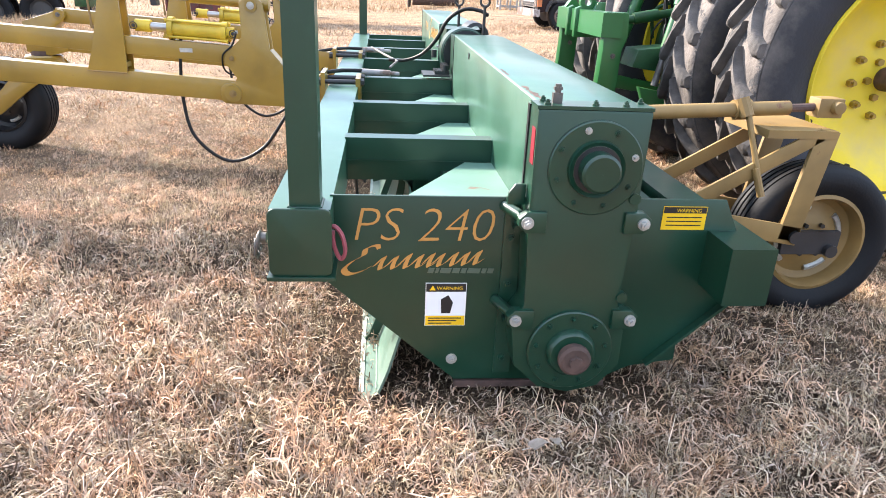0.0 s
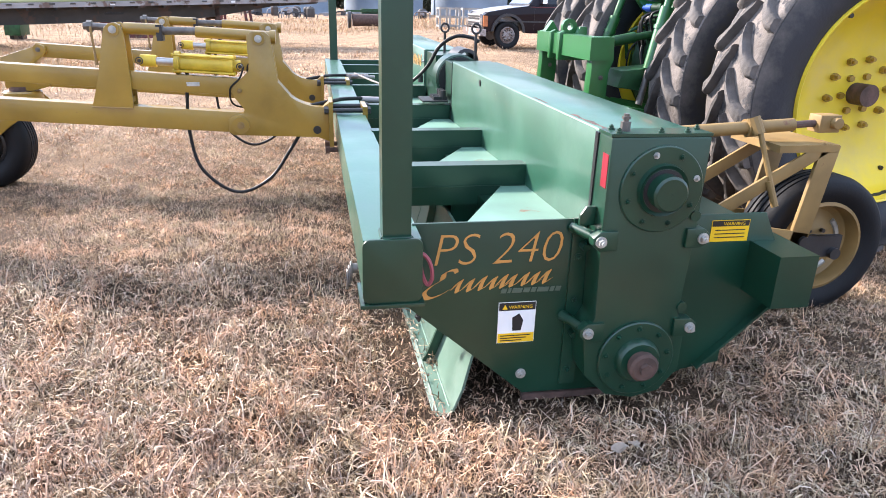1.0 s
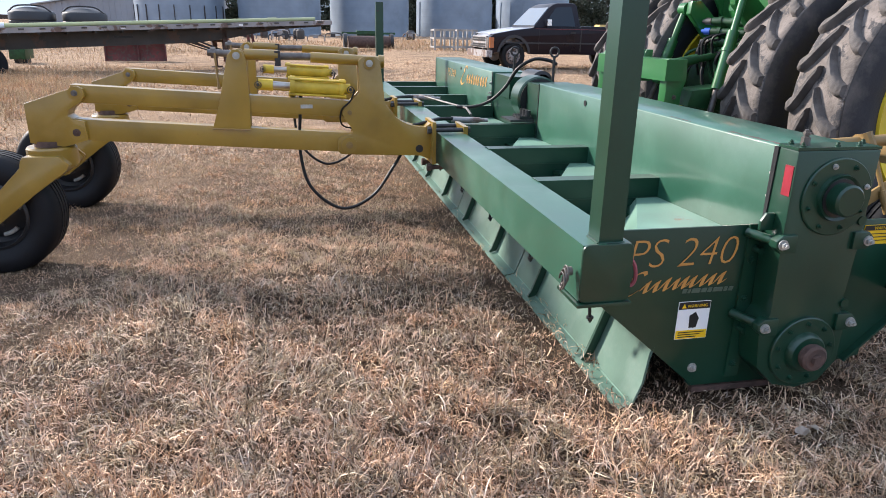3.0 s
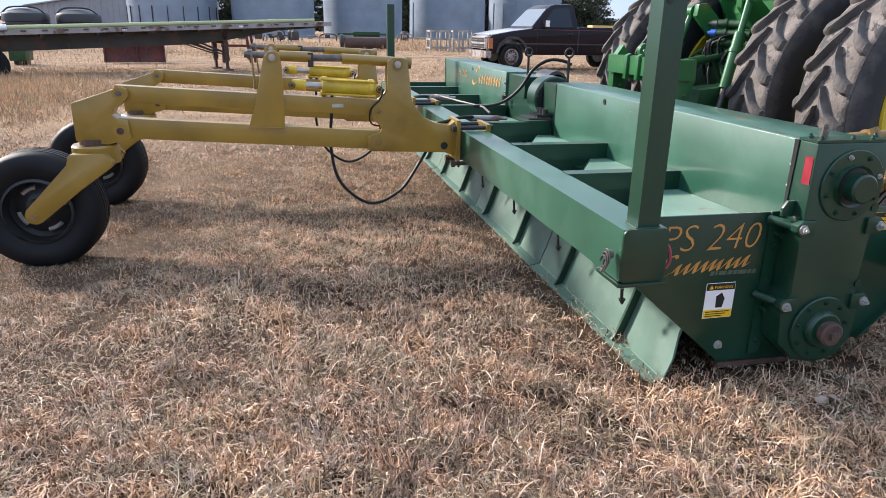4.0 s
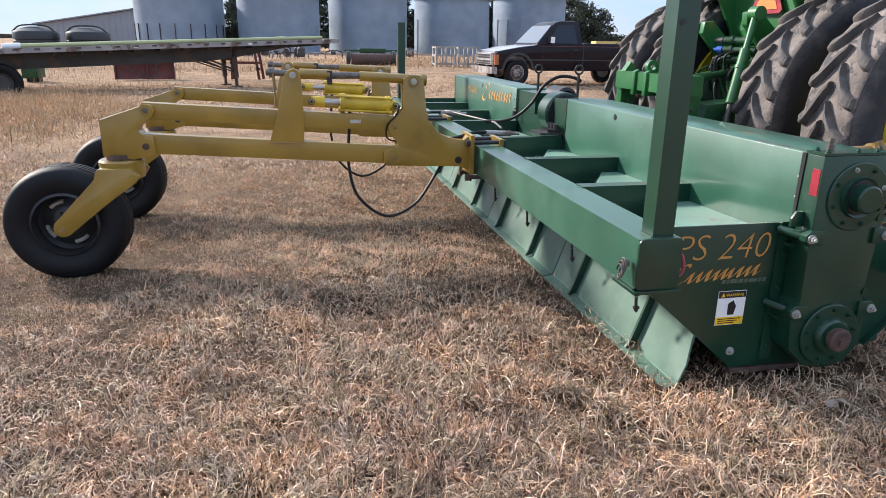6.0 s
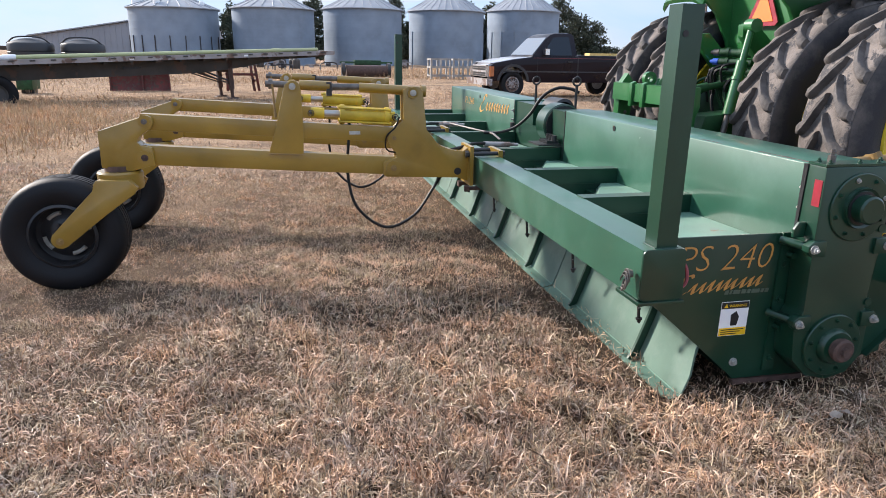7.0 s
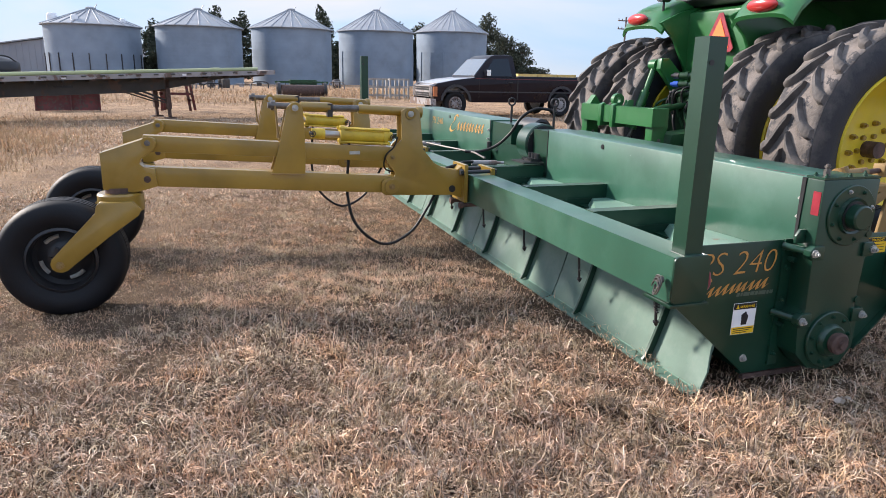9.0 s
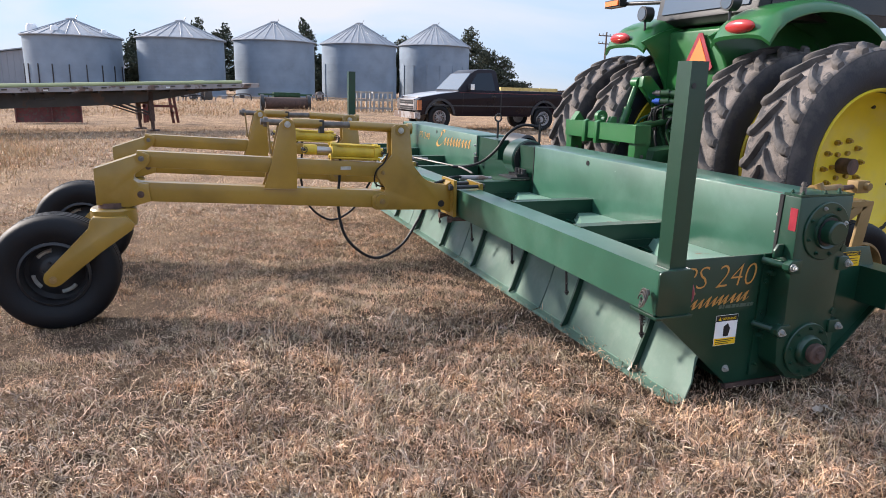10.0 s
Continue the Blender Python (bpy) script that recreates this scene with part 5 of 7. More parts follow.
def build_gauge_wheel():
    """The tan front gauge wheel behind the end of the machine."""
    g = thing("gauge_wheel", "tan gold gauge wheel frame with a ribbed tyre", "gauge wheel", (2.37, 0.80, 0))
    c = Vector((2.40, 0.80, 0.335))
    ribbed_wheel(g, c, 0.355, 0.23, 0.215, TAN, "tan gold rim, rust-stained")
    bm = B()
    rod(bm, (1.33, 0.74, 0.885), (2.14, 0.74, 0.928), 0.030, 14)
    rod(bm, (1.90, 0.74, 0.914), (1.97, 0.74, 0.918), 0.042, 14)
    part("adjusting_tube", bm, TAN, g, "tan tube of the adjusting screw")
    bm = B()
    rod(bm, (2.12, 0.74, 0.926), (2.28, 0.74, 0.935), 0.017, 10)
    part("screw", bm, RUST, g)
    bm = B()
    box(bm, 2.25, 2.36, 0.70, 0.78, 0.895, 0.975)
    rod(bm, (2.325, 0.67, 0.940), (2.325, 0.81, 0.940), 0.026, 12)
    part("clevis", bm, TAN, g, bevel=0.006)
    bm = B()
    rod(bm, (1.93, 0.70, 0.955), (1.99, 0.60, 0.66), 0.012, 10)
    rod(bm, (1.975, 0.61, 0.70), (2.005, 0.58, 0.59), 0.016, 10)
    rod(bm, (1.92, 0.72, 0.965), (1.94, 0.69, 0.895), 0.028, 10)
    part("crank_handle", bm, TAN, g, "hanging crank handle")
    for y0 in (0.615, 0.960):
        bm = B()
        def bar(p, q, h=0.07, t=0.014):
            p, q = Vector((p[0], 0, p[1])), Vector((q[0], 0, q[1]))
            u = (q - p).normalized()
            k = Vector((-u.z, 0, u.x)) * h / 2
            prism(bm, [((p - k).x, (p - k).z), ((q - k).x, (q - k).z), ((q + k).x, (q + k).z), ((p + k).x, (p + k).z)], y0, y0 + t)
        bar((1.68, 0.52), (2.24, 0.845), 0.062)
        bar((2.265, 0.860), (2.19, 0.38), 0.095, 0.02)
        bar((1.62, 0.50), (2.24, 0.40), 0.085, 0.016)
        part("frame_side", bm, TAN, g, bevel=0.004)
    bm = B()
    box(bm, 2.00, 2.30, 0.612, 0.978, 0.825, 0.858)
    part("frame_top", bm, TAN, g, bevel=0.006)
    bm = B()
    rod(bm, (2.40, 0.60, 0.335), (2.40, 0.96, 0.335), 0.028, 12)
    rod(bm, (2.22, 0.60, 0.40), (2.22, 0.63, 0.40), 0.028, 12)
    box(bm, 2.18, 2.44, 0.625, 0.650, 0.315, 0.42)
    part("axle", bm, BLACK, g, "dark axle arm")
    g.matrix_basis = Matrix.Translation((-0.10, -0.085, 0)) @ g.matrix_basis
    return g


def build_leaf(x, y, turn, size):
    """A curled fallen leaf with ragged lobes and a stalk."""
    bm = B()
    rng = random.Random(int(turn * 100))
    n = 14
    mid = bm.verts.new((0, 0, 0.012))
    ring = []
    for k in range(n):
        a = 2 * math.pi * k / n
        r = size * (0.62 + 0.38 * abs(math.cos(1.5 * a))) * rng.uniform(0.8, 1.1)
        ring.append(bm.verts.new((r * math.cos(a), r * 0.7 * math.sin(a), 0.012 + 0.35 * size * abs(math.sin(a)) + rng.uniform(-0.004, 0.006))))
    faces = [bm.faces.new((mid, ring[k], ring[(k + 1) % n])) for k in range(n)]
    bmesh.ops.solidify(bm, geom=faces, thickness=0.0012)
    rod(bm, (-size * 0.6, 0, 0.014), (-size * 1.4, 0.01, 0.006), 0.0016, 6)
    ob = solo("dry_leaf", bm, LEAF_PALE, "pale curled dead leaf lying on the grass", "leaf", group="dead leaves")
    ob.matrix_basis = pose(x, y, 0.046, 0, 0, turn)


# ---- tractor ----
TC = 3.12           # middle of the tractor across
AX, AZ, TR = 3.05, 0.957, 0.970


tread_dust(TRACTOR_SIDE, AX, AZ, 0.80, 0.95, (0.11, 0.096, 0.087))


def lug_tyre(parent, y, w=0.48):
    rim = 0.60
    R = TR - 0.052
    bm = B()
    prof = [(rim, -w * 0.36), (rim + 0.03, -w * 0.42), (rim + 0.14, -w * 0.50), (rim + 0.22, -w * 0.485), (R - 0.02, -w * 0.45)]
    inner = [(rim - 0.01, 0.3 * w), (rim - 0.01, -0.3 * w)]
    lathe(bm, prof + [(R - 0.004, -w * 0.40), (R, -w * 0.2), (R, w * 0.2), (R - 0.004, w * 0.40)] + [(r, -s) for r, s in reversed(prof)] + inner, (AX, y, AZ), seg=72)
    t = part("tyre", bm, TRACTOR_SIDE, parent, "large lugged tractor tyre, grey with dust on the tread")
    bm = B()
    lathe(bm, [(R - 0.014, -w * 0.446), (R - 0.002, -w * 0.42), (R + 0.004, -w * 0.36), (R + 0.006, 0), (R + 0.004, w * 0.36), (R - 0.002, w * 0.42), (R - 0.014, w * 0.446), (R - 0.05, 0)], (AX, y, AZ), seg=72)
    part("tread_band", bm, DUSTY_RUBBER, t, "dusty tread between the lugs")
    n = 23
    for sd in (-1, 1):
        bm = B()
        rings = []
        for q in range(7):
            u = q / 6
            s = sd * w * (0.035 + 0.395 * u)
            a = 0.250 * (1 - (1 - u) ** 1.9)
            top = TR + 0.006 - 0.014 * u ** 2 - (0.012 if q in (0, 6) else 0.0)
            low = R - 0.012 - 0.03 * max(0.0, u - 0.70) / 0.30
            hw = (0.024, 0.034, 0.036, 0.037, 0.039, 0.042, 0.034)[q]
            ring = []
            for r, d in ((low, -hw * 1.45), (top - 0.012, -hw), (top, -hw * 0.6), (top, hw * 0.6), (top - 0.012, hw), (low, hw * 1.45)):
                c = a + d / TR
                ring.append(bm.verts.new((r * math.cos(c), s, r * math.sin(c))))
            rings.append(ring)
        for p, q in zip(rings, rings[1:]):
            for i in range(6):
                bm.faces.new((p[i], p[(i + 1) % 6], q[(i + 1) % 6], q[i]))
        bm.faces.new(rings[0][::-1])
        bm.faces.new(rings[-1])
        bmesh.ops.recalc_face_normals(bm, faces=bm.faces)
        me = finish("lug", bm, LUG, 45)
        inv = inverse_chain(t)
        for k in range(n):
            ob = new("lug", me)
            ob.parent = t
            ob.matrix_parent_inverse = inv
            ob.matrix_basis = Matrix.Translation((AX, y, AZ)) @ Matrix.Rotation(-2 * math.pi * (k + (0.5 if sd > 0 else 0)) / n, 4, "Y")
    return t


def tractor_rim(parent, y, sd, w=0.48):
    bm = B()
    c = (AX, y, AZ)
    lathe(bm, [(0.625, sd * w * 0.40), (0.612, sd * w * 0.44), (0.600, sd * w * 0.42), (0.588, sd * w * 0.22), (0.560, sd * w * 0.10), (0.50, sd * w * 0.02), (0.46, -sd * w * 0.06),
               (0.40, -sd * w * 0.13), (0.32, -sd * w * 0.16), (0.16, -sd * w * 0.16), (0.03, -sd * w * 0.16), (0.03, -sd * w * 0.26), (0.45, -sd * w * 0.24), (0.59, -sd * w * 0.3), (0.612, -sd * w * 0.44), (0.625, -sd * w * 0.40)],
          c, seg=64)
    rim = part("rim", bm, RIM_YELLOW, parent, "big yellow dished wheel rim")
    for k in range(10):
        bm = B()
        a = 2 * math.pi * (k + 0.2) / 10
        p = Vector((AX + 0.205 * math.cos(a), y - sd * w * 0.165, AZ + 0.205 * math.sin(a)))
        rod(bm, p, p + Vector((0, sd * 0.035, 0)), 0.022, 6)
        rod(bm, p + Vector((0, sd * 0.03, 0)), p + Vector((0, sd * 0.055, 0)), 0.012, 8)
        part("wheel_nut", bm, GOLD, rim, "dusty ochre wheel nut")
    for k in range(6):
        bm = B()
        a = 2 * math.pi * (k + 0.1) / 6
        p = Vector((AX + 0.11 * math.cos(a), y - sd * w * 0.165, AZ + 0.11 * math.sin(a)))
        rod(bm, p, p + Vector((0, sd * 0.03, 0)), 0.02, 6)
        part("wheel_nut", bm, GOLD, rim, "dusty ochre wheel nut")
    bm = B()
    for k in range(8):
        a = 2 * math.pi * (k + 0.6) / 8
        p = Vector((AX + 0.50 * math.cos(a), y + sd * w * 0.025, AZ + 0.50 * math.sin(a)))
        rod(bm, p - Vector((0, 0.01, 0)), p + Vector((0, 0.01, 0)), 0.014, 10)
    split_parts("rim_hole", bm, D_BLACK, rim)
    bm = B()
    rod(bm, (AX, y - sd * w * 0.2, AZ), (AX, y + sd * w * 0.08, AZ), 0.065, 22)
    part("axle_end", bm, RUST, rim, "dark rusty axle end")


def build_tractor():
    t = thing("tractor", "green tractor with yellow rims and dual rear tyres", "tractor", (AX, TC, 0))
    for y, sd in ((TC - 1.50, -1), (TC - 0.77, -1), (TC + 0.77, 1), (TC + 1.49, 1)):
        lug_tyre(t, y)
        tractor_rim(t, y, sd)
    bm = B()
    rod(bm, (AX, TC - 1.45, AZ), (AX, TC + 1.45, AZ), 0.060, 18)
    rod(bm, (AX, TC - 0.6, AZ), (AX, TC + 0.6, AZ), 0.15, 20)
    part("axle", bm, TRACTOR_DARK, t, "green axle housing")
    # added dark discs hide the yellow inner rims, for the shaded wheel interior
    for sd in (-1, 1):
        bm = B()
        lathe(bm, [(0.05, sd * 0.40), (0.20, sd * 0.40), (0.26, sd * 0.46), (0.46, sd * 0.53), (0.50, sd * 0.57), (0.50, sd * 0.62), (0.05, sd * 0.62)], (AX, TC, AZ), seg=40)
        part("inner_rim_cover", bm, TRACTOR_DARK, t, "dark green disc added inside the wheel over the rim")
    bm = B()
    prism(bm, [(2.70, 0.72), (2.66, 1.18), (2.80, 1.28), (4.2, 1.28), (5.6, 1.12), (5.6, 0.72), (4.2, 0.66)], TC - 0.27, TC + 0.27)
    part("transmission", bm, TRACTOR_DARK, t, "greasy green rear casting", bevel=0.03)
    # rear valves, couplers and pipes
    blue = mat("blue_coupler_plastic", (0.03, 0.10, 0.45), 0.4, bump=0.0)
    for k, z in enumerate((1.50, 1.42, 1.34)):
        bm = B()
        rod(bm, (2.52, 3.36, z), (2.66, 3.10, z - 0.01), 0.036, 16)
        rod(bm, (2.545, 3.31, z), (2.56, 3.285, z), 0.043, 16)
        rod(bm, (2.60, 3.21, z - 0.005), (2.615, 3.18, z - 0.005), 0.043, 16)
        cp = part("coupler", bm, TRACTOR_DARK, t, "dark green hydraulic coupler")
        bm = B()
        rod(bm, (2.515, 3.37, z), (2.49, 3.415, z), 0.030, 14)
        rod(bm, (2.49, 3.415, z), (2.475, 3.44, z), 0.016, 10)
        part("coupler_cap", bm, blue if k == 1 else GREASY, cp, "blue coupler cap" if k == 1 else "grey coupler cap")
    bm = B()
    box(bm, 2.56, 2.72, 3.02, 3.42, 1.24, 1.30)
    part("valve_block", bm, TRACTOR_DARK, t, bevel=0.006)
    bm = B()
    box(bm, 2.46, 2.56, 2.96, 3.08, 1.58, 1.72)
    box(bm, 2.452, 2.46, 2.985, 3.055, 1.62, 1.69)
    part("connector_box", bm, TRACTOR, t, "small green connector box", bevel=0.006)
    rng = random.Random(4)
    for k in range(14):
        bm = B()
        p = Vector((2.60, 3.02 + 0.035 * k, 1.26 + 0.05 * (k % 4)))
        q = p + Vector((-0.12 + rng.uniform(-0.06, 0.06), rng.uniform(-0.16, 0.16), rng.uniform(-0.50, -0.12)))
        sweep(bm, curve_points([p, (p + q) / 2 + Vector((-0.10, 0.02, 0.06)), q], 5), rng.choice((0.008, 0.011, 0.014)), 6)
        part("hose", bm, TRACTOR_DARK if k % 4 == 1 else HOSE, t, "small hydraulic line")
    for k in range(9):
        bm = B()
        p = Vector((2.50 + rng.uniform(-0.03, 0.06), 2.86 + 0.06 * k, 1.02 + rng.uniform(-0.12, 0.16)))
        rod(bm, p, p + Vector((rng.uniform(-0.05, 0.05), rng.uniform(0.03, 0.09), rng.uniform(-0.04, 0.04))), rng.uniform(0.018, 0.03), 10)
        part("fitting", bm, (TRACTOR_DARK, GREASY, TRACTOR)[k % 3], t)
    bm = B()
    prism(bm, [(2.02, 0.86), (2.05, 0.98), (2.45, 1.02), (2.50, 0.80)], 2.80, 3.06)
    part("drawbar_bracket", bm, TRACTOR_DARK, t, "dark green plate", bevel=0.008)
    # lift arms and rams
    for sd, yt, yb in ((-1, 2.83, 2.735), (1, TC + 0.50, TC + 0.56)):
        a, b = Vector((2.40, yt, 1.69 if sd < 0 else 1.58)), Vector((2.18, yb, 0.80))
        bm = B()
        rod(bm, a, a.lerp(b, 0.50), 0.028, 14)
        rod(bm, a.lerp(b, 0.30), a.lerp(b, 0.78), 0.045, 16)
        rod(bm, a.lerp(b, 0.44), a.lerp(b, 0.47), 0.052, 16)
        rod(bm, a + Vector((0.01, -0.05, 0.02)), a + Vector((0.01, 0.05, 0.02)), 0.055, 16)
        part("lift_link", bm, TRACTOR, t, "green lift link")
        bm = B()
        rod(bm, a.lerp(b, 0.77), a.lerp(b, 1.06), 0.025, 12)
        part("ram_rod", bm, GREASY, t, "grey ram rod")
        yr = yt + 0.09 if sd < 0 else TC + 0.40
        bm = B()
        prism(bm, [(2.36, 1.72), (2.47, 1.75), (2.86, 1.42), (2.80, 1.28), (2.68, 1.30), (2.37, 1.62)] if sd < 0 else
              [(2.38, 1.66), (2.47, 1.67), (2.80, 1.36), (2.76, 1.24), (2.66, 1.24), (2.37, 1.56)], yr - 0.035, yr + 0.035)
        part("rocker_arm", bm, TRACTOR, t, bevel=0.012)
        bm = B()
        prism(bm, [(2.10, 0.62), (2.05, 0.74), (2.75, 0.62), (2.75, 0.52)], yb - 0.03, yb + 0.03)
        part("draft_arm", bm, TRACTOR, t, bevel=0.01)
    bm = B()
    rod(bm, (2.55, TC + 0.10, 1.24), (2.02, TC + 0.10, 1.14), 0.030, 14)
    rod(bm, (2.32, TC + 0.10, 1.20), (2.14, TC + 0.10, 1.165), 0.042, 14)
    part("top_link", bm, TRACTOR_DARK, t, "green top link")
    # quick hitch
    bm = B()
    box(bm, 1.765, 1.905, 2.71, 3.87, 1.06, 1.215)
    soften(bm, 0.012)
    hitch = part("quick_hitch", bm, TRACTOR, t, "bright green quick hitch frame")
    hitch.matrix_basis = Matrix.Translation((-0.037, -0.035, 0))
    for y in (2.702, 3.765):
        bm = B()
        prism(bm, [(1.755, 1.220), (1.915, 1.220), (1.925, 1.06), (1.895, 0.98), (1.885, 0.62), (1.855, 0.52), (1.775, 0.52), (1.745, 0.62), (1.760, 0.98)], y, y + 0.10)
        leg = part("hitch_leg", bm, TRACTOR, hitch, bevel=0.01)
        bolts([(1.825, y, 1.16), (1.835, y, 0.94)], (0, -1, 0), GREASY, leg, 0.012)
    for y in (TC + 0.12, TC + 0.32):
        bm = B()
        prism(bm, [(1.705, 1.02), (1.705, 1.22), (1.745, 1.24), (1.785, 1.16), (1.825, 1.16), (1.865, 1.27), (1.925, 1.27), (1.935, 1.02)], y, y + 0.05)
        part("hook_plate", bm, TRACTOR, hitch, bevel=0.006)
    bm = B()
    prism(bm, [(1.765, 1.215), (1.825, 1.30), (1.885, 1.215)], TC + 0.62, TC + 0.70)
    part("latch", bm, TRACTOR, hitch)
    bm = B()
    lathe(bm, [(0.026, TC + 0.20), (0.060, TC + 0.20), (0.060, TC + 0.25), (0.026, TC + 0.25)], (1.815, 0, 1.265), "y", 20)
    part("lifting_eye", bm, TRACTOR, hitch)
    # fenders over the inner wheels
    for sd in (-1, 1):
        yc = TC + sd * 0.80
        bm = B()
        rings = []
        for q in range(17):
            a = radians(123 - 88 * q / 16)
            r = 1.30 + 0.03 * math.sin(math.pi * q / 16) - 0.09 * max(0.0, 1 - q / 2.5) ** 2
            skin = [(u, r + 0.035 * (1 - abs(u) ** 3) - 0.05 * abs(u) ** 9) for u in np.linspace(-1, 1, 11)]
            skin += [(u * 0.98, d - 0.035) for u, d in reversed(skin)]
            rings.append([(AX + d * math.cos(a), yc + 0.33 * u, AZ + 0.985 * d * math.sin(a)) for u, d in skin])
        vs = [[bm.verts.new(p) for p in ring] for ring in rings]
        for a, b in zip(vs, vs[1:]):
            for i in range(22):
                bm.faces.new((a[i], a[(i + 1) % 22], b[(i + 1) % 22], b[i]))
        bm.faces.new(vs[0])
        bm.faces.new(vs[-1][::-1])
        bmesh.ops.recalc_face_normals(bm, faces=bm.faces)
        fender = part("fender", bm, TRACTOR, t, "glossy green rear fender", angle=60)
        bm = B()
        bmesh.ops.create_uvsphere(bm, u_segments=20, v_segments=12, radius=1.0,
                                  matrix=Matrix.Translation((AX - 0.665, yc + sd * 0.03, AZ + 1.095)) @ Matrix.Rotation(radians(-20), 4, "Y") @ Matrix.Diagonal((0.05, 0.16, 0.060, 1)))
        part("tail_lamp", bm, LAMP_RED, fender, "oval red tail lamp")
        bm = B()
        prism(bm, [(AX - 0.22, 1.25), (AX - 0.34, 1.60), (AX - 0.48, 1.84), (AX - 0.66, 2.00), (AX - 0.45, 2.10), (AX - 0.1, 2.20), (AX + 0.6, 2.05), (AX + 0.8, 1.35)], yc - sd * 0.33 - 0.02, yc - sd * 0.33 + 0.02)
        part("fender_skirt", bm, TRACTOR, fender, "green inner fender wall", bevel=0.01)
        bm = B()
        rod(bm, (AX - 0.55, yc - sd * 0.22, 2.10), (AX - 0.55, yc - sd * 0.22, 2.24), 0.012, 8)
        rod(bm, (AX - 0.60, yc - sd * 0.22, 2.28), (AX - 0.50, yc - sd * 0.22, 2.28), 0.075, 20)
        part("work_lamp", bm, BLACK, fender, "round black work lamp")
        bm = B()
        rod(bm, (AX - 0.606, yc - sd * 0.22, 2.28), (AX - 0.60, yc - sd * 0.22, 2.28), 0.06, 20)
        part("lamp_lens", bm, PALE_GLASS, fender)
    # rear wall under the cab, cab, and hood ahead
    bm = B()
    prism(bm, [(2.80, 1.25), (2.74, 1.60), (2.72, 2.10), (2.90, 2.16), (4.35, 2.16), (4.35, 1.25)], TC - 0.46, TC + 0.46)
    part("rear_body", bm, TRACTOR, t, "green body panel below the cab", bevel=0.02)
    bm = B()
    prism(bm, [(2.78, 2.16), (2.70, 2.22), (2.82, 2.88), (2.88, 2.94), (4.28, 2.94), (4.42, 2.2), (4.35, 2.16)], TC - 0.68, TC + 0.68)
    cab = part("cab_frame", bm, BLACK, t, "black cab frame", bevel=0.02)
    bm = B()
    prism(bm, [(2.74, 2.27), (2.695, 2.28), (2.795, 2.84), (2.83, 2.84)], TC - 0.58, TC + 0.58)
    part("rear_window", bm, PALE_GLASS, cab, "rear cab window reflecting the sky")
    for sd in (-1, 1):
        bm = B()
        prism(bm, [(2.84, 2.26), (2.93, 2.86), (4.20, 2.86), (4.28, 2.26)], TC + sd * 0.684 - 0.006, TC + sd * 0.684 + 0.006)
        part("side_window", bm, GLASS, cab, "dark cab side window")
    bm = B()
    prism(bm, [(2.62, 2.94), (2.57, 3.05), (2.77, 3.18), (4.45, 3.18), (4.55, 3.05), (4.45, 2.94)], TC - 0.80, TC + 0.80)
    part("cab_roof", bm, TRACTOR, t, "green cab roof", bevel=0.03)
    bm = B()
    rod(bm, (2.76, TC + 0.66, 2.42), (2.66, TC + 1.30, 2.46), 0.022, 10)
    box(bm, 2.59, 2.68, TC + 1.18, TC + 1.46, 2.42, 2.50)
    arm = part("lamp_arm", bm, BLACK, t, "black outrigger lamp arm", bevel=0.005)
    bm = B()
    box(bm, 2.575, 2.59, TC + 1.20, TC + 1.44, 2.435, 2.485)
    part("lamp_lens", bm, ORANGE, arm, "amber lamp lens")
    bm = B()
    prism(bm, [(4.35, 1.15), (4.35, 1.98), (6.3, 1.82), (6.7, 1.55), (6.7, 1.10)], TC - 0.36, TC + 0.36)
    part("hood", bm, TRACTOR, t, "green engine hood", bevel=0.06)
    for sd in (-1, 1):
        bm = B()
        lathe(bm, tyre_profile(0.74, 0.42, 0.42), (5.75, TC + sd * 0.92, 0.73), seg=40)
        ft = part("front_tyre", bm, TRACTOR_SIDE, t, "front tractor tyre")
        bm = B()
        lathe(bm, [(0.43, sd * 0.14), (0.30, sd * 0.03), (0.02, sd * 0.05), (0.02, -sd * 0.02), (0.42, -sd * 0.12)], (5.75, TC + sd * 0.92, 0.73), seg=32)
        part("front_rim", bm, RIM_YELLOW, ft, "yellow front rim")
    bm = B()
    rod(bm, (5.75, TC - 0.9, 0.73), (5.75, TC + 0.9, 0.73), 0.09, 14)
    part("front_axle", bm, TRACTOR_DARK, t)
    # slow-vehicle triangle
    bm = B()
    z0, hw, hh = 1.72, 0.20, 0.35
    prism(bm, [(TC - 0.03 - hw, z0 + 0.03), (TC - 0.03 - hw + 0.03, z0), (TC - 0.03 + hw - 0.03, z0), (TC - 0.03 + hw, z0 + 0.03), (TC - 0.03 + 0.025, z0 + hh), (TC - 0.03 - 0.025, z0 + hh)], 2.688, 2.696, "yz")
    smv = part("warning_triangle", bm, RED, t, "red-edged triangle")
    bm = B()
    prism(bm, [(TC - 0.03 - hw * 0.72, z0 + 0.035), (TC - 0.03 + hw * 0.72, z0 + 0.035), (TC - 0.03, z0 + hh * 0.86)], 2.683, 2.6885, "yz")
    part("triangle_face", bm, ORANGE, smv, "fluorescent orange triangle face")
    t.matrix_basis = Matrix.Translation((0.095, -0.15, 0)) @ t.matrix_basis
    return t


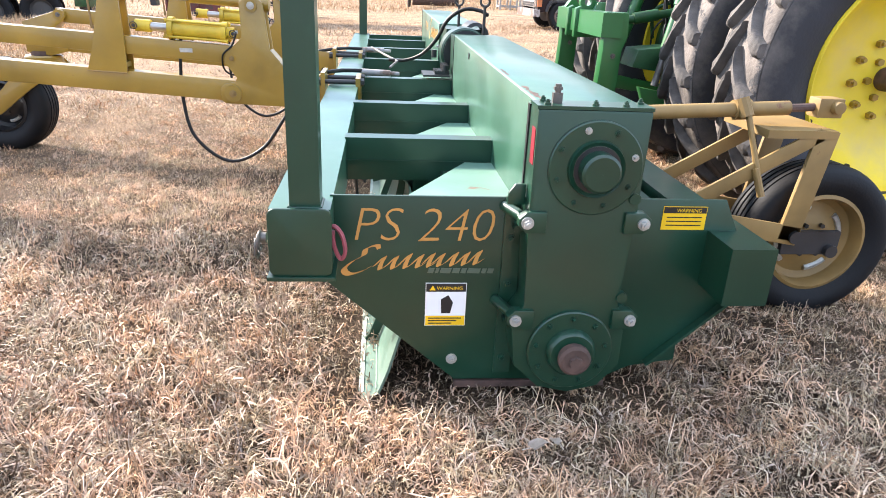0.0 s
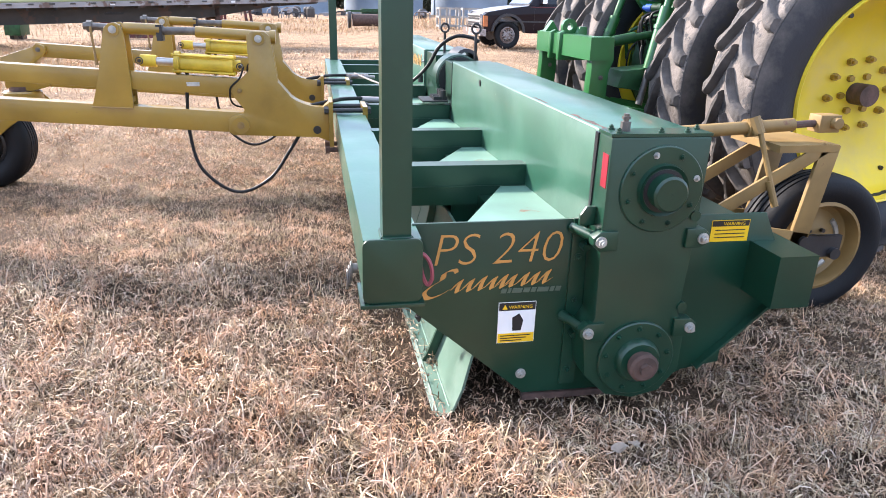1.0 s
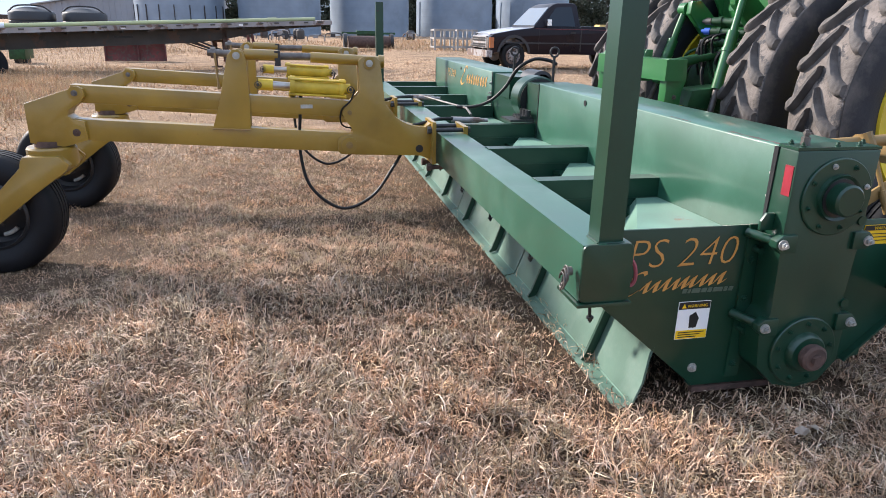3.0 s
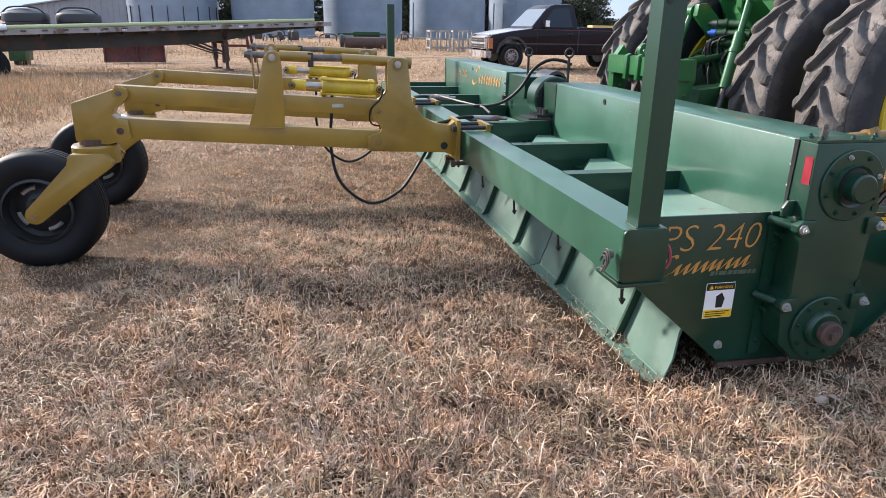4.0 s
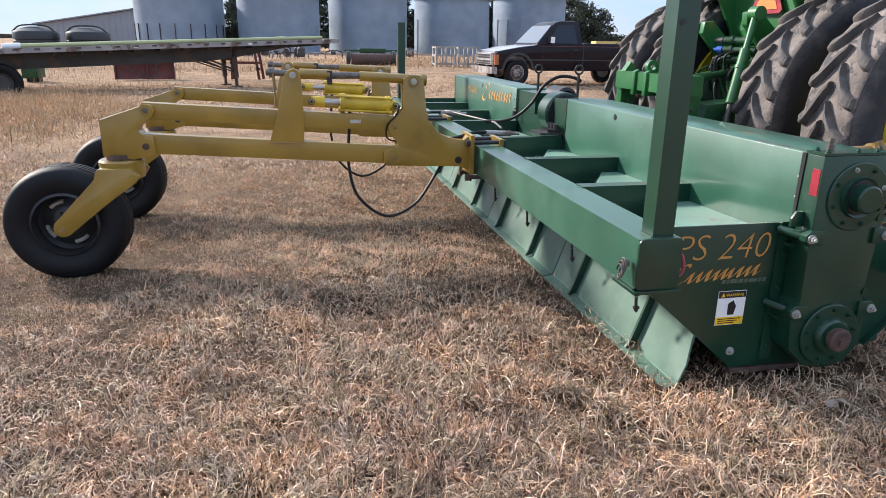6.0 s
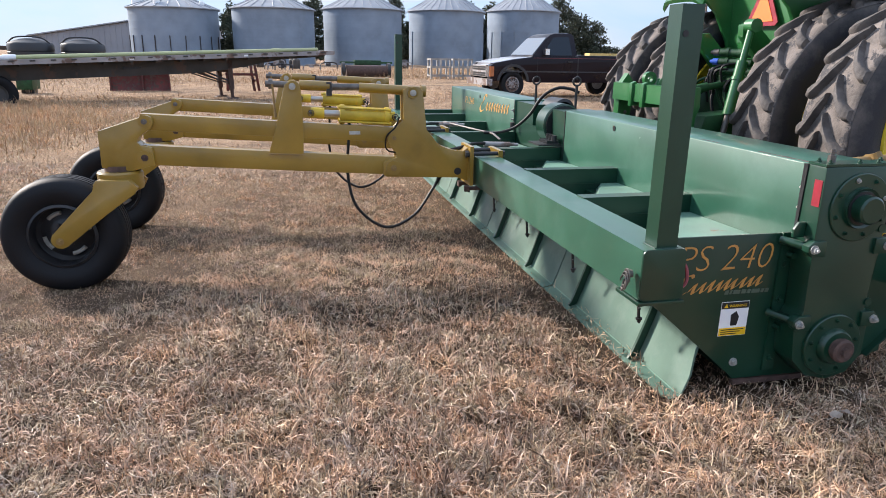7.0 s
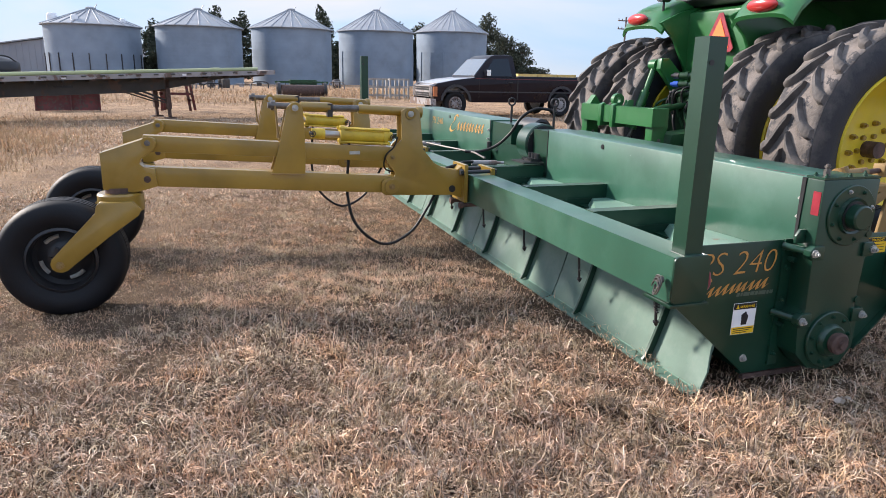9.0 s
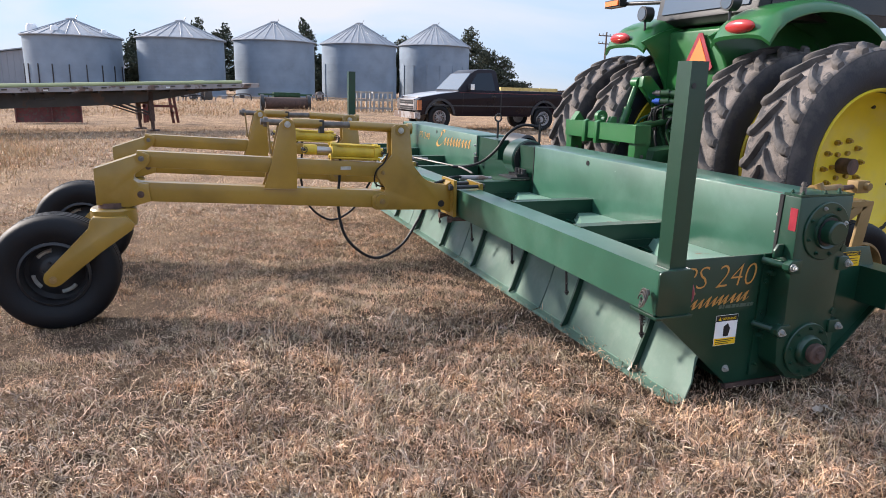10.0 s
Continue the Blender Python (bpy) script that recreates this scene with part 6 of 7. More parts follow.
# ---- flatbed trailer ----
def build_trailer():
    t = thing("flatbed_trailer", "grey flatbed semi-trailer parked on its landing legs", "trailer")
    W = 2.5
    L = 13.0
    # local: x from the nose (0) backwards (negative), near side y = 0
    bm = B()
    for k in range(40):
        x1 = -k * L / 40
        box(bm, x1 - L / 40 + 0.006, x1, 0.05, W - 0.05, 1.355, 1.392)
    split_parts("deck_board", bm, WOOD, t, "weathered deck boards")
    bm = B()
    box(bm, -L, 0.0, 0.0, 0.05, 1.265, 1.400)
    box(bm, -L, 0.0, W - 0.05, W, 1.265, 1.400)
    box(bm, 0.0, 0.05, 0.0, W, 1.265, 1.400)
    rail = part("side_rail", bm, RAIL, t, "dull aluminium side rail", bevel=0.008)
    bm = B()
    for k in range(26):
        x = -0.3 - k * 0.49
        box(bm, x - 0.13, x, -0.03, 0.0, 1.335, 1.375)
    split_parts("stake_pocket", bm, TRAILER, rail)
    bm = B()
    for x in (-2.9, -6.2):
        box(bm, x - 0.12, x, -0.012, 0.0, 1.30, 1.35)
    split_parts("marker", bm, D_WHITE, rail, "small pale marker plate")
    bm = B()
    box(bm, -5.55, -5.45, -0.012, 0.0, 1.22, 1.26)
    split_parts("marker", bm, RUST, rail, "small amber marker")
    for y in (0.55, 1.85):
        bm = B()
        prism(bm, [(-L, 1.265), (0, 1.265), (-0.1, 1.21), (-1.6, 1.16), (-3.3, 0.92), (-4.2, 0.84), (-L, 0.84)], y, y + 0.10)
        part("main_beam", bm, TRAILER, t, "dark grey main beam", bevel=0.01)
    bm = B()
    for k in range(18):
        x = -0.8 - k * 0.68
        box(bm, x - 0.05, x, 0.05, W - 0.05, 1.20, 1.36)
    split_parts("cross_member", bm, TRAILER, t)
    for y in (0.62, 1.80):
        bm = B()
        box(bm, -3.39, -3.25, y - 0.07, y + 0.07, 0.30, 1.2)
        box(bm, -3.36, -3.28, y - 0.05, y + 0.05, 0.05, 0.40)
        box(bm, -3.47, -3.17, y - 0.13, y + 0.13, 0.0, 0.05)
        leg = part("landing_leg", bm, RUST, t, "rusty landing leg", bevel=0.006)
        bm = B()
        rod(bm, (-3.35, y, 0.55), (-4.45, y, 1.05), 0.028, 8)
        rod(bm, (-3.35, y, 0.48), (-4.55, y, 0.93), 0.020, 8)
        part("brace", bm, TRAILER, leg)
    bm = B()
    rod(bm, (-3.32, 0.62, 0.85), (-3.32, 1.80, 0.85), 0.04, 8)
    part("leg_brace", bm, RUST, t)
    bm = B()
    box(bm, -6.45, -5.95, 0.50, 0.545, 1.04, 1.10)
    part("side_label", bm, TRUCK_TRIM, t, "dull label plate on the beam")
    for x in (-9.65, -10.8):
        for y in (0.35, 2.15):
            bm = B()
            lathe(bm, tyre_profile(0.52, 0.28, 0.29), (x, y, 0.51), seg=40)
            ty = part("tyre", bm, RUBBER, t, "black trailer tyre")
            bm = B()
            lathe(bm, [(0.30, -0.10), (0.22, 0.0), (0.02, 0.0), (0.02, 0.04), (0.29, 0.10)], (x, y, 0.51), seg=24)
            part("rim", bm, TRAILER, ty)
    t.matrix_basis = Matrix.Translation((0.64, 21.14, 0.12)) @ Matrix.Rotation(radians(21), 4, "Z") @ Matrix.Rotation(radians(-2.3), 4, "Y")
    # pipes lie on it
    for y, r, l, lab in ((0.35, 0.055, 9.05, "pale yellow-green plastic pipe lying on the trailer deck"), (0.62, 0.04, 8.2, "second pale green pipe lying on the trailer deck")):
        bm = B()
        lathe(bm, [(r, -l), (r, -2.0), (r * 1.25, -1.98), (r * 1.25, -1.7), (r, -1.68), (r, -0.4), (r * 0.8, -0.4), (r * 0.8, -l)], (0, y, 1.395 + r), "x", 16)
        p = solo("pipe", bm, PIPE_GREEN, lab, "pipe", group="pipes on the trailer")
        bm = B()
        lathe(bm, [(r * 0.7, -l - 0.42), (r * 1.15, -l - 0.42), (r * 1.15, -l - 0.30), (r * 1.35, -l - 0.28), (r * 1.35, -l + 0.02), (r * 0.7, -l + 0.02)], (0, y, 1.395 + r), "x", 16)
        part("end_fitting", bm, D_WHITE, p, "pale end fitting")
        p.matrix_basis = t.matrix_basis.copy()
    # blocks under the landing legs
    for y in (0.62, 1.80):
        q = t.matrix_basis @ Vector((-3.32, y, 0.0))
        bm = B()
        box(bm, q.x - 0.22, q.x + 0.22, q.y - 0.16, q.y + 0.16, ground_height(q.x, q.y) - 0.01, q.z + 0.012)
        solo("wood_block", bm, WOOD, "weathered wooden block under the trailer leg", "block", bevel=0.01, group="blocks under the trailer")


# ---- pickup ----
def build_pickup():
    """Local: nose at x = 0, tail at x = 5.45, near side y = -0.95."""
    t = thing("pickup_truck", "dark maroon-black pickup truck with chrome bumper, parked", "pickup truck")
    lower = [(0.31, 0.42), (0.29, 0.86), (0.40, 0.94), (1.0, 1.045), (1.55, 1.115), (1.75, 1.13), (3.04, 1.14), (3.06, 1.18), (5.40, 1.18), (5.44, 1.09), (5.42, 0.52), (4.72, 0.46)]
    arch_r = [(4.62 - 0.44 * math.cos(a) + 0.0, 0.42 + 0.44 * math.sin(a)) for a in np.linspace(2.95, 0.2, 9)]
    arch_f = [(1.00 - 0.44 * math.cos(a), 0.42 + 0.44 * math.sin(a)) for a in np.linspace(2.95, 0.2, 9)]
    prof = lower[:-1] + arch_r + [(4.1, 0.42), (1.55, 0.42)] + arch_f + [(0.50, 0.46)]
    for y0, y1 in ((-0.95, -0.62), (0.62, 0.95)):
        bm = B()
        prism(bm, prof, y0, y1)
        part("body_side", bm, TRUCK, t, "dark glossy body side", bevel=0.02)
    bm = B()
    prism(bm, [(0.33, 0.55), (0.31, 0.86), (0.42, 0.935), (1.0, 1.035), (1.60, 1.105), (1.60, 0.62)], -0.62, 0.62)
    part("hood", bm, TRUCK_HOOD, t, "hood, pale with the sky's reflection in its colour", bevel=0.01)
    bm = B()
    prism(bm, [(0.38, 0.945), (1.0, 1.058), (1.62, 1.130), (1.62, 1.10), (1.0, 1.025), (0.42, 0.915)], -0.90, 0.90)
    part("hood_panel", bm, TRUCK_HOOD, t, "grey hood panel, sky reflection in its colour", bevel=0.01)
    bm = B()
    box(bm, 1.6, 3.06, -0.62, 0.62, 0.50, 1.13)
    box(bm, 3.10, 5.38, -0.62, 0.62, 0.55, 0.66)
    box(bm, 5.34, 5.40, -0.62, 0.62, 0.60, 1.14)
    part("floor_pan", bm, TRUCK, t)
    # cab
    top = [(1.56, 1.12), (2.08, 1.655), (2.20, 1.735), (2.34, 1.775), (2.78, 1.785), (2.89, 1.765), (2.95, 1.70), (3.03, 1.135)]
    bm = B()
    vs_n = [bm.verts.new((x, -0.93 + (z - 1.125) * 0.30, z)) for x, z in top]
    vs_f = [bm.verts.new((x, 0.93 - (z - 1.125) * 0.30, z)) for x, z in top]
    bm.faces.new(vs_n[::-1])
    bm.faces.new(vs_f)
    for i in range(len(top)):
        j = (i + 1) % len(top)
        bm.faces.new((vs_n[i], vs_n[j], vs_f[j], vs_f[i]))
    bmesh.ops.recalc_face_normals(bm, faces=bm.faces)
    cab = part("cab", bm, TRUCK, t, "dark cab", bevel=0.06)
    bm = B()
    ws = [(-0.875, 1.604, 1.165), (0.875, 1.604, 1.165), (0.74, 2.07, 1.645), (-0.74, 2.07, 1.645)]
    a = [bm.verts.new((x - 0.012, y, z + 0.012)) for y, x, z in ws]
    b = [bm.verts.new((x + 0.004, y, z - 0.004)) for y, x, z in ws]
    bm.faces.new(a)
    bm.faces.new(b[::-1])
    for i in range(4):
        bm.faces.new((a[i], b[i], b[(i + 1) % 4], a[(i + 1) % 4]))
    bmesh.ops.recalc_face_normals(bm, faces=bm.faces)
    part("windscreen", bm, PALE_GLASS, cab, "windscreen bright with sky")
    for sd in (-1, 1):
        bm = B()
        pts = [(1.90, 1.17), (2.27, 1.655), (2.77, 1.685), (2.86, 1.17)]
        o = [bm.verts.new((x, sd * (0.936 - (z - 1.125) * 0.30), z)) for x, z in pts]
        i2 = [bm.verts.new((x, sd * (0.92 - (z - 1.125) * 0.30), z)) for x, z in pts]
        bm.faces.new(o)
        bm.faces.new(i2[::-1])
        for k in range(4):
            bm.faces.new((o[k], i2[k], i2[(k + 1) % 4], o[(k + 1) % 4]))
        bmesh.ops.recalc_face_normals(bm, faces=bm.faces)
        part("side_window", bm, GLASS, cab, "dark side window")
        bm = B()
        box(bm, 1.90, 2.03, sd * 1.04 - 0.11, sd * 1.04 + 0.11, 1.18, 1.34)
        part("mirror", bm, CHROME, t, "bright door mirror", bevel=0.055)
        bm = B()
        box(bm, 1.75, 1.756, sd * 0.952 - 0.003, sd * 0.952 + 0.003, 0.50, 1.12)
        part("door_gap", bm, D_BLACK, t)
        bm = B()
        box(bm, 3.035, 3.07, sd * 0.952 - 0.003, sd * 0.952 + 0.003, 0.50, 1.15)
        part("door_gap", bm, D_BLACK, t)
        bm = B()
        box(bm, 0.60, 5.40, sd * 0.957 - 0.006, sd * 0.957 + 0.006, 0.70, 0.735)
        part("side_moulding", bm, TRUCK_TRIM, t, "grey side moulding")
        bm = B()
        box(bm, 2.72, 2.87, sd * 0.957 - 0.01, sd * 0.957 + 0.01, 0.98, 1.02)
        part("door_handle", bm, D_BLACK, t)
        bm = B()
        box(bm, 1.62, 5.38, sd * 0.956 - 0.005, sd * 0.956 + 0.005, 1.085, 1.098)
        part("pinstripe", bm, PINSTRIPE, t, "thin dull red pinstripe")
        for x in (1.00, 4.62):
            bm = B()
            arch = [(x - 0.50 * math.cos(q), 0.42 + 0.50 * math.sin(q)) for q in np.linspace(0.1, 3.04, 12)] + [(x - 0.43 * math.cos(q), 0.42 + 0.43 * math.sin(q)) for q in np.linspace(3.04, 0.1, 12)]
            prism(bm, arch, sd * 0.955 - 0.02, sd * 0.955 + 0.02)
            part("wheel_arch", bm, TRUCK_TRIM, t, "grey wheel-arch flare")
            bm = B()
            lathe(bm, tyre_profile(0.37, 0.24, 0.21), (x, sd * 0.82, 0.365), seg=40)
            ty = part("tyre", bm, RUBBER, t, "black tyre")
            bm = B()
            lathe(bm, [(0.215, sd * 0.095), (0.19, sd * 0.10), (0.17, sd * 0.06), (0.08, sd * 0.085), (0.01, sd * 0.09), (0.01, -0.02 * sd), (0.2, -sd * 0.08)], (x, sd * 0.82, 0.365), seg=32)
            rim = part("rim", bm, RAIL, ty, "dull slotted steel wheel")
            bm = B()
            for k in range(12):
                q = 2 * math.pi * k / 12
                p = Vector((x + 0.135 * math.cos(q), sd * (0.82 + 0.072), 0.365 + 0.135 * math.sin(q)))
                rod(bm, p - Vector((0, 0.012, 0)), p + Vector((0, 0.012, 0)), 0.022, 8)
            split_parts("slot", bm, D_BLACK, rim)
    # front end
    bm = B()
    box(bm, 0.19, 0.36, -0.96, 0.96, 0.33, 0.51)
    part("front_bumper", bm, RAIL, t, "dull chrome front bumper", bevel=0.03)
    bm = B()
    box(bm, 0.26, 0.33, -0.66, 0.66, 0.56, 0.88)
    gr = part("grille", bm, RAIL, t, "dull chrome grille", bevel=0.01)
    bm = B()
    for z in (0.58, 0.64, 0.745, 0.805):
        box(bm, 0.245, 0.265, -0.60, 0.60, z, z + 0.042)
    split_parts("grille_slot", bm, D_BLACK, gr)
    for sd in (-1, 1):
        bm = B()
        box(bm, 0.26, 0.34, sd * 0.78 - 0.11, sd * 0.78 + 0.11, 0.57, 0.86)
        part("headlamp", bm, PALE_GLASS, t, "clear headlamp", bevel=0.01)
        bm = B()
        box(bm, 0.28, 0.40, sd * 0.925 - 0.035, sd * 0.925 + 0.035, 0.58, 0.85)
        part("turn_signal", bm, mat("amber_lens", (0.42, 0.14, 0.05), 0.3, bump=0.0), t, "amber corner lens", bevel=0.01)
    bm = B()
    box(bm, 5.44, 5.58, -0.9, 0.9, 0.46, 0.60)
    part("rear_bumper", bm, CHROME, t, bevel=0.02)
    t.matrix_basis = Matrix.Translation((4.44, 16.80, 0.262)) @ Matrix.Rotation(radians(1.5), 4, "Z") @ Matrix.Translation((0, 0.95, 0)) @ Matrix.Diagonal((1, 1, 1.04, 1))
    return t


# ---- grain bins ----
def build_bin(cx, cy, r, eave, apex, n, ribs, dark):
    b = thing("grain_bin", "round corrugated galvanised grain bin with a conical roof", "grain bin", (cx, cy, 0), "row of grain bins")
    bm = B()
    prof = []
    rows = 40
    for k in range(rows * 2 + 1):
        prof.append((r + (0.010 if k % 2 else 0.0) + (0.006 if k % 10 in (9, 0) else 0.0), eave * k / (rows * 2)))
    lathe(bm, [(r - 0.15, 0.0)] + prof + [(r - 0.15, eave)], (cx, cy, 0), "z", 64)
    wall = part("bin_wall", bm, GALV, b, "corrugated grey-blue steel wall", angle=40)
    bm = B()
    lathe(bm, [(r + 0.28, eave - 0.10), (r + 0.28, eave - 0.02), (0.55, apex - 0.12), (0.45, apex - 0.12), (r - 0.2, eave - 0.10)], (cx, cy, 0), "z", 64)
    roof = part("bin_roof", bm, GALV_ROOF, b, "pale conical sheet roof")
    bm = B()
    for k in range(n):
        a = 2 * math.pi * k / n
        p = Vector((cx + (r + 0.26) * math.cos(a), cy + (r + 0.26) * math.sin(a), eave + 0.0))
        q = Vector((cx + 0.5 * math.cos(a), cy + 0.5 * math.sin(a), apex - 0.08))
        rod(bm, p, q, 0.05, 5)
    split_parts("roof_rib", bm, GALV_ROOF, roof, "raised roof ribs")
    bm = B()
    lathe(bm, [(0.02, apex - 0.2), (0.55, apex - 0.2), (0.55, apex + 0.05), (0.35, apex + 0.16), (0.02, apex + 0.16)], (cx, cy, 0), "z", 20)
    rod(bm, (cx + 0.4, cy, apex), (cx + 0.7, cy, apex + 0.5), 0.04, 6)
    part("roof_cap", bm, GALV_ROOF, roof)
    bm = B()
    if dark:
        for deg, size in ((-160, 0.55), (-108, 0.38), (-32, 0.3)):
            a = radians(deg)
            p = Vector((cx + r * 0.80 * math.cos(a), cy + r * 0.80 * math.sin(a), eave + (apex - eave) * 0.22))
            lathe(bm, [(0.01, -0.2), (size, -0.2), (size, size * 0.8), (size * 0.75, size * 1.25), (0.01, size * 1.35)], p, "z", 14)
        split_parts("roof_vent", bm, D_WHITE, roof, "pale round roof vents")
        bm = B()
    for k in range(ribs):
        a = radians(-166 + 152 * k / max(1, ribs - 1))
        m = Matrix.Translation((cx + (r + 0.07) * math.cos(a), cy + (r + 0.07) * math.sin(a), 0)) @ Matrix.Rotation(a, 4, "Z")
        box(bm, -0.06, 0.03, -0.045, 0.045, 0, eave * (0.50 if dark else 0.62), m)
    split_parts("stiffener", bm, GALV if not dark else TRUCK_TRIM, wall, "upright wall stiffeners")
    return b


def build_background():
    for cx, cy, r, eave, apex, n, ribs, dark in ((-12.5, 85.7, 4.95, 6.13, 8.0, 24, 9, True), (-1.2, 84.5, 4.77, 6.35, 8.35, 24, 0, False), (10.0, 88.8, 5.0, 6.84, 9.2, 26, 0, False),
                                                 (22.3, 93.6, 5.2, 7.2, 10.1, 34, 2, False), (35.8, 99.5, 5.45, 7.88, 11.1, 34, 8, False)):
        build_bin(cx, cy, r, eave, apex, n, ribs, dark)
    # shed
    s = thing("metal_shed", "long grey metal shed with ribbed cladding", "shed", (-22, 104, 0))
    bm = B()
    prism(bm, [(-31, 0), (-31, 3.0), (-14, 5.9), (-9, 5.05), (-9, 0)], 102, 126)
    w = part("wall", bm, SHED, s, "grey ribbed cladding")
    bm = B()
    for k in range(31):
        x = -30.9 + k * 0.7
        top = 3.0 + (2.9 * (1 - abs(x + 14) / 17))
        box(bm, x, x + 0.12, 101.9, 102.0, 0, top)
    split_parts("rib", bm, SHED, w)
    bm = B()
    prism(bm, [(-31.5, 2.95), (-31.5, 3.1), (-14, 6.12), (-8.6, 5.2), (-8.6, 5.05), (-14, 5.97)], 101.6, 126.4)
    part("roof", bm, GALV_ROOF, s, "grey sheet roof")
    s.matrix_basis = Matrix.Translation((-0.45, -4.3, 0)) @ s.matrix_basis
    # tanks
    for x, y in ((-19.55, 57.6), (-16.05, 58.35)):
        bm = B()
        lathe(bm, [(0.02, 0), (1.55, 0), (1.6, 0.1), (1.6, 0.55), (1.56, 0.6), (1.6, 0.65), (1.6, 1.15), (1.56, 1.2), (1.6, 1.25), (1.6, 1.7), (1.5, 1.85), (0.8, 2.12), (0.4, 2.2), (0.02, 2.2)], (x, y, 0), "z", 40)
        tk = solo("water_tank", bm, TANK, "black plastic tank with ribbed sides", "tank", group="black tanks")
        bm = B()
        sweep(bm, curve_points([(x - 1.5, y - 0.4, 1.8), (x - 0.8, y - 0.5, 2.25), (x + 0.8, y - 0.5, 2.25), (x + 1.5, y - 0.4, 1.8)]), 0.06, 6)
        part("hoop", bm, TANK, tk)
    # rusty dozer blade lying behind the trailer
    bm = B()
    sec = [(0.0, 0.0), (0.10, 0.22), (0.10, 0.45), (0.02, 0.68)]
    pts = [(y, z) for y, z in sec] + [(y + 0.05, z) for y, z in reversed(sec)]
    prism(bm, pts, -1.0, 1.0, "yz")
    db = solo("dozer_blade", bm, RUST_RED, "faded red rusty dozer blade lying on the ground", "blade")
    bm = B()
    for x in (-1.02, 0.06, 0.98):
        prism(bm, [(-0.12, 0.0), (0.2, 0.0), (0.2, 0.66), (0.0, 0.70)], x, x + 0.04, "yz")
    split_parts("side_plate", bm, RUST_RED, db)
    db.matrix_basis = Matrix.Translation((-6.15, 24.85, 0)) @ Matrix.Rotation(radians(6), 4, "Z")
    # red stand
    st = thing("red_stand", "rusty red steel stand on two legs", "stand", (-2.5, 26.0, 0))
    bm = B()
    box(bm, -3.05, -1.92, 26.0, 26.08, 0.57, 0.66)
    part("cross_bar", bm, RUST_RED, st, bevel=0.01)
    for x, y, lean in ((-3.05, 26.0, -0.05), (-2.06, 25.9, 0.14), (-1.90, 26.25, 0.16), (-2.97, 26.35, -0.06)):
        bm = B()
        prism(bm, [(x, 0.0), (x + 0.10, 0.0), (x + 0.10 - lean, 1.25), (x - lean, 1.25)], y, y + 0.07)
        part("leg", bm, RUST_RED, st, bevel=0.008)
    for z in (0.35, 1.12):
        bm = B()
        box(bm, -2.10, -1.96, 25.9, 26.32, z, z + 0.08)
        part("brace", bm, RUST_RED, st, bevel=0.008)
    st.matrix_basis = Matrix.Translation((-0.1, -1.1, 0)) @ st.matrix_basis
    # roller
    ro = thing("field_roller", "dark steel roller with end wheels, standing on the grass", "roller", (3.6, 36, 0))
    bm = B()
    rod(bm, (2.5, 36, 0.40), (4.7, 36, 0.40), 0.30, 24)
    part("drum", bm, RUST, ro, "dark brown drum")
    for x in (2.35, 4.75):
        bm = B()
        lathe(bm, [(0.42, x - 0.08), (0.42, x + 0.08), (0.2, x + 0.05), (0.2, x - 0.05)], (0, 36, 0.41), "x", 24)
        part("end_wheel", bm, BLACK, ro)
    bm = B()
    box(bm, 2.2, 5.0, 36.3, 36.4, 0.78, 0.88)
    box(bm, 3.0, 4.4, 36.4, 37.0, 0.70, 0.95)
    part("frame", bm, TRACTOR_DARK, ro, "green frame")
    # pale crate rack
    ra = thing("pallet_rack", "sun-bleached white wooden crate frames", "crate", (7.9, 35, 0))
    for x in (6.75, 7.95):
        bm = B()
        for q in (0, 0.5, 1.0):
            for y in (34.6, 35.4):
                box(bm, x + q, x + q + 0.09, y, y + 0.09, 0, 1.05)
        split_parts("upright", bm, WHITEWOOD, ra)
        bm = B()
        for z in (0.12, 0.55, 0.95):
            box(bm, x, x + 1.09, 34.59, 34.62, z, z + 0.09)
            box(bm, x, x + 1.09, 35.46, 35.49, z, z + 0.09)
            box(bm, x - 0.01, x + 0.02, 34.6, 35.5, z, z + 0.08)
        split_parts("board", bm, WHITEWOOD, ra)
    for ob in (ra, ro):
        ob.matrix_basis = Matrix.Translation((-0.18, -1.68, 0)) @ ob.matrix_basis
    settle(ra, 7.7, 33.3)
    settle(ro, 3.4, 34.3)
    # green implement behind the trailer wheels
    gi = thing("green_implement", "small dark green implement box on the ground", "implement", (-8.9, 24, 0))
    bm = B()
    prism(bm, [(-9.52, 0.12), (-9.50, 0.56), (-9.12, 0.64), (-9.02, 0.48), (-9.04, 0.12)], 23.8, 24.6)
    part("body", bm, TRACTOR_DARK, gi, bevel=0.02)
    bm = B()
    for x in (-9.45, -9.2):
        box(bm, x, x + 0.12, 24.0, 24.4, 0, 0.15)
    split_parts("skid", bm, BLACK, gi)
    gi.matrix_basis = Matrix.Translation((-0.08, -0.92, 0)) @ gi.matrix_basis
    # scattered machinery near the bins
    rng = random.Random(8)
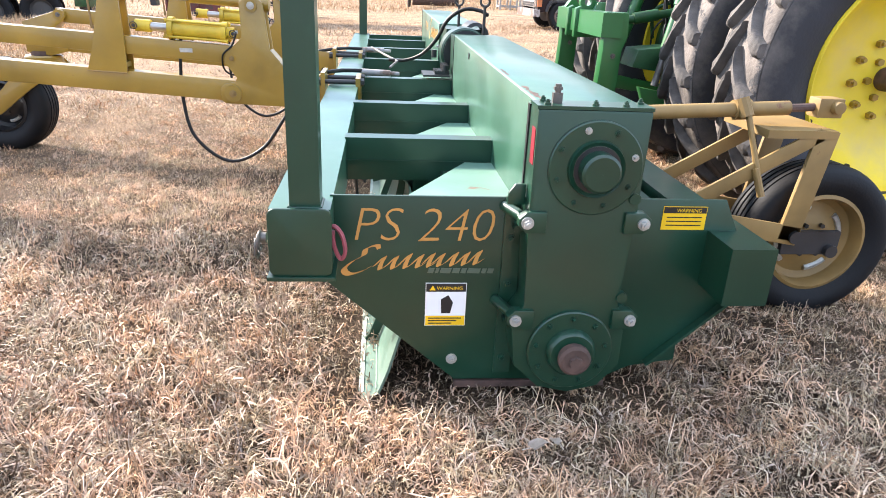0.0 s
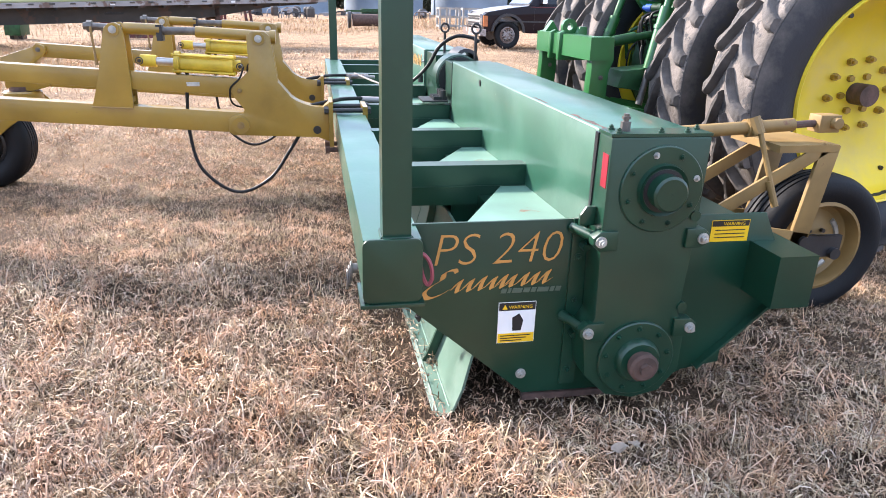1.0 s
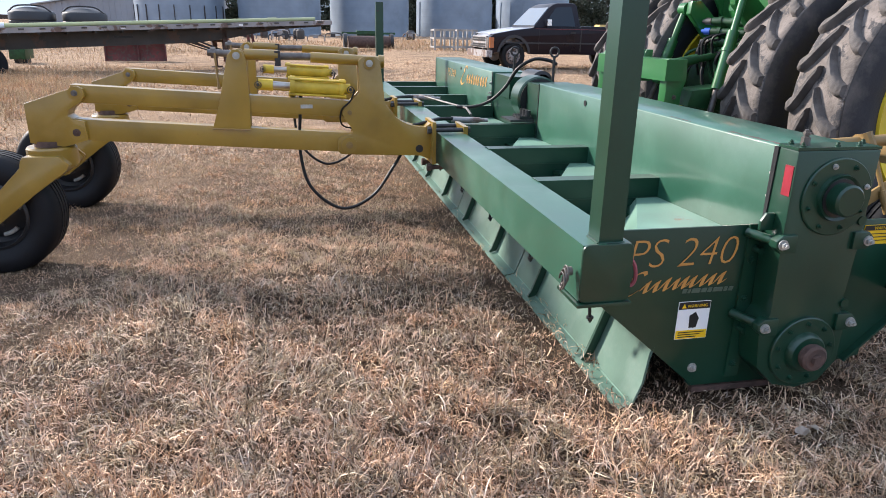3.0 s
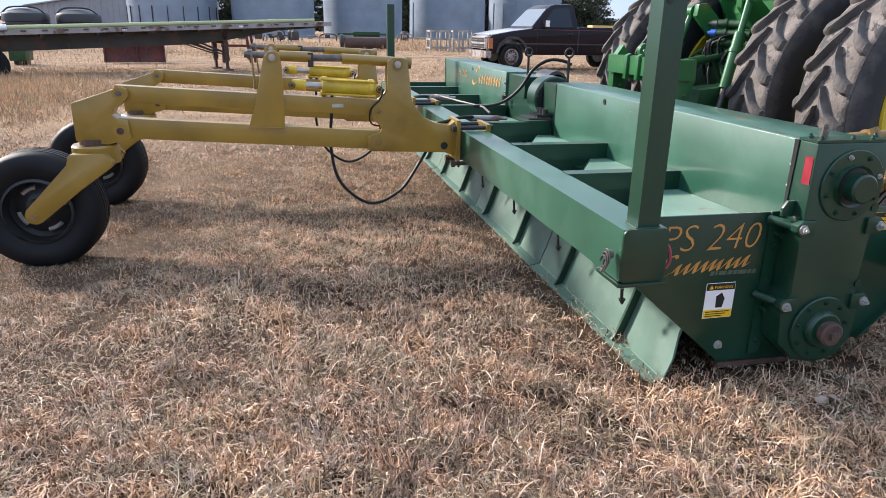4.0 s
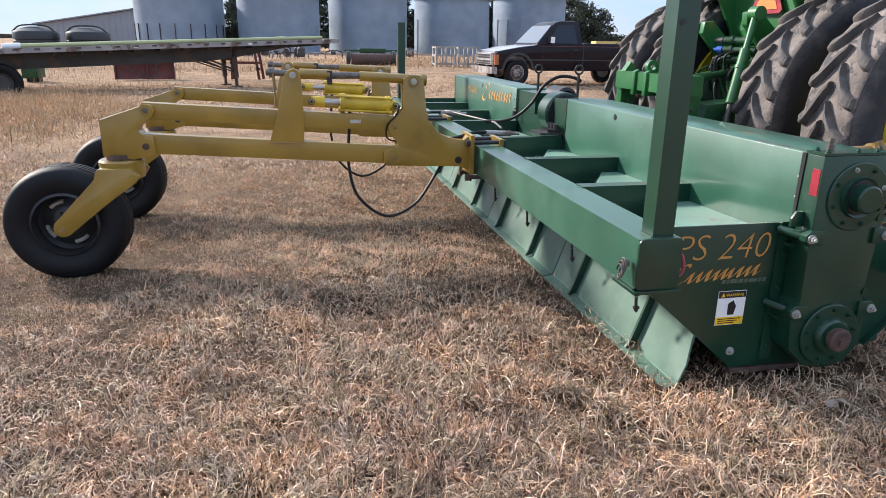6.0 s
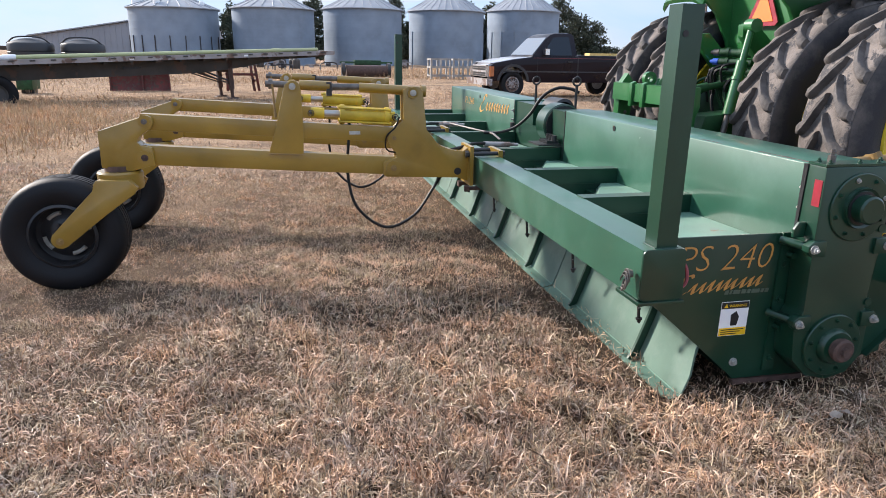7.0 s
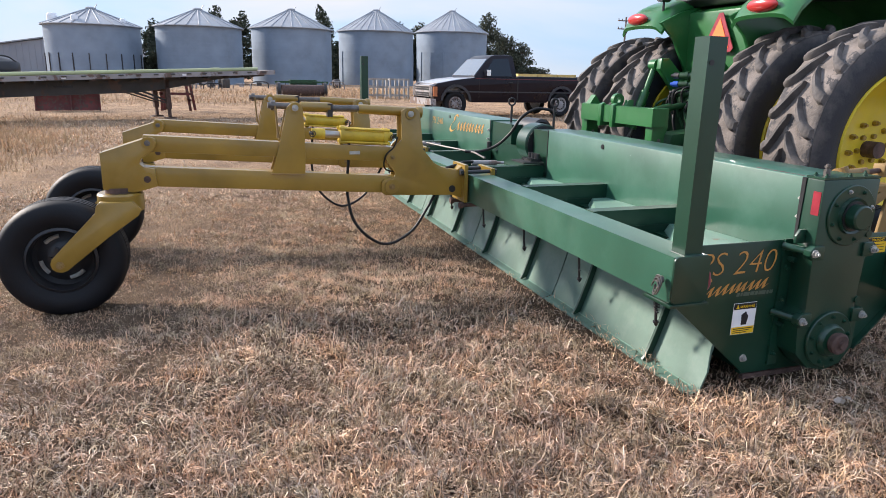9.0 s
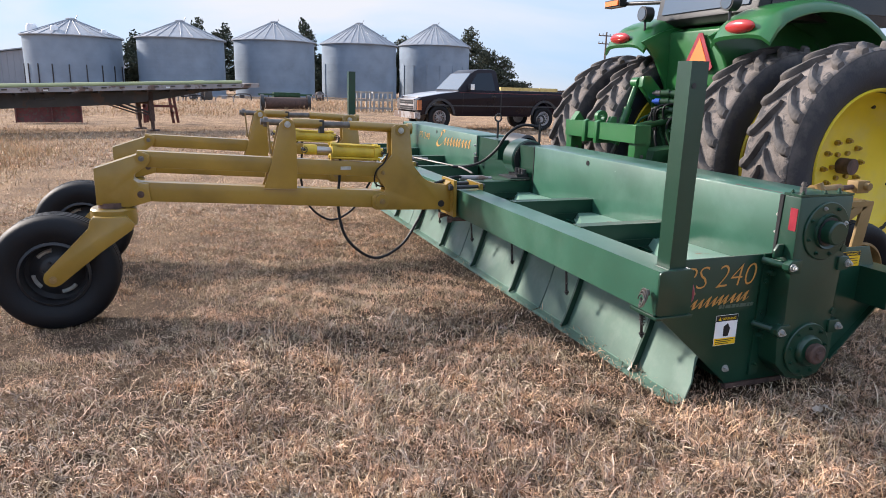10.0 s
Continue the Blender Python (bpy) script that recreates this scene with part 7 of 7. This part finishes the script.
    for x0, y0, n in ((0.7, 59.2, 9), (-4.85, 63.1, 5), (8.65, 62.9, 4)):
        pump = thing("irrigation_gear", "low pile of grey and blue irrigation fittings in the straw", "irrigation gear", (x0, y0, 0), "irrigation gear")
        for k in range(n):
            bm = B()
            x, y = x0 + rng.uniform(-2.5, 2.5), y0 + rng.uniform(-1, 1)
            h = rng.uniform(0.35, 0.85)
            if k % 3 == 0:
                lathe(bm, [(0.02, 0.1), (0.30, 0.1), (0.34, 0.2), (0.34, 0.8), (0.2, 0.95), (0.02, 0.95)], (x, y, 0), "z", 16)
                rod(bm, (x, y, 0.9), (x, y, h + 0.4), 0.05, 8)
            else:
                sweep(bm, curve_points([(x - 0.7, y, 0.0), (x - 0.6, y, h * 0.8), (x, y, h), (x + 0.7, y, h * 0.85), (x + 0.75, y, 0)]), 0.05, 8)
                box(bm, x - 0.2, x + 0.2, y - 0.2, y + 0.2, h * 0.5, h * 0.9)
            part("fitting", bm, (TRAILER, RAIL, TRUCK_TRIM)[k % 3], pump)
    # straw stack beyond the pickup
    bm = B()
    for i in range(3):
        for j in range(2):
            box(bm, 29.6 + i * 2.3, 31.8 + i * 2.3, 62.5, 63.7, j * 0.95, 0.9 + j * 0.95)
    solo("straw_stack", bm, STRAW, "stacked yellow straw bales far off", "straw bales", bevel=0.08)
    # pole with cross-arms
    po = thing("utility_pole", "weathered wooden utility pole with two cross-arms", "utility pole", (67, 104, 0))
    bm = B()
    rod(bm, (67, 104, 0), (67, 104, 11.6), 0.20, 10, 0.14)
    part("pole", bm, POLE, po)
    for z in (10.9, 9.6):
        bm = B()
        box(bm, 65.5, 68.5, 103.9, 104.1, z, z + 0.16)
        for x in (65.6, 66.3, 67.7, 68.4):
            rod(bm, (x, 104, z + 0.15), (x, 104, z + 0.42), 0.07, 8)
        part("cross_arm", bm, POLE, po)
    po.matrix_basis = Matrix.Translation((-0.67, -5.7, 0)) @ po.matrix_basis
    # distant flat country
    bm = B()
    rng = random.Random(3)
    n = 160
    ring0, ring1 = [], []
    for k in range(n):
        a = 2 * math.pi * k / n
        rr = 620
        ring0.append(bm.verts.new((rr * math.cos(a), rr * math.sin(a), -2)))
        ring1.append(bm.verts.new((rr * math.cos(a), rr * math.sin(a), 1.2 + rng.uniform(0, 2.6))))
    for k in range(n):
        bm.faces.new((ring0[k], ring0[(k + 1) % n], ring1[(k + 1) % n], ring1[k]))
    solo("backdrop", bm, BARK, "far low line of trees on the horizon", "backdrop", kind="structure")


def leaf_clumps(name, blobs, count, size, seed, parent):
    """A crown of many small leaf clumps with gaps, spread round a few limbs."""
    rng = np.random.default_rng(seed)
    pts = []
    for cx, cy, cz, rx, rz in blobs:
        k = max(20, int(count * rx * rx * rz / sum(b[3] ** 2 * b[4] for b in blobs)))
        d = rng.normal(size=(k, 3))
        d /= np.linalg.norm(d, axis=1)[:, None]
        rad = rng.uniform(0.35, 1.05, k) ** 0.7
        lump = 1 + 0.25 * np.sin(d[:, 0] * 9 + cx) * np.sin(d[:, 2] * 8 + cz)
        pts.append(np.c_[cx + d[:, 0] * rad * rx * lump, cy + d[:, 1] * rad * rx * lump, cz + d[:, 2] * rad * rz * lump])
    p = np.concatenate(pts)
    n = len(p)
    u = rng.normal(size=(n, 3))
    u /= np.linalg.norm(u, axis=1)[:, None]
    v = np.cross(u, rng.normal(size=(n, 3)))
    v /= np.linalg.norm(v, axis=1)[:, None]
    s = rng.uniform(0.5, 1.3, n)[:, None] * size
    quad = np.stack([p - u * s, p - v * s * 0.5, p + u * s, p + v * s * 0.5], axis=1).reshape(-1, 3)
    me = bpy.data.meshes.new(name)
    me.from_pydata(quad.tolist(), [], [(4 * i, 4 * i + 1, 4 * i + 2, 4 * i + 3) for i in range(n)])
    me.materials.append(LEAF)
    ob = new(name, me)
    ob.parent = parent
    ob.matrix_parent_inverse = inverse_chain(parent)
    ob["kind"] = "stuff"
    return ob


def build_tree(x, y, h, w, seed, leafy=6500):
    rng = random.Random(seed)
    t = thing("tree", "dark ragged cedar tree behind the grain bins", "tree", (x, y, 0), "cedars behind the bins")
    bm = B()
    lean = rng.uniform(-0.3, 0.3)
    spine = [Vector((x + lean * k / 5 + rng.uniform(-0.1, 0.1), y, h * 0.95 * k / 5)) for k in range(6)]
    for k in range(5):
        rod(bm, spine[k], spine[k + 1], 0.26 * (1 - k / 5.4), 8, 0.26 * (1 - (k + 1) / 5.4))
    blobs = []
    for k in range(18):
        u = 0.10 + 0.86 * k / 17
        a = rng.uniform(0, 6.28)
        reach = w * (0.95 - 0.75 * u) * rng.uniform(0.5, 1.1)
        c = Vector((x + lean * u, y, h * u))
        tip = c + Vector((math.cos(a) * reach, math.sin(a) * reach, 0.3))
        rod(bm, c, tip, 0.07, 6, 0.02)
        blobs.append((tip.x, tip.y, tip.z + 0.1, w * (0.66 - 0.44 * u) * rng.uniform(0.7, 1.2), h * 0.10 * rng.uniform(0.8, 1.4)))
    blobs.append((x + lean, y, h * 0.93, w * 0.16, h * 0.09))
    part("trunk", bm, BARK, t, "brown trunk and limbs")
    leaf_clumps("crown", blobs, leafy, 0.22, seed, t)


build_ground()
build_scraper()
arm = build_caster_arm(2.37)
arm.matrix_basis = pose(0, 0, 0, 0, 0, -0.75) @ arm.matrix_basis
copy_thing(arm, Matrix.Translation((-0.012, 1.55, 0.0)) @ arm.matrix_basis)
build_gauge_wheel()
build_leaf(0.818, -0.374, 20, 0.036)
build_leaf(0.876, -0.357, 140, 0.024)
build_tractor()
build_trailer()
build_pickup()
build_background()
for i, (x, y, h, w) in enumerate(((-6.2, 106, 7.3, 3.0), (-4.2, 109, 6.9, 3.0), (1.4, 112, 9.9, 2.4), (4.6, 108, 8.8, 3.0), (7.4, 107, 7.0, 2.4), (17.6, 110, 10.7, 2.9), (16.9, 106, 6.5, 2.2),
                                  (32.6, 109, 8.6, 2.6), (20.2, 109, 5.6, 2.6), (29.0, 110, 8.6, 2.4), (30.2, 108, 7.5, 2.2), (43.8, 108, 10.6, 4.2), (47.2, 110, 8.4, 4.6), (50.6, 109, 6.6, 4.2), (41.5, 112, 9.0, 3.0))):
    build_tree(x - 0.55, y - 5.0, h, w, 20 + i)
build_grass()
